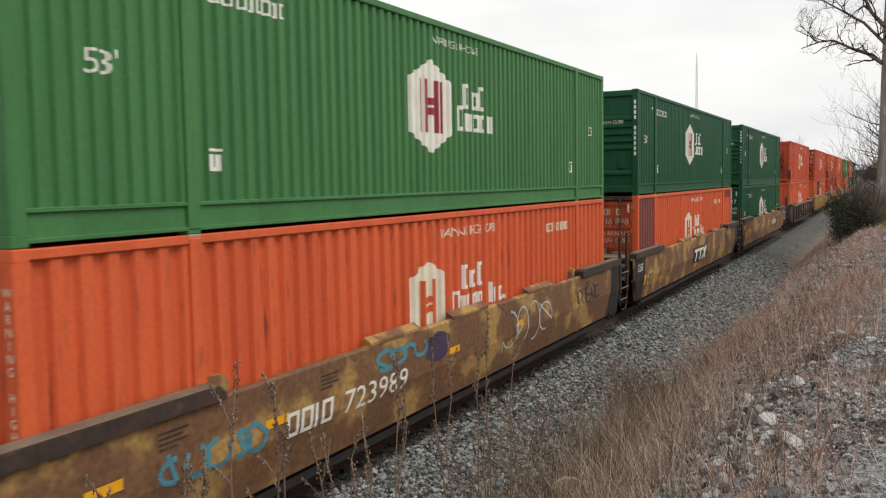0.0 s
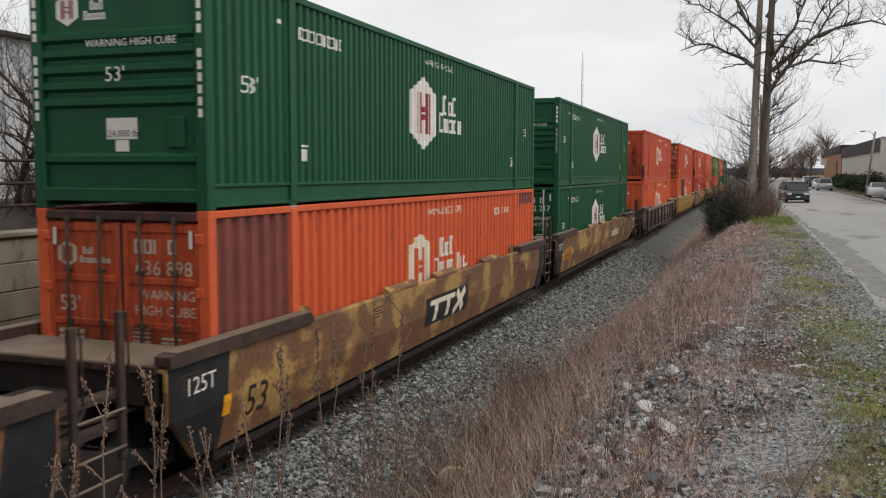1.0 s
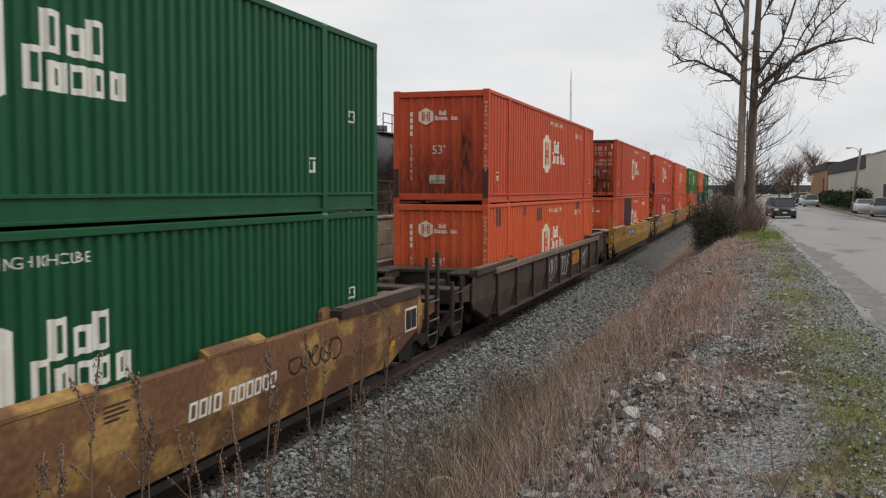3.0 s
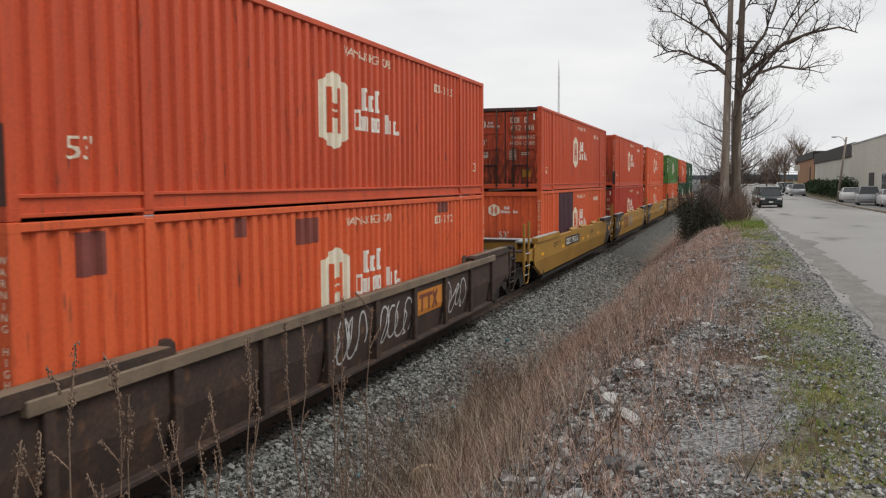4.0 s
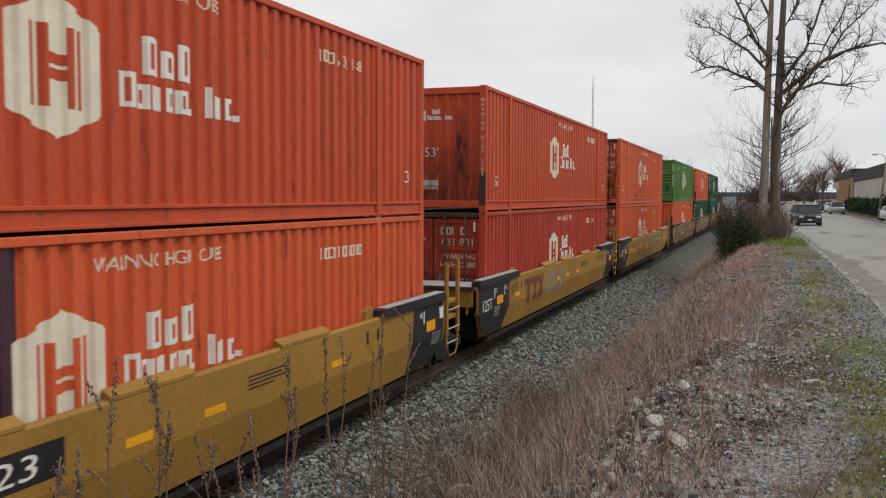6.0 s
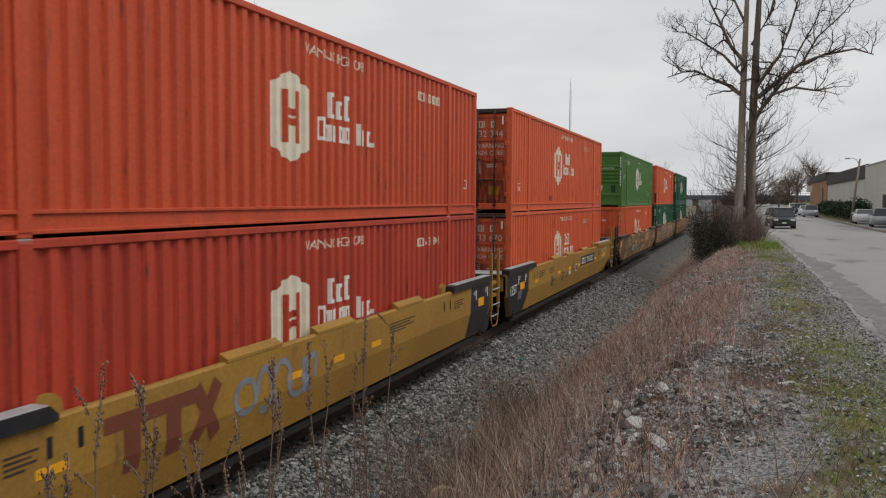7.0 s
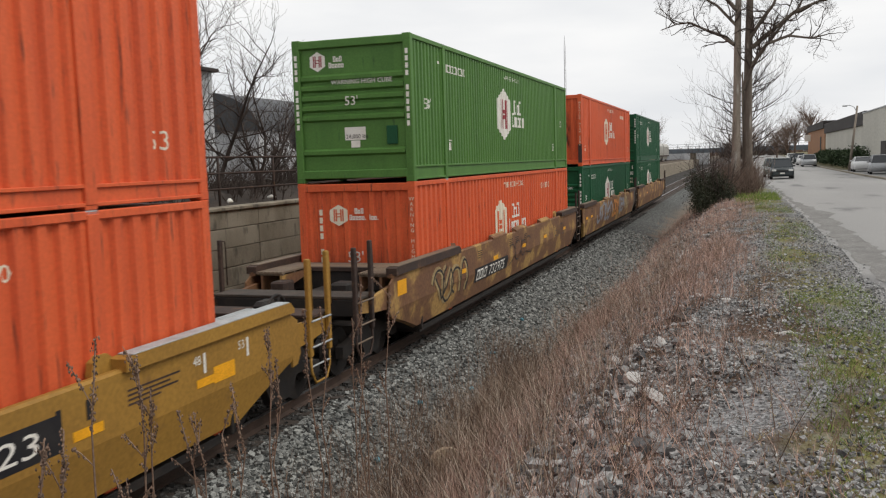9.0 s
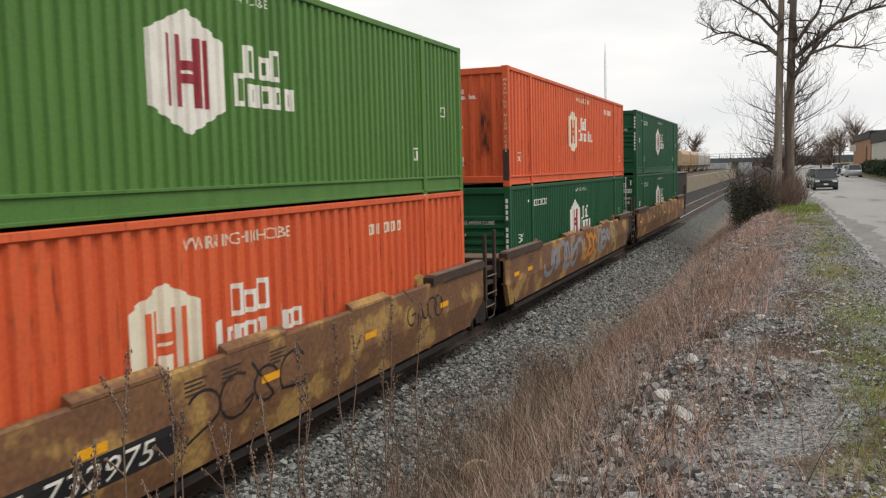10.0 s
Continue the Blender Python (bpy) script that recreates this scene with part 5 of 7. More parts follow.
on_side(car6, "data_panel_face", joined((rect(0, 0, 0.11, 0.20), 0.0, 0), (rect(0, 0, 0.11, 0.20), 0.13, 0)), 8.98, 0.99, "black", "black data panel faces", off=0.008)
on_side(car6, "sticker", rect(0, 0, 0.3, 0.14), 7.65, 0.92, "white", "white sticker", off=0.006)
reflectors(car6, (5.65, 7.6, 9.4, 2.2, 13.4, 15.4))
on_side(car7, "scrawl", strokes(scribble(40, 2.4, 0.85, 4), 0.13), 0.35, 0.62, "cream_spray", "cream sprayed letters", off=0.006)
on_side(car7, "scrawl", strokes(scribble(40, 2.4, 0.85, 4), 0.05), 0.42, 0.60, "black", "black sprayed outline", off=0.009)
on_side(car7, "number_panel", rect(0, 0, 3.1, 0.34), 3.35, 0.74, "black", "faded black number panel", off=0.003)
on_side(car7, "serial_mark", number_row("732975", 0.25, 1.02), 3.5, 0.78, "white", "white painted number", 0.15, off=0.007)
on_side(car7, "scrawl", strokes(scribble(44, 2.6, 0.7, 4), 0.035), 6.6, 0.75, "black", "black sprayed scrawl", off=0.006)
on_side(car7, "reflector", rect(0, 0, 0.46, 0.28), -1.60, 1.20, "bright_yellow", "yellow reflector", off=0.006)
reflectors(car7, (2.3, 5.0, 8.1, 11.0, 14.2))
for k, (mt, u, w) in enumerate((("grey_spray", 2.6, 4.6), ("orange_spray", 7.4, 2.2), ("grey_spray", 9.8, 2.0), ("cream_spray", 12.0, 1.4))):
    on_side(car8, "scrawl", strokes(scribble(50 + k, w, 0.8, max(3, int(w * 1.4))), 0.16), u, 0.70, mt, "large sprayed letters", off=0.006)
reflectors(car8, (-0.4, 0.8))
reflectors(car9, (-0.3, 4.0, 8.0))
brake_gear(car2, 18.3)


def small_print(c, at):
    """Rows of dark print and dark slots along a yellow side."""
    for u, w in at:
        on_side(c, "print_block", joined(*[(rect(0, 0, w * f, 0.022), 0, -0.05 * k) for k, f in enumerate((1.0, 0.8, 0.95, 0.6))]), u, 1.38, "dark_rust", "rows of small dark print", off=0.005)
    for u in (2.05, 2.45, 13.2, 13.6):
        on_side(c, "slot", rect(0, 0, 0.07, 0.2), u, 1.26, "black", "dark slot", off=0.005)


small_print(car4, ((1.2, 0.8), (9.8, 1.0)))
small_print(car5, ((1.55, 0.4), (10.2, 1.3), (13.9, 0.7)))
small_print(car6, ((2.8, 0.9), (4.3, 0.8), (14.2, 0.9)))
on_side(car6, "framed_mark", joined((rect(0, 0, 0.02, 0.26), 0, 0), (rect(0, 0, 0.02, 0.26), 0.24, 0), (rect(0, 0, 0.26, 0.02), 0, 0), (rect(0, 0, 0.26, 0.02), 0, 0.24), (rect(0, 0, 0.1, 0.1), 0.08, 0.05)), 8.3, 0.99, "dark_rust", "thin framed mark", off=0.005)
on_side(car6, "scrawl", strokes(scribble(61, 0.5, 0.4, 2), 0.05), 4.55, 0.75, "violet_spray", "small violet scrawl", off=0.006)
part("air_tank", Mesh().tube([(-1.0, 17.35, 1.55), (-0.95, 17.35, 1.55), (0.25, 17.35, 1.55), (0.3, 17.35, 1.55)], [0.10, 0.17, 0.17, 0.10], 16), M["yellow"], car6, "ochre round air tank")
part("deck_block", Mesh().prism([(16.95, 1.28), (17.3, 1.28), (17.25, 1.66), (17.0, 1.72)], "x", 0.30, 0.52), M["yellow"], car6)
hub = Mesh()
hub.tube([(1.12, 17.95 + 0.28 * math.cos(k * math.pi / 10), 1.52 + 0.28 * math.sin(k * math.pi / 10)) for k in range(21)], 0.022, 6)
for k in range(5):
    hub.tube([(1.12, 17.95, 1.52), (1.12, 17.95 + 0.28 * math.cos(k * 1.2566), 1.52 + 0.28 * math.sin(k * 1.2566))], 0.015, 6)
part("brake_wheel", hub, M["grime"], car6, "black brake wheel")
part("brake_housing", Mesh().box(0.82, 17.75, 1.18, 1.05, 18.15, 1.72, 0.06), M["grime"], car6, "black brake housing")
for c, sd in ((car0, 70), (car1, 71), (car2, 72), (car7, 73), (car8, 74), (car9, 75)):
    r = random.Random(sd)
    for k in range(4):
        u = r.uniform(-1.0, 15.5)
        on_side(c, "print_block", joined(*[(rect(0, 0, 0.4 * f, 0.022), 0, -0.05 * i) for i, f in enumerate((1.0, 0.8, 0.95, 0.6))]), u, 1.45, "dark_rust", "rows of small dark print", off=0.006)
    on_side(c, "scrawl", strokes(scribble(sd, 1.6, 0.4, 5), 0.03), r.uniform(11.5, 13.5), 0.98, "black", "thin black sprayed scrawl", off=0.006)


# ---- street ----
M["asphalt"] = material("worn_grey_asphalt", (0.29, 0.285, 0.275), (0.22, 0.215, 0.21), 0.25, 0.9, grain=60, bump=0.25, stretch=(1, 0.25, 1), third=(0.16, 0.157, 0.155), third_scale=0.5, third_low=0.60, third_high=0.66, spec=0.3)
M["white_wall"] = material("off_white_render", (0.52, 0.50, 0.44), (0.42, 0.40, 0.35), 0.15, 0.85, grain=4, bump=0.05, stretch=(1, 1, 0.4))
M["brown_wall"] = material("orange_brown_render", (0.34, 0.17, 0.085), (0.26, 0.13, 0.07), 0.2, 0.85, grain=4, bump=0.05)
M["fascia"] = material("dark_brown_fascia", (0.032, 0.025, 0.023), None, 0.3, 0.8, grain=4, bump=0.05)
M["grey_metal"] = material("grey_white_metal_cladding", (0.44, 0.45, 0.46), (0.33, 0.335, 0.34), 0.12, 0.7, grain=3, bump=0.03, stretch=(1, 1, 0.3))
M["glass"] = material("dark_car_glass", (0.03, 0.035, 0.04), None, 1, 0.08, bump=0.0, amount=0.1, fine=0.02)
M["rubber"] = material("black_rubber", (0.015, 0.015, 0.015), None, 4, 0.85, bump=0.1)
M["lamp_glass"] = material("headlamp_glass", (0.7, 0.7, 0.68), None, 4, 0.15, bump=0.0, amount=0.1)
M["car_dark"] = material("dark_teal_car_paint", (0.02, 0.028, 0.03), None, 1, 0.25, bump=0.0, amount=0.2, fine=0.03)
M["car_white"] = material("white_car_paint", (0.70, 0.70, 0.70), None, 1, 0.25, bump=0.0, amount=0.1, fine=0.03)
M["car_silver"] = material("silver_car_paint", (0.36, 0.37, 0.38), None, 1, 0.3, 0.3, bump=0.0, amount=0.1, fine=0.03)
M["car_green"] = material("grey_green_car_paint", (0.09, 0.12, 0.11), None, 1, 0.3, bump=0.0, amount=0.1, fine=0.03)
M["tank"] = material("black_tank_paint", (0.030, 0.033, 0.038), (0.07, 0.07, 0.068), 0.8, 0.55, bump=0.05, stretch=(1, 1, 0.3), third=(0.16, 0.10, 0.06), third_scale=2.5, third_low=0.64, third_high=0.72)
M["hopper"] = material("tan_hopper_paint", (0.42, 0.30, 0.19), (0.30, 0.22, 0.15), 0.5, 0.7, bump=0.05, stretch=(1, 1, 0.3))
M["pale_hopper"] = material("pale_grey_hopper_paint", (0.48, 0.47, 0.44), (0.36, 0.34, 0.31), 0.5, 0.7, bump=0.05, stretch=(1, 1, 0.3))
# the hills' blue is distance haze put straight into the base colour
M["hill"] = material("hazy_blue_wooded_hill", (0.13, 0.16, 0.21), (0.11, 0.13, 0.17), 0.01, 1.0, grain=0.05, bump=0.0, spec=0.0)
M["sign_steel"] = material("bridge_steel", (0.10, 0.12, 0.14), (0.07, 0.08, 0.09), 0.5, 0.7, grain=5, bump=0.05)

road_mesh = Mesh()
rys = axis_steps([(-40, 6), (0, 1.0), (40, 4), (120, 8), (400, 1)])
rxs = [1.62, 2.2, 3.5, 5.5, 7.5, 9.2, 9.6]
v = []
for yy in rys:
    for i, xx in enumerate(rxs):
        edge = 0.24 * noise.noise((yy * 0.8, 3.0, i)) + 0.07 * noise.noise((yy * 3.0, 7.0, i)) if i == 0 else 0.0
        v.append((xx + edge, yy, road_z(yy) - 0.004 + 0.07 * math.sin(math.pi * (xx - 1.6) / 8.0)))
n = len(rxs)
road_mesh.add(v, [(j * n + i, j * n + i + 1, (j + 1) * n + i + 1, (j + 1) * n + i) for j in range(len(rys) - 1) for i in range(n - 1)], True)
road = new("road", road_mesh.data("road", M["asphalt"]))
tagged(road, "worn grey asphalt street with a ragged gravel edge", "road", kind="structure")
worn = Mesh()
wys = axis_steps([(4, 0.35), (60, 1)])
v = []
for yy in wys:
    a = 1.72 + 0.22 * noise.noise((yy * 0.9, 1.0, 0)) + 0.08 * noise.noise((yy * 3.5, 2.0, 0))
    b = 2.25 + 0.35 * noise.noise((yy * 0.35, 5.0, 0)) + 0.2 * noise.noise((yy * 2.5, 6.0, 0)) - 0.4 * smooth(26, 40, yy)
    for xx in (a, (a + b) / 2, max(b, a + 0.1)):
        v.append((xx, yy, road_z(yy) + 0.001 + 0.07 * math.sin(math.pi * (xx - 1.6) / 8.0)))
worn.add(v, [(j * 3 + i, j * 3 + i + 1, j * 3 + i + 4, j * 3 + i + 3) for j in range(len(wys) - 1) for i in range(2)], True)
M["worn_asphalt"] = material("dark_broken_asphalt", (0.20, 0.195, 0.185), (0.13, 0.125, 0.12), 1.5, 0.95, grain=45, bump=0.6, third=(0.24, 0.235, 0.225), third_scale=9.0, third_low=0.55, third_high=0.65, fine=0.3, spec=0.2)
tagged(new("road_edge", worn.data("road_edge", M["worn_asphalt"])), "dark broken asphalt along the ragged street edge", "road", kind="structure")
kerb = Mesh()
for j in range(len(rys) - 1):
    a, b = rys[j], rys[j + 1]
    for yy in (a,):
        za, zb = road_z(a), road_z(b)
        kerb.add([(9.6, a, za - 0.1), (9.75, a, za - 0.1), (9.75, a, za + 0.13), (9.6, a, za + 0.13), (9.6, b, zb - 0.1), (9.75, b, zb - 0.1), (9.75, b, zb + 0.13), (9.6, b, zb + 0.13)], [(3, 2, 6, 7), (0, 3, 7, 4), (1, 5, 6, 2)])
tagged(new("kerb", kerb.data("kerb", M["concrete"])), "pale concrete kerb along the street", "kerb", kind="structure")
lot = Mesh()
lot.add([(9.8, 60, 1.36), (13.9, 60, 1.36), (13.9, 104, 1.36), (9.8, 104, 1.36)], [(0, 1, 2, 3)])
tagged(new("pavement", lot.data("pavement", M["asphalt"])), "grey asphalt parking strip before the building", "pavement", kind="structure")


def build_car(paint, label, kind="suv"):
    """A parked car, its nose to -y, standing on z 0."""
    c = thing("car", label, "car", "parked cars")
    L, W, H = (4.5, 1.82, 1.66) if kind == "suv" else (4.5, 1.78, 1.44)
    b = Mesh()
    rows = [(0.0, 0.42, 0.62, 0.72), (0.12, 0.28, 0.80, 0.86), (0.5, 0.22, 0.92, 0.90), (1.25, 0.20, 1.00, 0.91), (3.6, 0.20, 1.02, 0.91), (4.25, 0.24, 0.98, 0.88), (4.45, 0.36, 0.86, 0.82), (4.5, 0.45, 0.70, 0.76)]
    sect = lambda lo, hi, w: [(-w, lo + 0.12), (-w * 0.96, lo), (w * 0.96, lo), (w, lo + 0.12), (w, hi - 0.16), (w * 0.93, hi), (-w * 0.93, hi), (-w, hi - 0.16)]
    v, f = [], []
    for yy, lo, hi, w in rows:
        v += [(x, yy, z) for x, z in sect(lo, hi, w)]
    for i in range(len(rows) - 1):
        for k in range(8):
            f.append((i * 8 + k, i * 8 + (k + 1) % 8, i * 8 + 8 + (k + 1) % 8, i * 8 + 8 + k))
    f += [tuple(range(8)), tuple(range(len(v) - 8, len(v)))]
    b.add(v, f, True)
    part("body", b, M[paint], c)
    roof_y = (1.55, 3.9) if kind == "suv" else (1.75, 3.2)
    g = Mesh()
    g.add([(-0.82, 0.98, 0.98), (0.82, 0.98, 0.98), (0.84, 4.25 if kind == "suv" else 4.0, 0.98), (-0.84, 4.25 if kind == "suv" else 4.0, 0.98), (-0.64, roof_y[0], H - 0.05), (0.64, roof_y[0], H - 0.05), (0.66, roof_y[1], H - 0.05), (-0.66, roof_y[1], H - 0.05)], [(0, 1, 5, 4), (1, 2, 6, 5), (2, 3, 7, 6), (3, 0, 4, 7)])
    part("window", g, M["glass"], c, "dark glass")
    part("roof", Mesh().box(-0.66, roof_y[0] - 0.05, H - 0.07, 0.66, roof_y[1] + 0.05, H, 0.03), M[paint], c)
    for sx in (-1, 1):
        for (ya, za), (yb, zb) in (((0.98, 0.98), (roof_y[0], H - 0.04)), ((4.25 if kind == "suv" else 4.0, 0.98), (roof_y[1], H - 0.04)), ((2.6, 0.98), (2.65, H - 0.04))):
            part("pillar", Mesh().tube([(sx * 0.835, ya, za), (sx * 0.655, yb, zb)], 0.035, 6), M[paint], c)
        part("mirror", Mesh().box(min(sx * 0.88, sx * 1.03), 1.3, 0.98, max(sx * 0.88, sx * 1.03), 1.42, 1.1, 0.02), M[paint], c)
        part("headlight", Mesh().box(min(sx * 0.46, sx * 0.80), -0.01, 0.66, max(sx * 0.46, sx * 0.80), 0.16, 0.80, 0.02), M["lamp_glass"], c, "clear headlight")
        for yy in (0.86, 3.6):
            w = Mesh()
            w.disc(min(sx * 0.70, sx * 0.905), max(sx * 0.70, sx * 0.905), yy, 0.34, 0.34, 20)
            wheel = part("wheel", w, M["rubber"], c, "black tyre")
            r = Mesh()
            r.disc(min(sx * 0.90, sx * 0.915), max(sx * 0.90, sx * 0.915), yy, 0.34, 0.21, 12)
            part("rim", r, M["steel"], wheel, "grey rim")
    part("grille", Mesh().box(-0.42, -0.02, 0.60, 0.42, 0.08, 0.74, 0.02), M["rubber"], c, "black grille")
    part("bumper", Mesh().box(-0.74, -0.04, 0.30, 0.74, 0.2, 0.52, 0.05), M[paint], c)
    part("plate_bar", Mesh().box(-0.16, -0.055, 0.44, 0.16, -0.035, 0.54, 0.004), M["white"], c, "plain white plate")
    return c


def park(paint, label, kind, x, y, turn=0):
    c = build_car(paint, label, kind)
    c.matrix_basis = pose(x, y, (road_z(y) + 0.02) if x < 9.7 else 1.365 if y < 104 else road_z(y) + 0.02, 0, 0, turn)
    return c


park("car_dark", "dark teal sport utility car parked at the street edge", "suv", 3.05, 75.2, 1)
park("car_green", "grey-green car parked behind a dark one", "suv", 2.75, 83.5, 0)
park("car_white", "white hatchback car parked by the building", "sedan", 11.3, 98.5, 178)
park("car_silver", "white sport utility car parked by the building", "suv", 11.6, 88.0, 176)
park("car_white", "white sedan car parked by the building", "sedan", 12.6, 83.0, 178)
for k, (p, kd) in enumerate((("car_silver", "suv"), ("car_white", "sedan"), ("car_dark", "suv"), ("car_dark", "sedan"), ("car_white", "sedan"))):
    park(p, f"{'silver' if k == 0 else 'white' if p == 'car_white' else 'dark'} {'sport utility car' if kd == 'suv' else 'sedan'} parked along the kerb", kd, 8.6, 133 + 11.0 * k, 180)

# ---- buildings beside the street ----
def build_building(name, label, wall_mat, x0, y0, x1, y1, z0, z1, fascia=None, openings=()):
    b = thing(name, label, "building")
    part("wall", Mesh().box(x0, y0, z0 - 0.5, x1, y1, z1, 0.03), M[wall_mat], b)
    part("roof", Mesh().box(x0 + 0.25, y0 + 0.25, z1, x1 - 0.25, y1 - 0.25, z1 + 0.12), M["fascia"], b)
    if fascia:
        part("fascia", Mesh().box(x0 - 0.25, y0 - 0.02, z1 - fascia, x1 + 0.25, y1 + 0.25, z1 + 0.15, 0.03), M["fascia"], b, "dark brown roof band")
    else:
        part("coping", Mesh().box(x0 - 0.08, y0 - 0.08, z1, x1 + 0.08, y1 + 0.08, z1 + 0.14, 0.02), M["grey_metal"], b)
    for ya, yb, za, zb, what in openings:
        part(what, Mesh().box(x0 - 0.05, ya, za, x0 + 0.02, yb, zb, 0.01), M["glass"] if what == "window" else M["fascia"], b, "dark glass" if what == "window" else "dark recessed doorway")
    return b


build_building("commercial_building", "long white rendered building with a dark roof band", "white_wall", 14.0, 116.6, 40.0, 171.0, 1.3, 7.9, 1.5)
build_building("commercial_building", "white flat-roofed building with dark doorway and windows", "white_wall", 13.6, 70.0, 42.0, 116.5, 1.3, 7.7, None, ((98, 101.5, 1.3, 4.3, "doorway"), (88, 93, 2.2, 4.2, "window"), (78, 83, 2.2, 4.2, "window")))
build_building("commercial_building", "orange-brown rendered building with a dark roof", "brown_wall", 14.0, 173.0, 40.0, 215.0, 2.0, 8.6, 1.2, ((180, 182.5, 2.2, 6.0, "doorway"),))
sign = thing("wall_sign", "white board sign on the brown building", "sign")
part("board", Mesh().box(12.6, 205, 5.4, 13.8, 205.2, 6.8, 0.02), M["white"], sign)

lamp = thing("street_lamp", "wooden street lamp pole with a curved arm", "lamp")
part("pole", Mesh().tube([(10.45, 100, 1.1), (11.14, 100, 7.95)], [0.14, 0.09], 10), M["bark"], lamp)
part("arm", Mesh().tube([(11.08, 100, 7.4), (10.8, 99.9, 7.85), (10.4, 99.8, 8.02), (10.1, 99.7, 8.0)], 0.035, 8), M["steel"], lamp)
part("lamp_head", Mesh().box(9.7, 99.55, 7.9, 10.2, 99.85, 8.04, 0.05), M["steel"], lamp)

# ---- wall, fence and yard behind the train ----
wall = thing("wall_west", "stained concrete retaining wall of long stacked panels", "wall", kind="structure")
part("wall_core", Mesh().box(-13.3, -30, -0.9, -13.0, 130, 2.46), M["grime"], wall)
panel_meshes = []
for k in range(3):
    q = Mesh()
    q.box(-0.16, 0.012, 0.008, 0.0, 4.868, 0.512, 0.008 + 0.003 * k)
    panel_meshes.append(q.data("panel", M["concrete"]))
for r in range(6):
    for k in range(24):
        p = new("panel", panel_meshes[(r + k) % 3])
        p.parent = wall
        p.matrix_basis = pose(-12.86 + random.uniform(-0.012, 0.012), -22 + 4.88 * k, -0.57 + 0.52 * r)
part("coping", Mesh().box(-13.35, -30, 2.50, -12.80, 130, 2.60, 0.02), M["concrete"], wall)

fence = thing("pipe_fence", "dark rusty pipe railing above the retaining wall", "fence")
for zz in (3.05, 3.48, 3.92):
    part("rail", Mesh().tube([(-13.5, -20, zz), (-13.5, 120, zz)], 0.03, 8), M["dark_rust"], fence)
for k in range(46):
    part("post", Mesh().tube([(-13.5, -18 + 3.0 * k, 2.3), (-13.5, -18 + 3.0 * k, 3.96)], 0.038, 8), M["dark_rust"], fence)

yard_bank = Mesh()
bx = [-13.36, -14.0, -15.2, -17.0, -18.0]
bz = [2.47, 2.62, 2.95, 3.0, 2.44]
by = axis_steps([(-30, 4), (5, 0.7), (70, 5), (130, 1)])
yard_bank.add([(x, yy, z + (0.14 * noise.noise((x * 1.3, yy * 0.9, 2)) if 0 < i < 4 else 0)) for yy in by for i, (x, z) in enumerate(zip(bx, bz))], [(j * 5 + i, j * 5 + i + 1, (j + 1) * 5 + i + 1, (j + 1) * 5 + i) for j in range(len(by) - 1) for i in range(4)], True)
M["leaf_litter"] = material("dark_leaf_litter", (0.032, 0.024, 0.019), (0.075, 0.056, 0.042), 1.5, 0.95, grain=18, bump=0.6, fine=0.4)
tagged(new("bank", yard_bank.data("bank", M["leaf_litter"])), "dark earth bank with leaf litter above the wall", "bank", kind="structure")
for k in range(7):
    l = Mesh()
    l.tube([(-0.12, 0, 0.07), (0.0, 0, 0.09), (0.14, 0, 0.06)], [0.03, 0.08, 0.04], 7)
    t = thing("litter", "scrap of white plastic litter on the bank", "litter", "scraps of litter", "", pose(-13.9 + random.uniform(-0.3, 0.5), (17.6, 21.5, 24.0, 30.2, 12.0, 38, 44)[k], 2.62, 0, 0, random.uniform(0, 180)), l, M["white"])

shed = thing("warehouse", "large grey-white metal-clad warehouse with a dark eave", "building")
part("wall", Mesh().box(-75, -20, 2.0, -32.3, 50, 9.75), M["grey_metal"], shed)
for k in range(70):
    part("cladding_rib", Mesh().box(-32.32, -19.5 + 1.0 * k, 2.4, -32.2, -19.35 + 1.0 * k, 9.7), M["grey_metal"], shed)
part("eave", Mesh().box(-75.3, -20.3, 9.75, -31.9, 50.3, 9.98, 0.05), M["fascia"], shed, "dark eave")
part("roof", Mesh().prism([(-75.3, 9.98), (-31.9, 9.98), (-53, 11.8)], "y", -20.2, 50.2), M["grey_metal"], shed)
dome = thing("round_roofed_shed", "dark grey shed with a rounded roof", "building")
o = [(-46 + 6.5 * math.cos(math.pi * k / 14), 6.8 + 3.6 * math.sin(math.pi * k / 14)) for k in range(15)]
part("roof", Mesh().prism(o, "y", 68, 92), M["tank"], dome)
part("wall", Mesh().box(-52.2, 68.3, 2.2, -39.8, 91.7, 6.8), M["grey_metal"], dome)

far_wall = Mesh()
far_wall.box(-13.4, 130, -0.9, -12.95, 262, 1.85, 0.03)
tagged(new("wall_far", far_wall.data("wall_far", M["concrete"])), "pale concrete retaining wall under the yard", "wall", kind="structure")
tagged(build_track(-20.0, 1.9, 135, 300, False), "rusty rails of a yard track above the wall", "track")
yard_track = build_track(-20.0, 2.62, -30, 128, False)
tagged(yard_track, "rusty rails of a yard track above the wall", "track")
ties2 = Mesh()
for k in range(285):
    ties2.box(-21.3, -28 + 0.54 * k, 2.30, -18.7, -27.77 + 0.54 * k, 2.435)
tagged(part("ties", ties2, M["tie"], yard_track), kind="stuff")


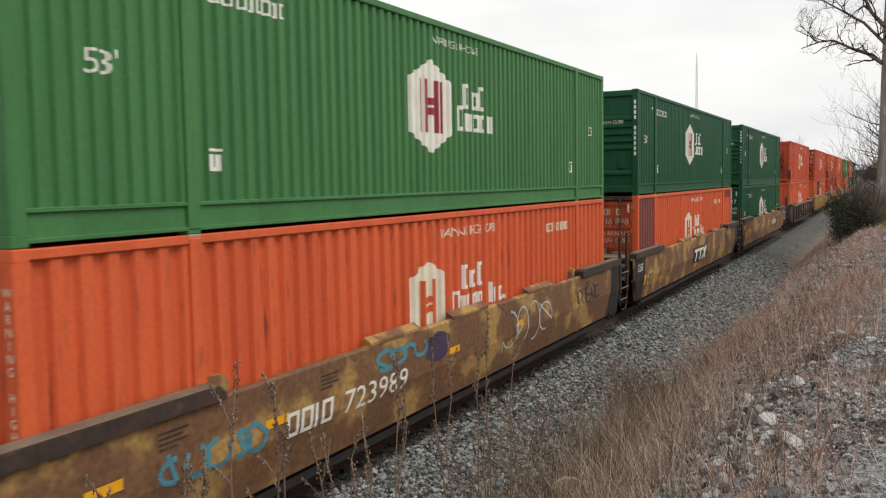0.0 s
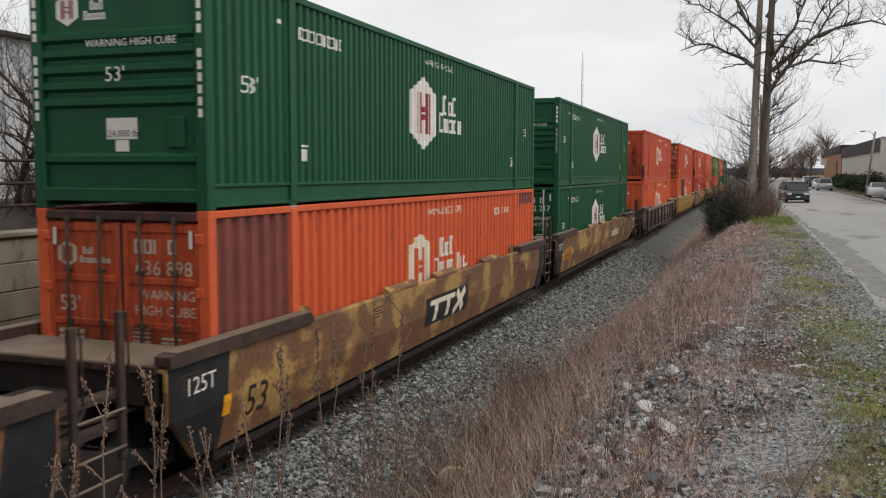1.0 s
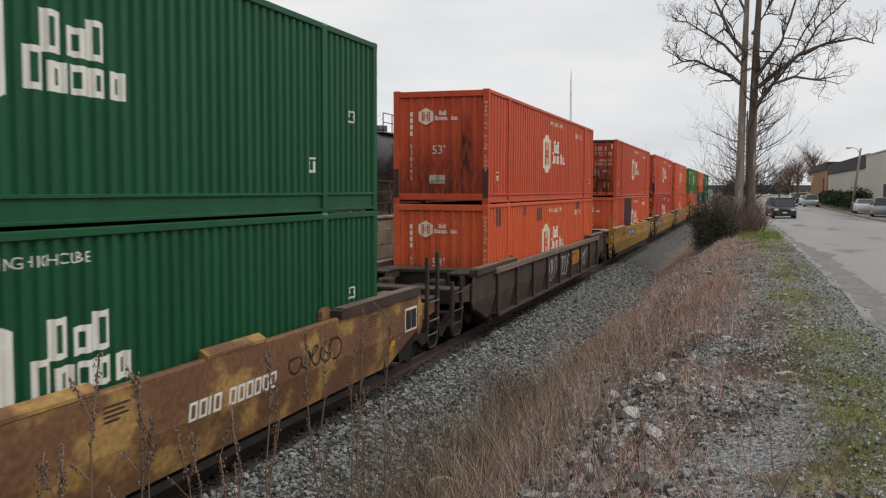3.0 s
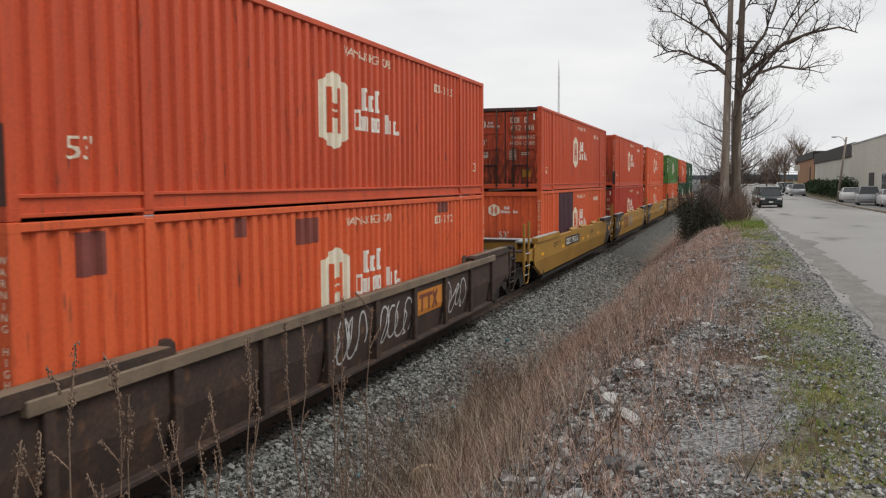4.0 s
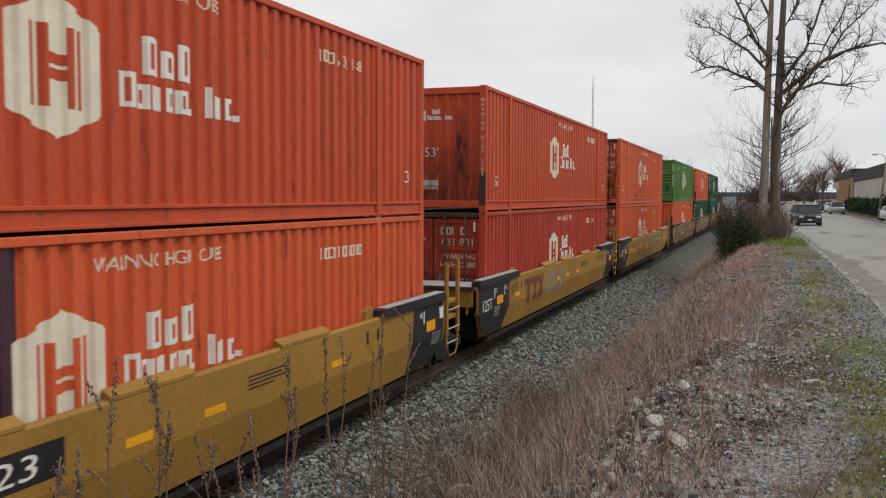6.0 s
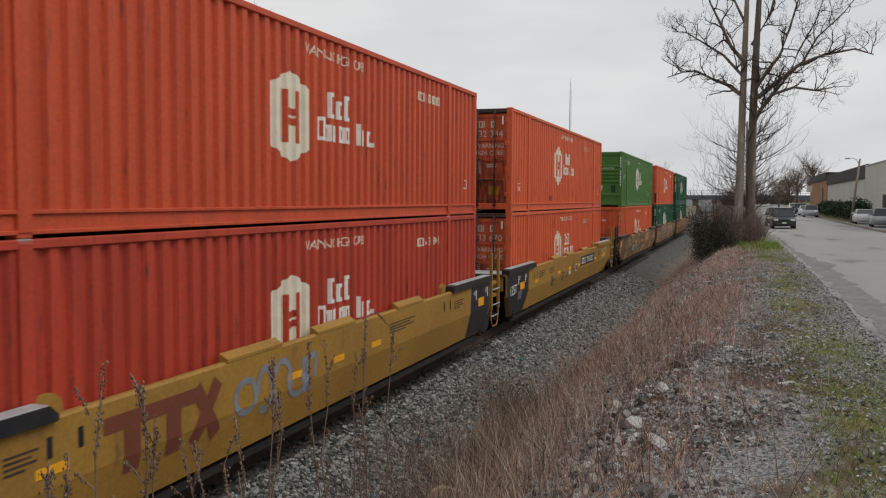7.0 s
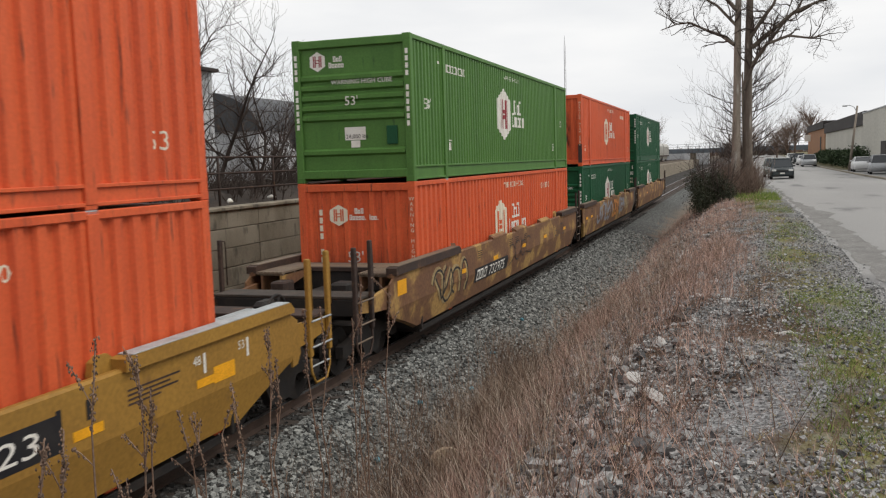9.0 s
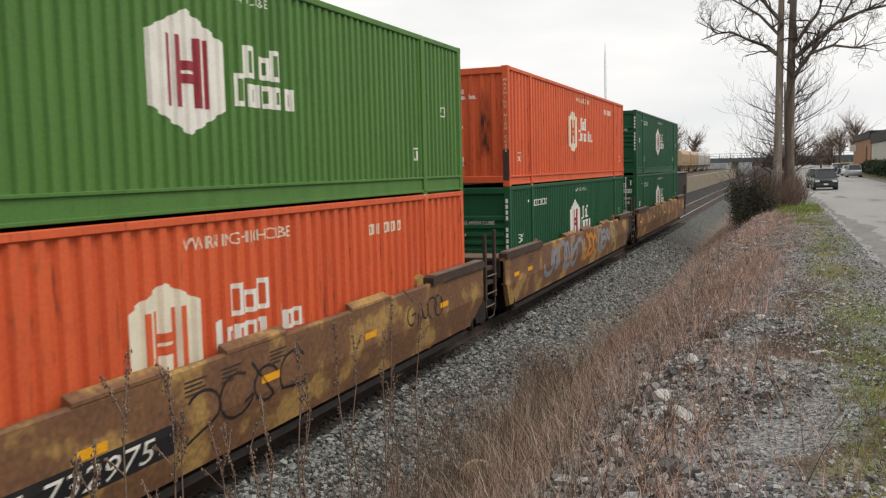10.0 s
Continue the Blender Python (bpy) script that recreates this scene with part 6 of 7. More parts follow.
def yard_truck(parent, y):
    t = Mesh()
    for sx in (-1, 1):
        t.prism([(-1.2, 0.4), (-1.2, 0.56), (-0.3, 0.78), (0.3, 0.78), (1.2, 0.56), (1.2, 0.4), (0.4, 0.3), (-0.4, 0.3)], "x", min(sx * 0.93, sx * 1.05), max(sx * 0.93, sx * 1.05))
        for yy in (-0.85, 0.85):
            t.disc(min(sx * 0.7, sx * 0.84), max(sx * 0.7, sx * 0.84), yy, 0.42, 0.42, 16)
    part("truck", t, M["grime"], parent, "", pose(0, y, 0))


def build_tank_car(y):
    c = thing("tank_car", "black tank car with a railed top platform", "railway car", m=pose(-20.0, y, 2.62))
    n = 24
    t = Mesh()
    t.tube([(0, 0.5, 2.75), (0, 0.7, 2.75), (0, 1.2, 2.75), (0, 16.0, 2.75), (0, 16.5, 2.75), (0, 16.7, 2.75)], [0.5, 1.1, 1.5, 1.5, 1.1, 0.5], n)
    part("tank", t, M["tank"], c)
    part("sill", Mesh().box(-0.3, -0.2, 0.9, 0.3, 17.4, 1.35, 0.02), M["grime"], c)
    for yy in (2.2, 15.0):
        part("saddle", Mesh().box(-1.3, yy - 0.25, 1.1, 1.3, yy + 0.25, 1.75, 0.03), M["grime"], c)
        yard_truck(c, yy)
    part("dome", Mesh().tube([(0, 8.6, 4.1), (0, 8.6, 4.6)], 0.5, 18), M["tank"], c)
    for sx in (-1, 1):
        part("platform", Mesh().box(min(sx * 0.5, sx * 1.15), 6.6, 4.1, max(sx * 0.5, sx * 1.15), 10.6, 4.15, 0.01), M["steel"], c)
        r = Mesh()
        r.tube([(sx * 1.12, 6.6, 4.15), (sx * 1.12, 6.6, 5.15), (sx * 1.12, 10.6, 5.15), (sx * 1.12, 10.6, 4.15)], 0.03, 6)
        part("handrail", r, M["grime"], c)
        for yy in (6.6, 7.9, 9.3, 10.6):
            part("handrail_post", Mesh().tube([(sx * 1.12, yy, 4.1), (sx * 1.12, yy, 5.15)], 0.03, 6), M["grime"], c)
        part("handrail", Mesh().tube([(sx * 1.12, 6.6, 4.65), (sx * 1.12, 10.6, 4.65)], 0.025, 6), M["grime"], c)
        part("handrail", Mesh().tube([(sx * 1.35, 1.0, 1.9), (sx * 1.35, 16.2, 1.9)], 0.025, 6), M["grime"], c)
    return c


build_tank_car(38.6)


def build_hopper(y, paint, label):
    c = thing("hopper_car", label, "railway car", "hopper cars in the yard", m=pose(-20.0, y, 1.9))
    b = Mesh()
    o = [(-1.5, 1.5), (-1.58, 2.2), (-1.58, 3.6), (-1.3, 4.2), (-0.6, 4.5), (0.6, 4.5), (1.3, 4.2), (1.58, 3.6), (1.58, 2.2), (1.5, 1.5)]
    b.prism(o, "y", 0.8, 15.6)
    part("body", b, M[paint], c)
    for k in range(4):
        part("hopper_chute", Mesh().prism([(1.5 + 3.5 * k, 1.6), (4.7 + 3.5 * k, 1.6), (3.5 + 3.5 * k, 0.45), (2.7 + 3.5 * k, 0.45)], "x", -1.2, 1.2), M[paint], c)
    for sx in (-1, 1):
        for k in range(12):
            part("side_rib", Mesh().box(min(sx * 1.57, sx * 1.64), 1.2 + 1.25 * k, 1.6, max(sx * 1.57, sx * 1.64), 1.3 + 1.25 * k, 3.65), M[paint], c)
        part("sill", Mesh().box(min(sx * 1.3, sx * 1.55), 0.0, 1.2, max(sx * 1.3, sx * 1.55), 16.4, 1.5, 0.02), M["dark_rust"], c)
    for yy in (1.7, 14.7):
        yard_truck(c, yy)


for k in range(4):
    build_hopper(175 + 17.4 * k, "hopper" if k in (0, 1) else "pale_hopper", "tan covered hopper car standing in the yard" if k in (0, 1) else "pale grey covered hopper car standing in the yard")

# ---- distance ----
bridge = thing("road_bridge", "dark steel road bridge over the railway on a pillar", "bridge")
part("deck", Mesh().box(-70, 270, 3.7, 30, 276, 5.0, 0.05), M["sign_steel"], bridge)
part("pillar", Mesh().box(-14.5, 271, -0.8, -12.9, 275, 3.8, 0.05), M["concrete"], bridge)
part("pillar", Mesh().box(2.5, 271, -0.8, 4.1, 275, 3.8, 0.05), M["concrete"], bridge)
part("pillar", Mesh().box(-46, 271, 1.0, -44.5, 275, 3.8, 0.05), M["concrete"], bridge)
for k in range(34):
    part("rail_post", Mesh().box(-69 + 3 * k, 270.0, 5.0, -68.85 + 3 * k, 270.15, 6.3), M["sign_steel"], bridge)
for zz in (5.6, 6.25):
    part("rail", Mesh().box(-70, 270.02, zz, 30, 270.12, zz + 0.08), M["sign_steel"], bridge)

mast = thing("radio_mast", "thin grey lattice radio mast far away", "mast")
for k in range(3):
    a = 2 * math.pi * k / 3
    part("leg", Mesh().tube([(-75.5 + 0.5 * math.cos(a), 400 + 0.5 * math.sin(a), 0), (-75.5 + 0.35 * math.cos(a), 400 + 0.35 * math.sin(a), 52), (-75.5, 400, 58)], [0.1, 0.08, 0.05], 5), M["steel"], mast)
lat = Mesh()
for k in range(36):
    a = 2 * math.pi * k / 3
    lat.tube([(-75.5 + 0.45 * math.cos(a), 400 + 0.45 * math.sin(a), 1.4 * k), (-75.5 + 0.45 * math.cos(a + 2.1), 400 + 0.45 * math.sin(a + 2.1), 1.4 * k + 1.4)], 0.04, 4)
tagged(part("lattice", lat, M["steel"], mast), kind="stuff")

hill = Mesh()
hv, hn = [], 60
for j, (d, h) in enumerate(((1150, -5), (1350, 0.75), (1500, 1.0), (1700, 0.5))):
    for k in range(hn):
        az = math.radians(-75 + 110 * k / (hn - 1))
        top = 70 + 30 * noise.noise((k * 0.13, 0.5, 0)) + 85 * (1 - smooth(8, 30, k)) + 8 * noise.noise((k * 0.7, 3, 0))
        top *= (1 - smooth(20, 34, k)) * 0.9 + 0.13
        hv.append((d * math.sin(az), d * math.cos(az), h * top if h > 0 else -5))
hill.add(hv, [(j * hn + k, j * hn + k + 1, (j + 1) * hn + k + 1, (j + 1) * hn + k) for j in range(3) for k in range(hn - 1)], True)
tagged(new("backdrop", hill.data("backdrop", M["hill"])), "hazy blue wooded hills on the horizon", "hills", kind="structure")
far_yard = Mesh()
rr = random.Random(9)
for k in range(22):
    xx, yy = rr.uniform(-60, -12), rr.uniform(290, 420)
    far_yard.box(xx, yy, 0, xx + rr.uniform(4, 14), yy + 4, rr.uniform(3, 5.5), 0.1)
tagged(new("far_buildings", far_yard.data("far_buildings", M["grey_metal"])), "low pale sheds far beyond the bridge", "buildings", kind="stuff")


# ---- plants ----
def grow(mesh, p, d, length, r, depth, rng, droop=0.0, wander=0.35, spread=0.8, sides=5, kids=(2, 4), twist=3):
    """A limb that wanders, thins and forks into smaller ones."""
    p, d = Vector(p), Vector(d).normalized()
    pts, rad = [p.copy()], [r]
    n = max(3, int(twist))
    for k in range(n):
        d = (d + Vector((rng.uniform(-1, 1), rng.uniform(-1, 1), rng.uniform(-0.8, 1))) * wander * 0.5 + Vector((0, 0, -droop))).normalized()
        p = p + d * length / n
        pts.append(p.copy())
        rad.append(max(r * (1 - 0.62 * (k + 1) / n), 0.004))
    mesh.tube(pts, rad, sides if depth > 1 else 3, False)
    if depth > 0:
        for k in range(rng.randint(*kids)):
            i = rng.randint(1, n)
            a = Vector((rng.uniform(-1, 1), rng.uniform(-1, 1), rng.uniform(-0.3, 1))).normalized()
            grow(mesh, pts[i], d * (1 - spread * 0.55) + a * spread, length * rng.uniform(0.45, 0.75), rad[i] * 0.62, depth - 1, rng, droop, wander, spread, sides, kids, twist)


def leaf_cloud(mesh, rng, centre, size, n, leaf, lumps=9):
    """Small leaves in uneven clumps."""
    heads = [(rng.gauss(0, 0.42), rng.gauss(0, 0.42), rng.uniform(-0.6, 0.85)) for _ in range(lumps)]
    for _ in range(n):
        h = rng.choice(heads)
        q = [centre[i] + size[i] * (h[i] * 0.7 + rng.gauss(0, 0.22)) for i in range(3)]
        a = Vector((rng.gauss(0, 1), rng.gauss(0, 1), rng.gauss(0, 1))).normalized() * leaf
        b = a.cross(Vector((rng.gauss(0, 1), rng.gauss(0, 1), rng.gauss(0, 1)))).normalized() * leaf * 0.5
        c = Vector(q)
        mesh.add([tuple(c - a), tuple(c + b), tuple(c + a), tuple(c - b)], [(0, 1, 2, 3)])


rng = random.Random(4)
TREE_Y = 45.0
tree = thing("tree", "tall bare twin-trunked tree with pale patched bark beside the bank", "tree")
tb = ground_z(0.1, TREE_Y) - 0.15
trunk_a, trunk_b = Mesh(), Mesh()
trunk_a.tube([(-0.34, 45, tb), (-0.30, 45, tb + 0.8), (-0.26, 45, 3.6), (-0.22, 45.05, 6.0), (-0.20, 45.1, 8.4), (-0.17, 45.1, 10.4), (-0.12, 45.0, 13.0), (-0.1, 45.0, 16.0), (0.1, 45, 18.5)], [0.32, 0.24, 0.205, 0.18, 0.165, 0.145, 0.11, 0.07, 0.03], 12)
trunk_b.tube([(0.32, 45.2, tb), (0.30, 45.2, tb + 0.8), (0.26, 45.2, 3.9), (0.27, 45.2, 6.4), (0.31, 45.1, 9.0), (0.36, 45.0, 11.0), (0.42, 45.0, 13.0), (0.5, 44.9, 16.5), (0.55, 45, 19.0)], [0.34, 0.27, 0.225, 0.205, 0.175, 0.155, 0.125, 0.08, 0.03], 12)
part("trunk", trunk_a, M["bark"], tree, "pale patched bark")
part("trunk", trunk_b, M["dark_bark"], tree, "dark grey-brown bark")
BOUGHS = [
    # points (x, z) of a limb, the radius at its foot
    ([(0.1, 6.6), (0.55, 7.8), (1.15, 8.6), (2.1, 8.9), (3.0, 8.7), (3.6, 8.8)], 0.17),
    ([(0.4, 8.5), (1.4, 9.3), (2.3, 10.0), (3.4, 10.4), (4.6, 10.6), (5.4, 10.3)], 0.17),
    ([(-0.3, 8.7), (-0.9, 9.2), (-1.6, 9.5), (-2.4, 10.0), (-3.1, 10.0), (-3.8, 9.8)], 0.14),
    ([(-0.3, 10.3), (-0.8, 11.0), (-1.4, 12.3), (-1.8, 13.1), (-2.2, 14.5)], 0.15),
    ([(0.35, 8.9), (0.9, 9.8), (1.4, 10.4), (1.8, 11.6), (2.1, 12.8), (2.6, 14.2)], 0.15),
    ([(-0.3, 9.6), (-1.1, 10.6), (-2.0, 11.2), (-2.9, 11.9), (-3.6, 12.0)], 0.11),
    ([(0.2, 11.0), (0.9, 12.4), (1.3, 14.0), (1.5, 16.0)], 0.12),
    ([(1.15, 8.6), (1.9, 9.6), (2.2, 10.6), (3.0, 12.0), (3.4, 13.5)], 0.10),
    ([(-0.2, 12.0), (-0.9, 13.6), (-1.1, 15.5)], 0.10),
    ([(2.3, 10.0), (3.0, 11.2), (4.1, 12.2), (4.8, 13.2)], 0.08),
]
for pts, r in BOUGHS:
    limb = Mesh()
    n = len(pts)
    path, depth_y = [], rng.uniform(-1.0, 1.0)
    for k, (x, z) in enumerate(pts):
        path.append((x + rng.uniform(-0.06, 0.06), 45 + depth_y * k / n * 1.6, z))
    rad = [max(0.016, 0.68 * r * (1 - 0.78 * k / (n - 1))) for k in range(n)]
    limb.tube(path, rad, 7, False)
    part("limb", limb, M["dark_bark"], tree, "bare limb")
    twigs = Mesh()
    for k in range(1, n):
        for _ in range(3):
            a, b = Vector(path[k - 1]), Vector(path[k])
            q = a.lerp(b, rng.random())
            up = Vector((rng.uniform(-0.8, 0.8) + 0.5 * (b - a).normalized().x, rng.uniform(-0.9, 0.9), rng.uniform(-0.25, 1.1)))
            grow(twigs, q, up, rng.uniform(0.9, 1.7), rad[k] * 0.5 + 0.012, 3, rng, -0.01, 1.15, 0.85, 4, (2, 4), 5)
    tagged(part("twig_crown", twigs, M["twig"], tree, "fine bare twigs"), kind="stuff")

small = thing("young_tree", "slim bare young tree with fine upswept twigs", "tree")
st = Mesh()
grow(st, (0.15, 47.2, tb - 0.3), (0.02, 0, 1), 6.5, 0.12, 0, rng, 0, 0.1, 0.5, 8, (0, 0), 5)
part("trunk", st, M["bark"], small)
tw = Mesh()
for k in range(44):
    z = 2.6 + 4.4 * k / 44
    a = rng.uniform(0, 6.28)
    grow(tw, (0.15, 47.2, z), (math.cos(a) * 1.3, math.sin(a) * 0.6, 0.45), rng.uniform(1.3, 2.5), 0.030, 2, rng, -0.06, 0.45, 0.6, 4, (3, 5), 4)
tagged(part("twig_crown", tw, M["twig"], small, "fine bare twigs"), kind="stuff")


def thicket(name, label, spots, height, rng, depth=2, radius=0.06, count=5, mat="twig", kids=(2, 4)):
    t = thing(name, label, "shrubs", kind="stuff")
    m = Mesh()
    for x, y, z in spots:
        for _ in range(count):
            h = height * rng.uniform(0.5, 1.0)
            grow(m, (x + rng.uniform(-0.4, 0.4), y + rng.uniform(-0.4, 0.4), z - 0.1), (rng.uniform(-0.6, 0.6), rng.uniform(-0.6, 0.6), 1), h * 0.62, radius * rng.uniform(0.6, 1.2), depth, rng, -0.05, 0.4, 0.6, 4, kids, 4)
    ob = part(name.rstrip("s") + "_stems", m, M[mat], t)
    tagged(ob, kind="stuff")
    return t


# bare shrubs and small trees on the yard bank
def bank_tree(x, y, h, r, k):
    t = thing("bare_shrub_tree", "many-stemmed bare shrub tree on the bank above the wall", "tree", "bare trees above the wall")
    rg = random.Random(100 + k)
    tr, tw = Mesh(), Mesh()
    for s in range(rg.randint(3, 4)):
        lean = Vector((rg.uniform(-0.5, 0.5), rg.uniform(-0.7, 0.7), 1))
        p, d = Vector((x + rg.uniform(-0.3, 0.3), y + rg.uniform(-0.4, 0.4), 2.6)), lean.normalized()
        pts, rad = [p.copy()], [r]
        for i in range(6):
            d = (d + Vector((rg.uniform(-0.42, 0.42), rg.uniform(-0.5, 0.5), 0.10))).normalized()
            p = p + d * h / 6
            pts.append(p.copy())
            rad.append(max(0.015, r * (1 - 0.85 * (i + 1) / 6)))
            for _ in range(3):
                grow(tw, p - d * rg.uniform(0, h / 6), d * 0.4 + Vector((rg.uniform(-1, 1), rg.uniform(-1, 1), rg.uniform(0, 0.9))), h * rg.uniform(0.18, 0.34), rad[-1] * 0.5 + 0.007, 2, rg, -0.02, 0.75, 0.7, 4, (3, 4), 4)
        tr.tube(pts, rad, 7, False)
    part("stem", tr, M["twig"], t)
    tagged(part("twig_crown", tw, M["twig"], t, "fine bare twigs"), kind="stuff")


k = 0
for x, y, h, r in ((-15.2, 15.5, 4.6, 0.08), (-16.0, 18.5, 5.4, 0.10), (-15.5, 21.5, 5.2, 0.10), (-16.4, 24.0, 5.6, 0.09), (-15.4, 27.0, 4.2, 0.07), (-16.6, 30.5, 3.6, 0.07), (-15.8, 34.5, 3.0, 0.06), (-17.0, 12.5, 5.0, 0.09), (-16.5, 53.0, 4.5, 0.08), (-15.5, 9.5, 4.0, 0.07)):
    bank_tree(x, y, h, r, k)
    k += 1
rb = random.Random(71)
thicket("brush", "tangled dark brush along the railing above the wall", [(rb.uniform(-17.5, -13.8), rb.uniform(4, 60), 2.7) for _ in range(260)], 1.7, rb, 2, 0.018, 4, "twig", (2, 4))
thicket("brush", "low dark brush and brambles behind the railing", [(rb.uniform(-16.0, -13.7), rb.uniform(6, 50), 2.65) for _ in range(150)], 1.2, rb, 2, 0.018, 5, "twig", (3, 4))
thicket("brush", "brown brush beyond the end of the street", [(rb.uniform(-6, 13), rb.uniform(262, 300), 2.3) for _ in range(130)], 5.5, rb, 2, 0.10, 4, "twig", (3, 4))

# growth round the foot of the big tree
rb = random.Random(72)
thicket("brush", "brown brush round the foot of the tree", [(rb.uniform(-0.9, 0.6), rb.uniform(42.5, 50), ground_z(-0.3, 45)) for _ in range(70)], 2.1, rb, 2, 0.020, 5, "brush", (3, 4))
ivy = thing("evergreen_shrub", "dark leafy evergreen shrub leaning over the ballast", "shrub")
iv = Mesh()
leaf_cloud(iv, rb, (-1.45, 41.2, 1.70), (0.95, 1.2, 1.15), 17000, 0.036, 26)
tagged(part("leaves", iv, M["evergreen"], ivy), kind="stuff")
ist = Mesh()
for _ in range(22):
    grow(ist, (-1.1 + rb.uniform(-0.5, 0.5), 41.3 + rb.uniform(-0.6, 0.6), ground_z(-1.1, 41.3)), (rb.uniform(-0.6, 0.3), rb.uniform(-0.4, 0.4), 1), 2.1, 0.03, 2, rb)
tagged(part("stem", ist, M["twig"], ivy), kind="stuff")

# clipped shrubs before the white building
rb = random.Random(73)
for k in range(13):
    s = thing("round_shrub", "dark green clipped round shrub by the white building", "shrub", "shrubs along the building")
    m = Mesh()
    y = 111 + 4.4 * k
    sc = 1.35 if k != 0 else 1.6
    leaf_cloud(m, rb, (12.6 + rb.uniform(-0.3, 0.3), y, 1.35 + sc * 0.8), (sc, sc * 1.3, sc * 0.85), 1300, 0.16, 14)
    m.tube([(12.6, y, 1.2), (12.6, y, 2.2)], 0.1, 6)
    part("leaves", m, M["hedge"], s)


def far_tree(x, y, h, w, k, label="round-crowned bare tree in the distance"):
    t = thing("bare_tree", label, "tree", "bare trees in the distance")
    rg = random.Random(200 + k)
    base = road_z(y) if x > 0 else 1.0
    tr, tw = Mesh(), Mesh()
    tr.tube([(x, y, base - 0.5), (x + 0.1, y, base + h * 0.35), (x, y, base + h * 0.8)], [h * 0.03, h * 0.02, h * 0.006], 8)
    for i in range(40):
        z = base + h * (0.22 + 0.5 * i / 40)
        a = rg.uniform(0, 6.28)
        grow(tw, (x, y, z), (math.cos(a), math.sin(a), 0.9), w * rg.uniform(0.45, 0.75), h * 0.011, 3, rg, -0.02, 0.5, 0.75, 3, (3, 4), 3)
    # the lighter brush colour imitates haze over the far trees
    part("trunk", tr, M["brush"], t)
    tagged(part("twig_crown", tw, M["brush"], t, "hazy mass of bare twigs"), kind="stuff")


for k, (x, y, h, w) in enumerate(((15.5, 232, 12.0, 6.0), (12.5, 240, 10.0, 5.0), (32, 150, 12.5, 5.5), (36, 200, 16, 7), (8.5, 190, 7.5, 3.5), (5.5, 160, 6.5, 3.0), (-1.5, 235, 7.0, 4.0), (2.5, 260, 9.0, 5.0), (-38, 335, 17, 8), (-32, 345, 15, 7), (-45, 350, 16, 8))):
    far_tree(x, y, h, w, k)
rb = random.Random(77)
woods = thing("far_woods", "hazy belt of bare woods along the horizon", "woods", kind="stuff")
fw = Mesh()
for _ in range(620):
    az = math.radians(rb.uniform(-42, 16))
    d = rb.uniform(430, 620)
    x, y = d * math.sin(az), d * math.cos(az)
    h = rb.uniform(3, 6.5)
    for _ in range(12):
        a = rb.uniform(0, 6.28)
        tip = (x + math.cos(a) * h * 0.4, y + math.sin(a) * h * 0.4, 1.0 + h * rb.uniform(0.6, 1))
        fw.tube([(x, y, 0.5), ((x + tip[0]) / 2 + rb.uniform(-0.6, 0.6), (y + tip[1]) / 2, h * 0.5), tip], [0.22, 0.18, 0.1], 3, False)
# haze on the belt is only this paler stem colour
tagged(part("trees", fw, M["brush"], woods), kind="stuff")


# ---- stones ----
def stone_shape(rg, flat=0.7):
    """A rough eight-cornered stone of unit size."""
    base = [(x, y, z) for x in (-1, 1) for y in (-1, 1) for z in (-1, 1)]
    v = [(0.5 * x * rg.uniform(0.5, 1.0), 0.5 * y * rg.uniform(0.5, 1.0), 0.5 * z * rg.uniform(0.5, 1.0) * flat) for x, y, z in base]
    return v, [(0, 1, 3, 2), (4, 6, 7, 5), (0, 4, 5, 1), (2, 3, 7, 6), (0, 2, 6, 4), (1, 5, 7, 3)]


def scatter(name, label, mat, rg, n, place, size, flat=0.7, category="stones"):
    shapes = [np.array(stone_shape(rg, flat)[0]) for _ in range(24)]
    faces = np.array(stone_shape(rg)[1])
    vs, fs = np.empty((n * 8, 3)), np.empty((n * 6, 4), int)
    for k in range(n):
        x, y = place(rg)
        s = rg.uniform(*size) * (1.7 if rg.random() < 0.06 else 1)
        e = Euler((rg.uniform(-0.6, 0.6), rg.uniform(-0.6, 0.6), rg.uniform(0, 6.28))).to_matrix()
        vs[k * 8:k * 8 + 8] = (shapes[k % 24] * s) @ np.array(e).T + (x, y, ground_z(x, y) + s * 0.16)
        fs[k * 6:k * 6 + 6] = faces + k * 8
    me = bpy.data.meshes.new(name)
    me.from_pydata(vs.tolist(), [], fs.tolist())
    me.materials.append(mat)
    ob = new(name, me)
    return tagged(ob, label, category, kind="stuff")


def island_material(name, low, high, rough=0.9):
    """Each stone a shade of its own."""
    m = bpy.data.materials.new(name)
    m.use_nodes = True
    n, l = m.node_tree.nodes, m.node_tree.links
    b = n["Principled BSDF"]
    b.inputs["Roughness"].default_value = rough
    b.inputs["Specular IOR Level"].default_value = 0.25
    ge, mix = n.new("ShaderNodeNewGeometry"), n.new("ShaderNodeMixRGB")
    mix.inputs[1].default_value, mix.inputs[2].default_value = (*low, 1), (*high, 1)
    co, t, mul = n.new("ShaderNodeTexCoord"), n.new("ShaderNodeTexNoise"), n.new("ShaderNodeMixRGB")
    t.inputs["Scale"].default_value = 60.0
    l.new(co.outputs["Object"], t.inputs["Vector"])
    l.new(ge.outputs["Random Per Island"], mix.inputs[0])
    mul.blend_type, mul.inputs[0].default_value = "OVERLAY", 0.6
    l.new(mix.outputs["Color"], mul.inputs[1])
    l.new(t.outputs["Fac"], mul.inputs[2])
    l.new(mul.outputs["Color"], b.inputs["Base Color"])
    return m


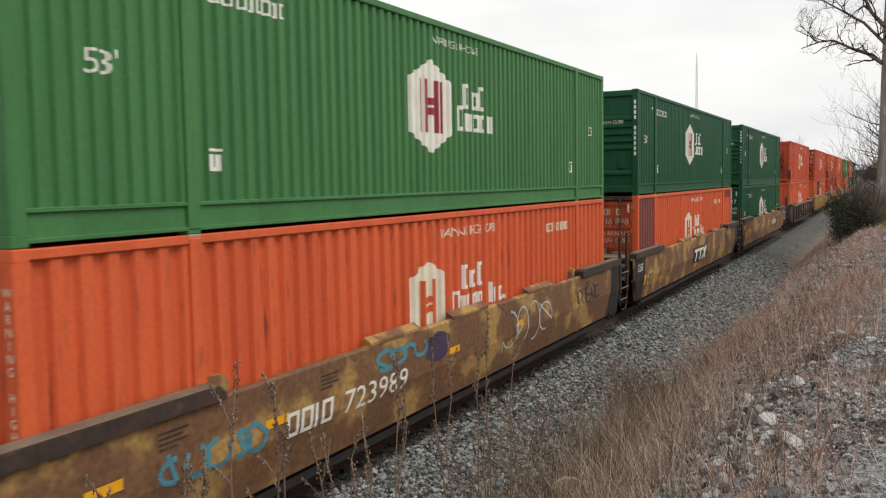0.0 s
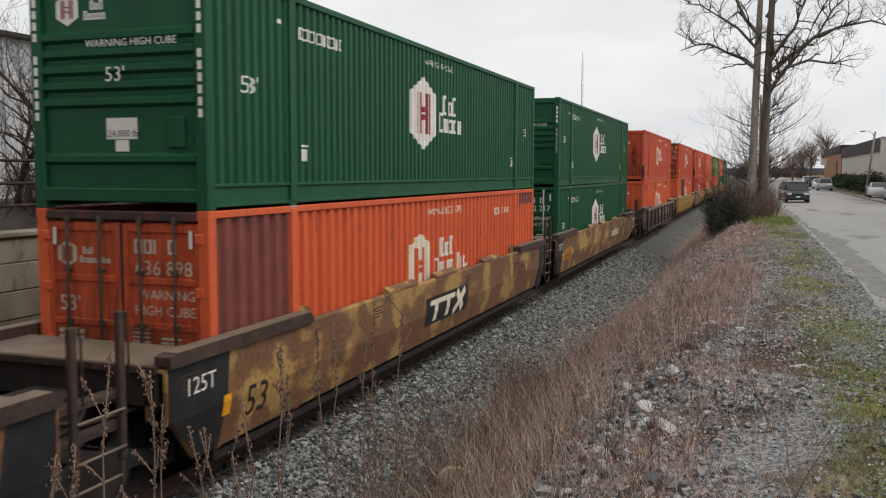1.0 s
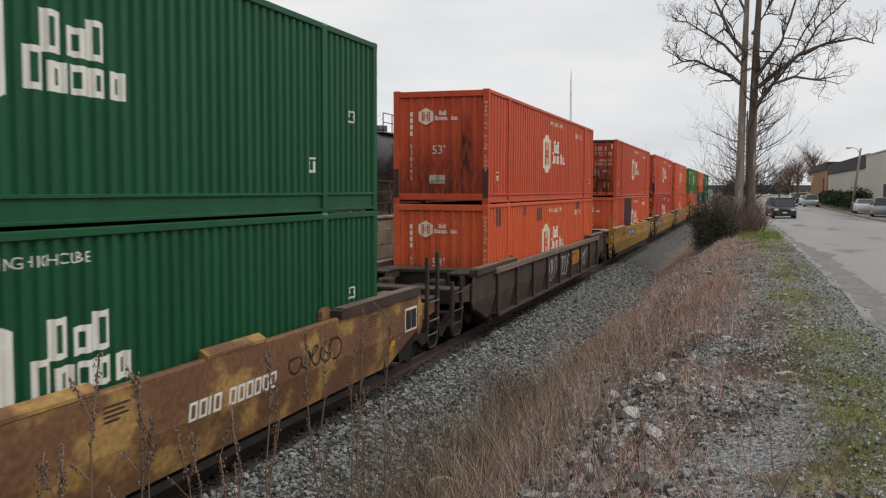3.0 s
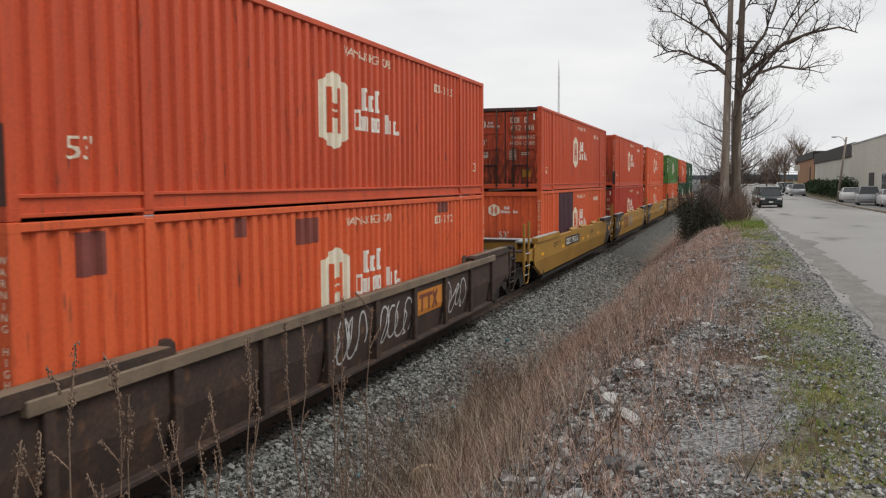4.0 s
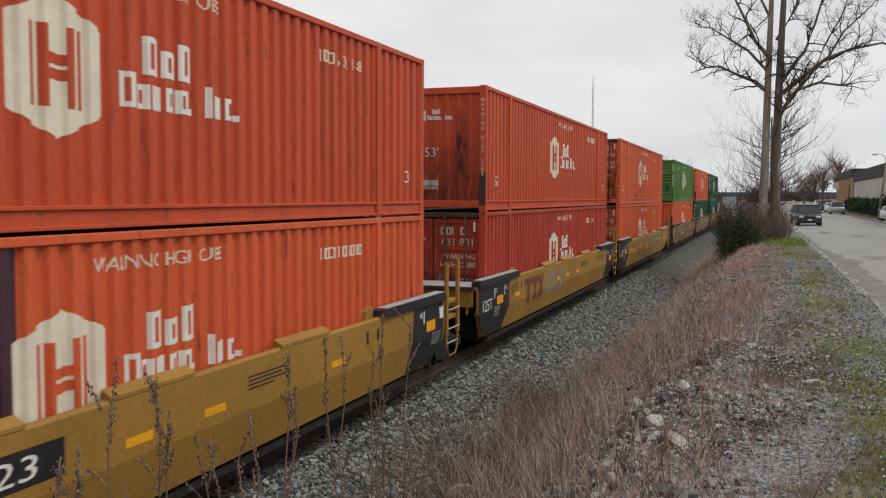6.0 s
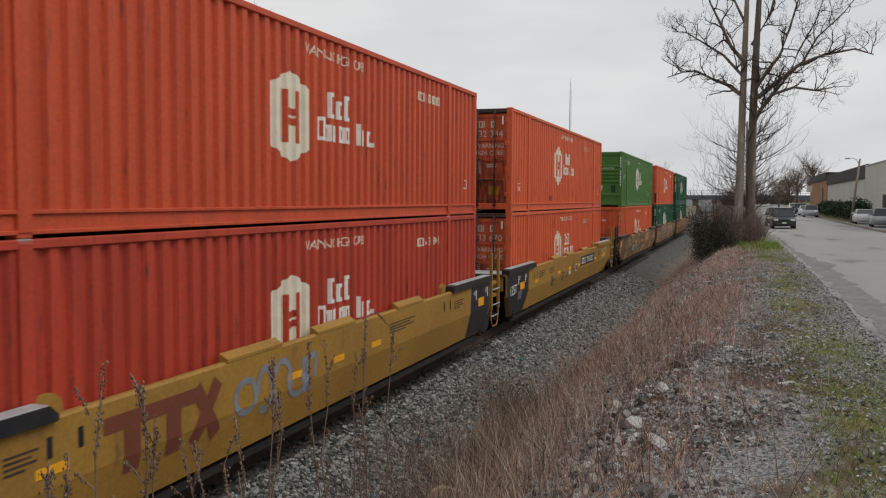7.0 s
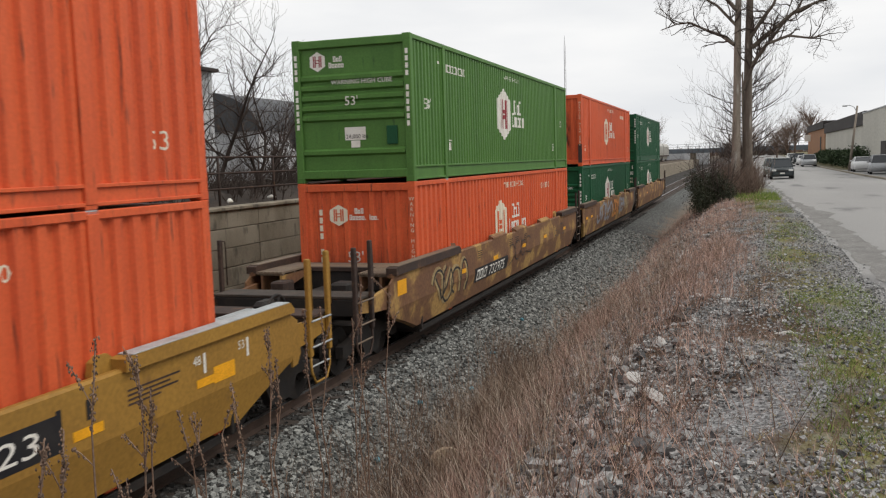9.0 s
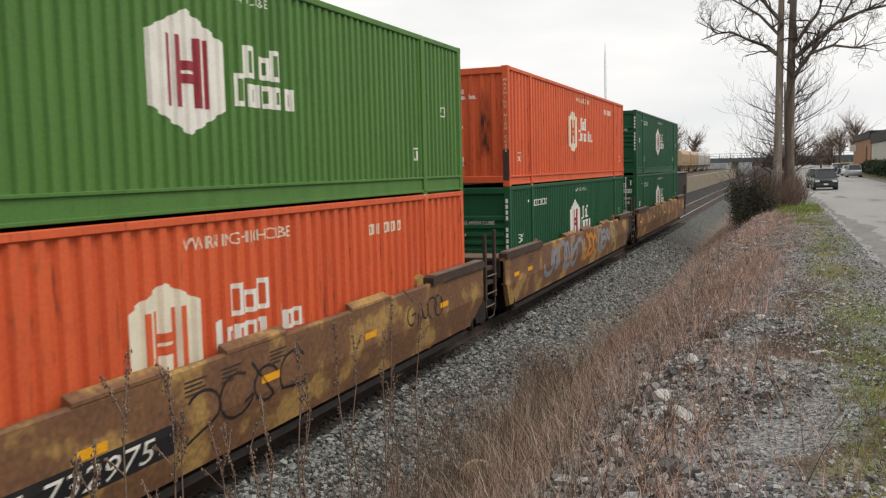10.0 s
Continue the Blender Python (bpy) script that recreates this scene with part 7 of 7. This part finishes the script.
M["ballast_stone"] = island_material("blue_grey_ballast_stone", (0.045, 0.048, 0.047), (0.33, 0.335, 0.315))
# dark shades stand for oil and for the shade under the cars
M["oily_shaded_stone"] = island_material("oily_shaded_ballast_stone", (0.016, 0.015, 0.014), (0.11, 0.105, 0.098))
M["gravel_stone"] = island_material("pale_grey_gravel_stone", (0.045, 0.045, 0.046), (0.40, 0.40, 0.39))
rs = random.Random(11)
near = lambda rg, a, b: a + (b - a) * rg.random() ** 1.7


def strewn(mid, spread, a, b, keep):
    """Places about a line along the verge, in uneven patches."""
    def place(rg):
        while True:
            x, y = rg.gauss(mid, spread), near(rg, a, b)
            if noise.noise((x * 1.1, y * 0.9, 8.2)) * 1.3 + rg.uniform(-0.5, 0.5) > keep:
                return x, y
    return place


scatter("ballast_stones", "loose blue-grey crushed ballast stones beside the track", M["ballast_stone"], rs, 26000, lambda rg: (rg.uniform(-6.25, -3.7), near(rg, 5.5, 46)), (0.035, 0.075))
scatter("ballast_stones", "ballast stones between the rails and beyond", M["oily_shaded_stone"], rs, 15000, lambda rg: (rg.uniform(-9.0, -5.9), near(rg, 6, 60)), (0.04, 0.075))
scatter("gravel", "pale limestone gravel strewn over the verge", M["gravel_stone"], rs, 34000, strewn(-0.2, 0.8, 3.2, 28, 0.02), (0.009, 0.034))
scatter("gravel", "larger pale stones along the edge of the bank", M["gravel_stone"], rs, 5200, lambda rg: (rg.gauss(-1.45, 0.5), near(rg, 4.5, 44)), (0.025, 0.085))
scatter("gravel", "pale stones tumbled down the bank among the weeds", M["gravel_stone"], rs, 17000, strewn(-2.2, 0.85, 4.0, 40, -0.25), (0.018, 0.065))
scatter("gravel", "small grey gravel bedded in the verge", M["gravel_stone"], rs, 9000, lambda rg: (rg.gauss(-0.1, 0.75), near(rg, 3.2, 22)), (0.007, 0.020))
scatter("gravel", "pale broken stones over the far bank", M["gravel_stone"], rs, 3500, lambda rg: (rg.gauss(-1.9, 0.75), rg.uniform(14, 48)), (0.04, 0.11))
scatter("gravel", "grey gravel along the ragged street edge", M["gravel_stone"], rs, 7000, lambda rg: (rg.gauss(1.45, 0.28), near(rg, 5, 34)), (0.012, 0.035))


def build_rock(x, y, size, mat, label, seed, sink=0.25):
    rg = random.Random(seed)
    bm = bmesh.new()
    bmesh.ops.create_icosphere(bm, subdivisions=3, radius=1.0)
    off = Vector((seed * 3.1, seed * 1.7, 0))
    planes = [(Vector((rg.gauss(0, 1), rg.gauss(0, 1), rg.gauss(0, 1))).normalized(), rg.uniform(0.45, 0.75)) for _ in range(11)]
    for v in bm.verts:
        q = v.co.normalized()
        n1 = noise.noise(q * 1.1 + off) * 0.45 + noise.noise(q * 3.0 + off) * 0.16 + noise.noise(q * 8.0 + off) * 0.05
        q = q * (1 + n1)
        for cut, far in planes:
            over = q.dot(cut) - far
            if over > 0:
                q = q - cut * over
        v.co = Vector((q.x * size[0], q.y * size[1], q.z * size[2])) * 1.15
    me = bpy.data.meshes.new("rock")
    bm.to_mesh(me)
    bm.free()
    me.materials.append(M[mat])
    ob = new("rock", me)
    ob.matrix_basis = pose(x, y, ground_z(x, y) + size[2] * (1 - 2 * sink) * 0.6, rg.uniform(-8, 8), rg.uniform(-8, 8), rg.uniform(0, 40))
    return tagged(ob, label, "rock", "rocks on the bank")


build_rock(-3.30, 10.4, (0.36, 0.24, 0.20), "tan_stone", "tan limestone boulder among dry stems on the bank", 1)
build_rock(-0.90, 7.95, (0.09, 0.16, 0.07), "pale_stone", "pale angular limestone block on the edge of the bank", 2)
build_rock(-0.66, 7.25, (0.06, 0.36, 0.045), "pale_stone", "long flat pale stone slab on the verge", 3)
build_rock(-0.74, 5.85, (0.085, 0.07, 0.05), "tan_stone", "small cream stone on the verge", 4)
build_rock(-0.15, 11.0, (0.08, 0.08, 0.05), "pale_stone", "flat pale stone on the verge", 5)
build_rock(0.44, 9.15, (0.11, 0.05, 0.028), "pale_stone", "flat pale stone on the verge", 6)
build_rock(-0.78, 9.2, (0.09, 0.13, 0.07), "pale_stone", "grey broken stone on the edge of the bank", 7)
build_rock(-0.64, 10.5, (0.10, 0.17, 0.06), "tie", "dark broken stone on the edge of the bank", 8)
build_rock(-1.16, 7.2, (0.07, 0.22, 0.06), "pale_stone", "long pale limestone ledge on the edge of the bank", 9)
build_rock(-1.30, 6.5, (0.08, 0.11, 0.06), "pale_stone", "pale angular limestone block on the edge of the bank", 10)
build_rock(-1.65, 5.6, (0.07, 0.09, 0.05), "pale_stone", "pale limestone lump among stems on the bank", 11)
build_rock(-1.25, 9.6, (0.11, 0.16, 0.08), "pale_stone", "pale limestone lump among stems on the bank", 12)
rr = random.Random(15)
for k in range(26):
    y = 6.2 + 36 * rr.random() ** 1.6
    s = rr.uniform(0.035, 0.09)
    build_rock(-1.05 + rr.gauss(0, 0.28), y, (s, s * rr.uniform(0.8, 1.5), s * 0.65), "pale_stone" if rr.random() < 0.75 else "tan_stone", "pale limestone lump on the edge of the bank", 20 + k)


# ---- dry weeds ----
def stems(name, label, mat, rg, n, place, height, radius, lean=0.35, bend=0.25, forks=0):
    """Thin dry stems, each a bent three-sided spike."""
    vs, fs = [], []

    def spike(p, d, h, r, segs=3):
        k0 = len(vs)
        side = Vector((rg.uniform(-1, 1), rg.uniform(-1, 1), 0)).normalized()
        for i in range(segs + 1):
            f = i / segs
            c = p + d * (h * f) + side * (bend * h * f * f)
            w = r * (1 - 0.8 * f)
            if i < segs:
                vs.extend([(c.x + w, c.y, c.z), (c.x - 0.5 * w, c.y + 0.87 * w, c.z), (c.x - 0.5 * w, c.y - 0.87 * w, c.z)])
            else:
                vs.append(tuple(c))
        for i in range(segs - 1):
            a = k0 + 3 * i
            fs.extend([(a, a + 1, a + 4, a + 3), (a + 1, a + 2, a + 5, a + 4), (a + 2, a, a + 3, a + 5)])
        a = k0 + 3 * (segs - 1)
        fs.extend([(a, a + 1, a + 3), (a + 1, a + 2, a + 3), (a + 2, a, a + 3)])

    for _ in range(n):
        x, y = place(rg)
        d = Vector((rg.gauss(0, lean), rg.gauss(0, lean), 1)).normalized()
        h = rg.uniform(*height)
        p = Vector((x, y, ground_z(x, y) - 0.02))
        r = rg.uniform(0.7, 1.3) * radius
        spike(p, d, h, r)
        for _ in range(forks):
            f = rg.uniform(0.35, 0.8)
            spike(p + d * (h * f), (d + Vector((rg.gauss(0, 0.5), rg.gauss(0, 0.5), 0.2))).normalized(), h * (1 - f) * rg.uniform(0.6, 1.1), r * 0.6, 2)
    me = bpy.data.meshes.new(name)
    me.from_pydata([tuple(v) for v in vs], [], fs)
    me.materials.append(M[mat])
    return tagged(new(name, me), label, "dry weeds", kind="stuff")


M["stem_red"] = island_material("reddish_dry_stems", (0.13, 0.072, 0.058), (0.58, 0.40, 0.32))
M["straw"] = island_material("bleached_straw", (0.22, 0.17, 0.125), (0.48, 0.41, 0.33))
M["stem_dark"] = island_material("dark_seed_stems", (0.05, 0.033, 0.024), (0.27, 0.185, 0.135))
M["grass"] = island_material("new_grass_blades", (0.06, 0.10, 0.014), (0.18, 0.23, 0.05))
M["litter"] = island_material("brown_plant_litter", (0.04, 0.025, 0.018), (0.15, 0.095, 0.06))
M["dry_grass"] = island_material("dry_grass_blades", (0.16, 0.12, 0.06), (0.36, 0.29, 0.16))
rw = random.Random(21)


def clumpy(x0, x1, y0, y1, power, scale, keep):
    """Places in drifts: where the noise is high."""
    def place(rg):
        while True:
            x, y = rg.uniform(x0, x1), y0 + (y1 - y0) * rg.random() ** power
            if noise.noise((x * scale, y * scale * 0.7, 5.5)) + rg.uniform(-0.5, 0.5) > keep:
                return x, y
    return place


def drift(mid, spread, y0, y1, power):
    """Places strewn about a line along the bank, in patches."""
    def place(rg):
        while True:
            x, y = rg.gauss(mid, spread), y0 + (y1 - y0) * rg.random() ** power
            if -5.2 < x < 0.9 and noise.noise((x * 1.1, y * 0.8, 5.5)) + rg.uniform(-0.6, 0.6) > 0.0:
                return x, y
    return place


stems("dry_stems", "drifts of reddish brown dry weed stems on the bank", "stem_red", rw, 4000, drift(-2.7, 0.75, 4.0, 24, 1.25), (0.14, 0.56), 0.0032, 0.42, 0.20, 4)
stems("dry_stems", "reddish dry weed stems thinning along the far bank", "stem_red", rw, 3000, drift(-2.6, 0.8, 16, 60, 1.2), (0.10, 0.42), 0.005, 0.34, 0.25, 2)
stems("dry_stems", "bleached straw stems scattered on the bank", "straw", rw, 1500, clumpy(-4.6, -1.0, 4.0, 26, 1.5, 1.1, 0.0), (0.3, 0.85), 0.0036, 0.45, 0.4, 1)
stems("dry_stems", "grey-brown weed stems at the foot of the ballast", "stem_dark", rw, 3400, drift(-4.0, 0.6, 4.2, 18, 1.3), (0.35, 1.0), 0.0042, 0.25, 0.2, 2)
stems("dry_stems", "short brown weeds on the stony verge", "stem_red", rw, 5200, drift(-0.7, 0.6, 3.4, 40, 1.5), (0.05, 0.34), 0.0032, 0.5, 0.3, 2)
stems("dry_stems", "reddish weeds spreading over the crest of the bank", "stem_red", rw, 1500, drift(-0.6, 0.4, 10.5, 36, 1.2), (0.10, 0.42), 0.0045, 0.35, 0.25, 3)
stems("dry_stems", "dark upright twigs along the edge of the bank", "stem_dark", rw, 420, drift(-1.3, 0.8, 4.6, 18, 1.3), (0.25, 0.75), 0.0042, 0.22, 0.2, 4)
stems("dry_stems", "dark brown dead weeds matted on the verge", "stem_dark", rw, 9000, clumpy(-0.9, 1.2, 3.4, 30, 1.4, 0.8, 0.1), (0.02, 0.10), 0.0035, 0.9, 0.5, 2)
stems("dry_stems", "long pale arching weed stems leaning over the ballast", "straw", rw, 750, drift(-3.5, 0.6, 3.8, 14, 1.2), (0.4, 1.0), 0.0036, 0.45, 0.65, 3)
stems("grass", "tufts of fresh green grass on the verge", "grass", rw, 15000, clumpy(0.45, 1.45, 3.6, 40, 1.4, 0.55, 0.12), (0.03, 0.11), 0.004, 0.7, 0.5)
stems("grass", "matted tawny dead grass on the verge", "dry_grass", rw, 13000, clumpy(0.0, 1.5, 3.6, 44, 1.4, 0.7, 0.05), (0.02, 0.09), 0.004, 0.9, 0.6)
stems("dry_stems", "dark brown leaf and stem litter lying on the verge", "litter", rw, 7000, clumpy(-0.8, 1.3, 3.4, 26, 1.5, 0.6, 0.2), (0.02, 0.07), 0.006, 1.6, 0.7)
stems("grass", "green growth at the foot of the tree", "grass", rw, 1100, clumpy(-0.2, 1.5, 36, 44, 1.0, 0.5, -0.2), (0.1, 0.35), 0.012, 0.6, 0.5)


def seed_stalk(x, y, tip, seed):
    """A tall dead weed: a crooked stem with side stems and clusters of dark seed heads."""
    rg = random.Random(seed)
    t = thing("seed_stalk", "tall dead weed stalk with dark clustered seed heads", "weed", "tall dead weeds")
    z = ground_z(x, y) - 0.03
    h = tip - z
    pts = [Vector((x, y, z))]
    for k in range(1, 7):
        pts.append(Vector((x + rg.gauss(0, 0.02) * k * 0.4, y + rg.gauss(0, 0.02) * k * 0.4, z + h * k / 6)))
    s = Mesh()
    s.tube(pts, [0.009, 0.0085, 0.008, 0.007, 0.006, 0.005, 0.004], 6)
    part("stem", s, M["stem_dark"], t)
    hd = Mesh()

    def head(p, d, ln):
        for _ in range(int(ln * 170)):
            q = p + d * (ln * rg.random()) + Vector((rg.gauss(0, 0.009), rg.gauss(0, 0.009), 0))
            r = rg.uniform(0.004, 0.009)
            hd.add([(q.x + r, q.y, q.z), (q.x, q.y + r, q.z), (q.x - r, q.y, q.z), (q.x, q.y - r, q.z), (q.x, q.y, q.z + 1.5 * r), (q.x, q.y, q.z - 1.5 * r)], [(0, 1, 4), (1, 2, 4), (2, 3, 4), (3, 0, 4), (1, 0, 5), (2, 1, 5), (3, 2, 5), (0, 3, 5)])
    head(pts[5], (pts[6] - pts[5]).normalized(), h / 6 * 1.05)
    br = Mesh()
    for _ in range(rg.randint(3, 6)):
        i = rg.randint(3, 5)
        d = Vector((rg.gauss(0, 0.4), rg.gauss(0, 0.4), 1)).normalized()
        ln = rg.uniform(0.12, 0.30)
        p = pts[i].lerp(pts[i + 1], rg.random())
        br.tube([p, p + d * ln * 0.6 + Vector((0, 0, 0.01)), p + d * ln], [0.004, 0.0035, 0.002], 4)
        head(p + d * ln * 0.35, d, ln * 0.6)
    part("side_stem", br, M["stem_dark"], t)
    tagged(part("seed_head", hd, M["stem_dark"], t, "dark seed heads"), kind="stuff")


STALKS = [(-3.3, 3.85, 2.72), (-3.3, 4.15, 2.56), (-3.25, 3.55, 2.33), (-3.3, 4.35, 2.34), (-3.3, 5.65, 2.45), (-3.3, 6.45, 2.37), (-3.3, 7.4, 2.53), (-3.35, 8.1, 2.33), (-3.2, 3.3, 2.35), (-3.45, 6.0, 2.15), (-3.1, 5.0, 2.1), (-3.5, 7.0, 2.2), (-3.0, 4.6, 2.0), (-3.4, 4.9, 2.05), (-3.0, 6.7, 1.9), (-3.6, 7.8, 2.0), (-3.15, 3.9, 2.0), (-3.5, 3.2, 2.1), (-2.9, 3.5, 1.9), (-3.6, 5.3, 1.9)]
for k, (x, y, tip) in enumerate(STALKS):
    seed_stalk(x, y, tip, 300 + k)

# scraps of blue litter on the ballast
for k, (x, y) in enumerate(((-4.9, 17.5), (-5.0, 13.4), (-4.7, 10.9), (-5.1, 21.0), (-4.6, 15.0))):
    l = Mesh()
    l.tube([(-0.05, 0, 0.03), (0.0, 0.02, 0.045), (0.07, 0, 0.03)], [0.02, 0.045, 0.02], 6)
    thing("litter", "crumpled blue plastic scrap on the ballast", "litter", "blue scraps", "", pose(x, y, ground_z(x, y) + 0.01, 0, 0, 50 * k), l, M["blue_spray"])


# ---- what moves: the train runs towards the camera, its wheels turn ----
def run(t):
    return 15.2315 * t + 0.01375 * (t - 5.0) ** 2


def motions():
    seconds = [0.5 * k for k in range(21)]
    for car, y in CARS:
        walk(car, [(t, pose(TRACK_X, y - run(t), 0)) for t in seconds])
    for box, y, z in BOXES:
        walk(box, [(t, pose(TRACK_X, y - run(t), z)) for t in seconds])
    spin = [k / FPS for k in range(10 * FPS + 1)]
    for w in WHEELS:
        m = w.matrix_basis.copy()
        walk(w, [(t, m @ pose(0, 0, 0, math.degrees(run(t) / 0.42))) for t in spin])


motions()
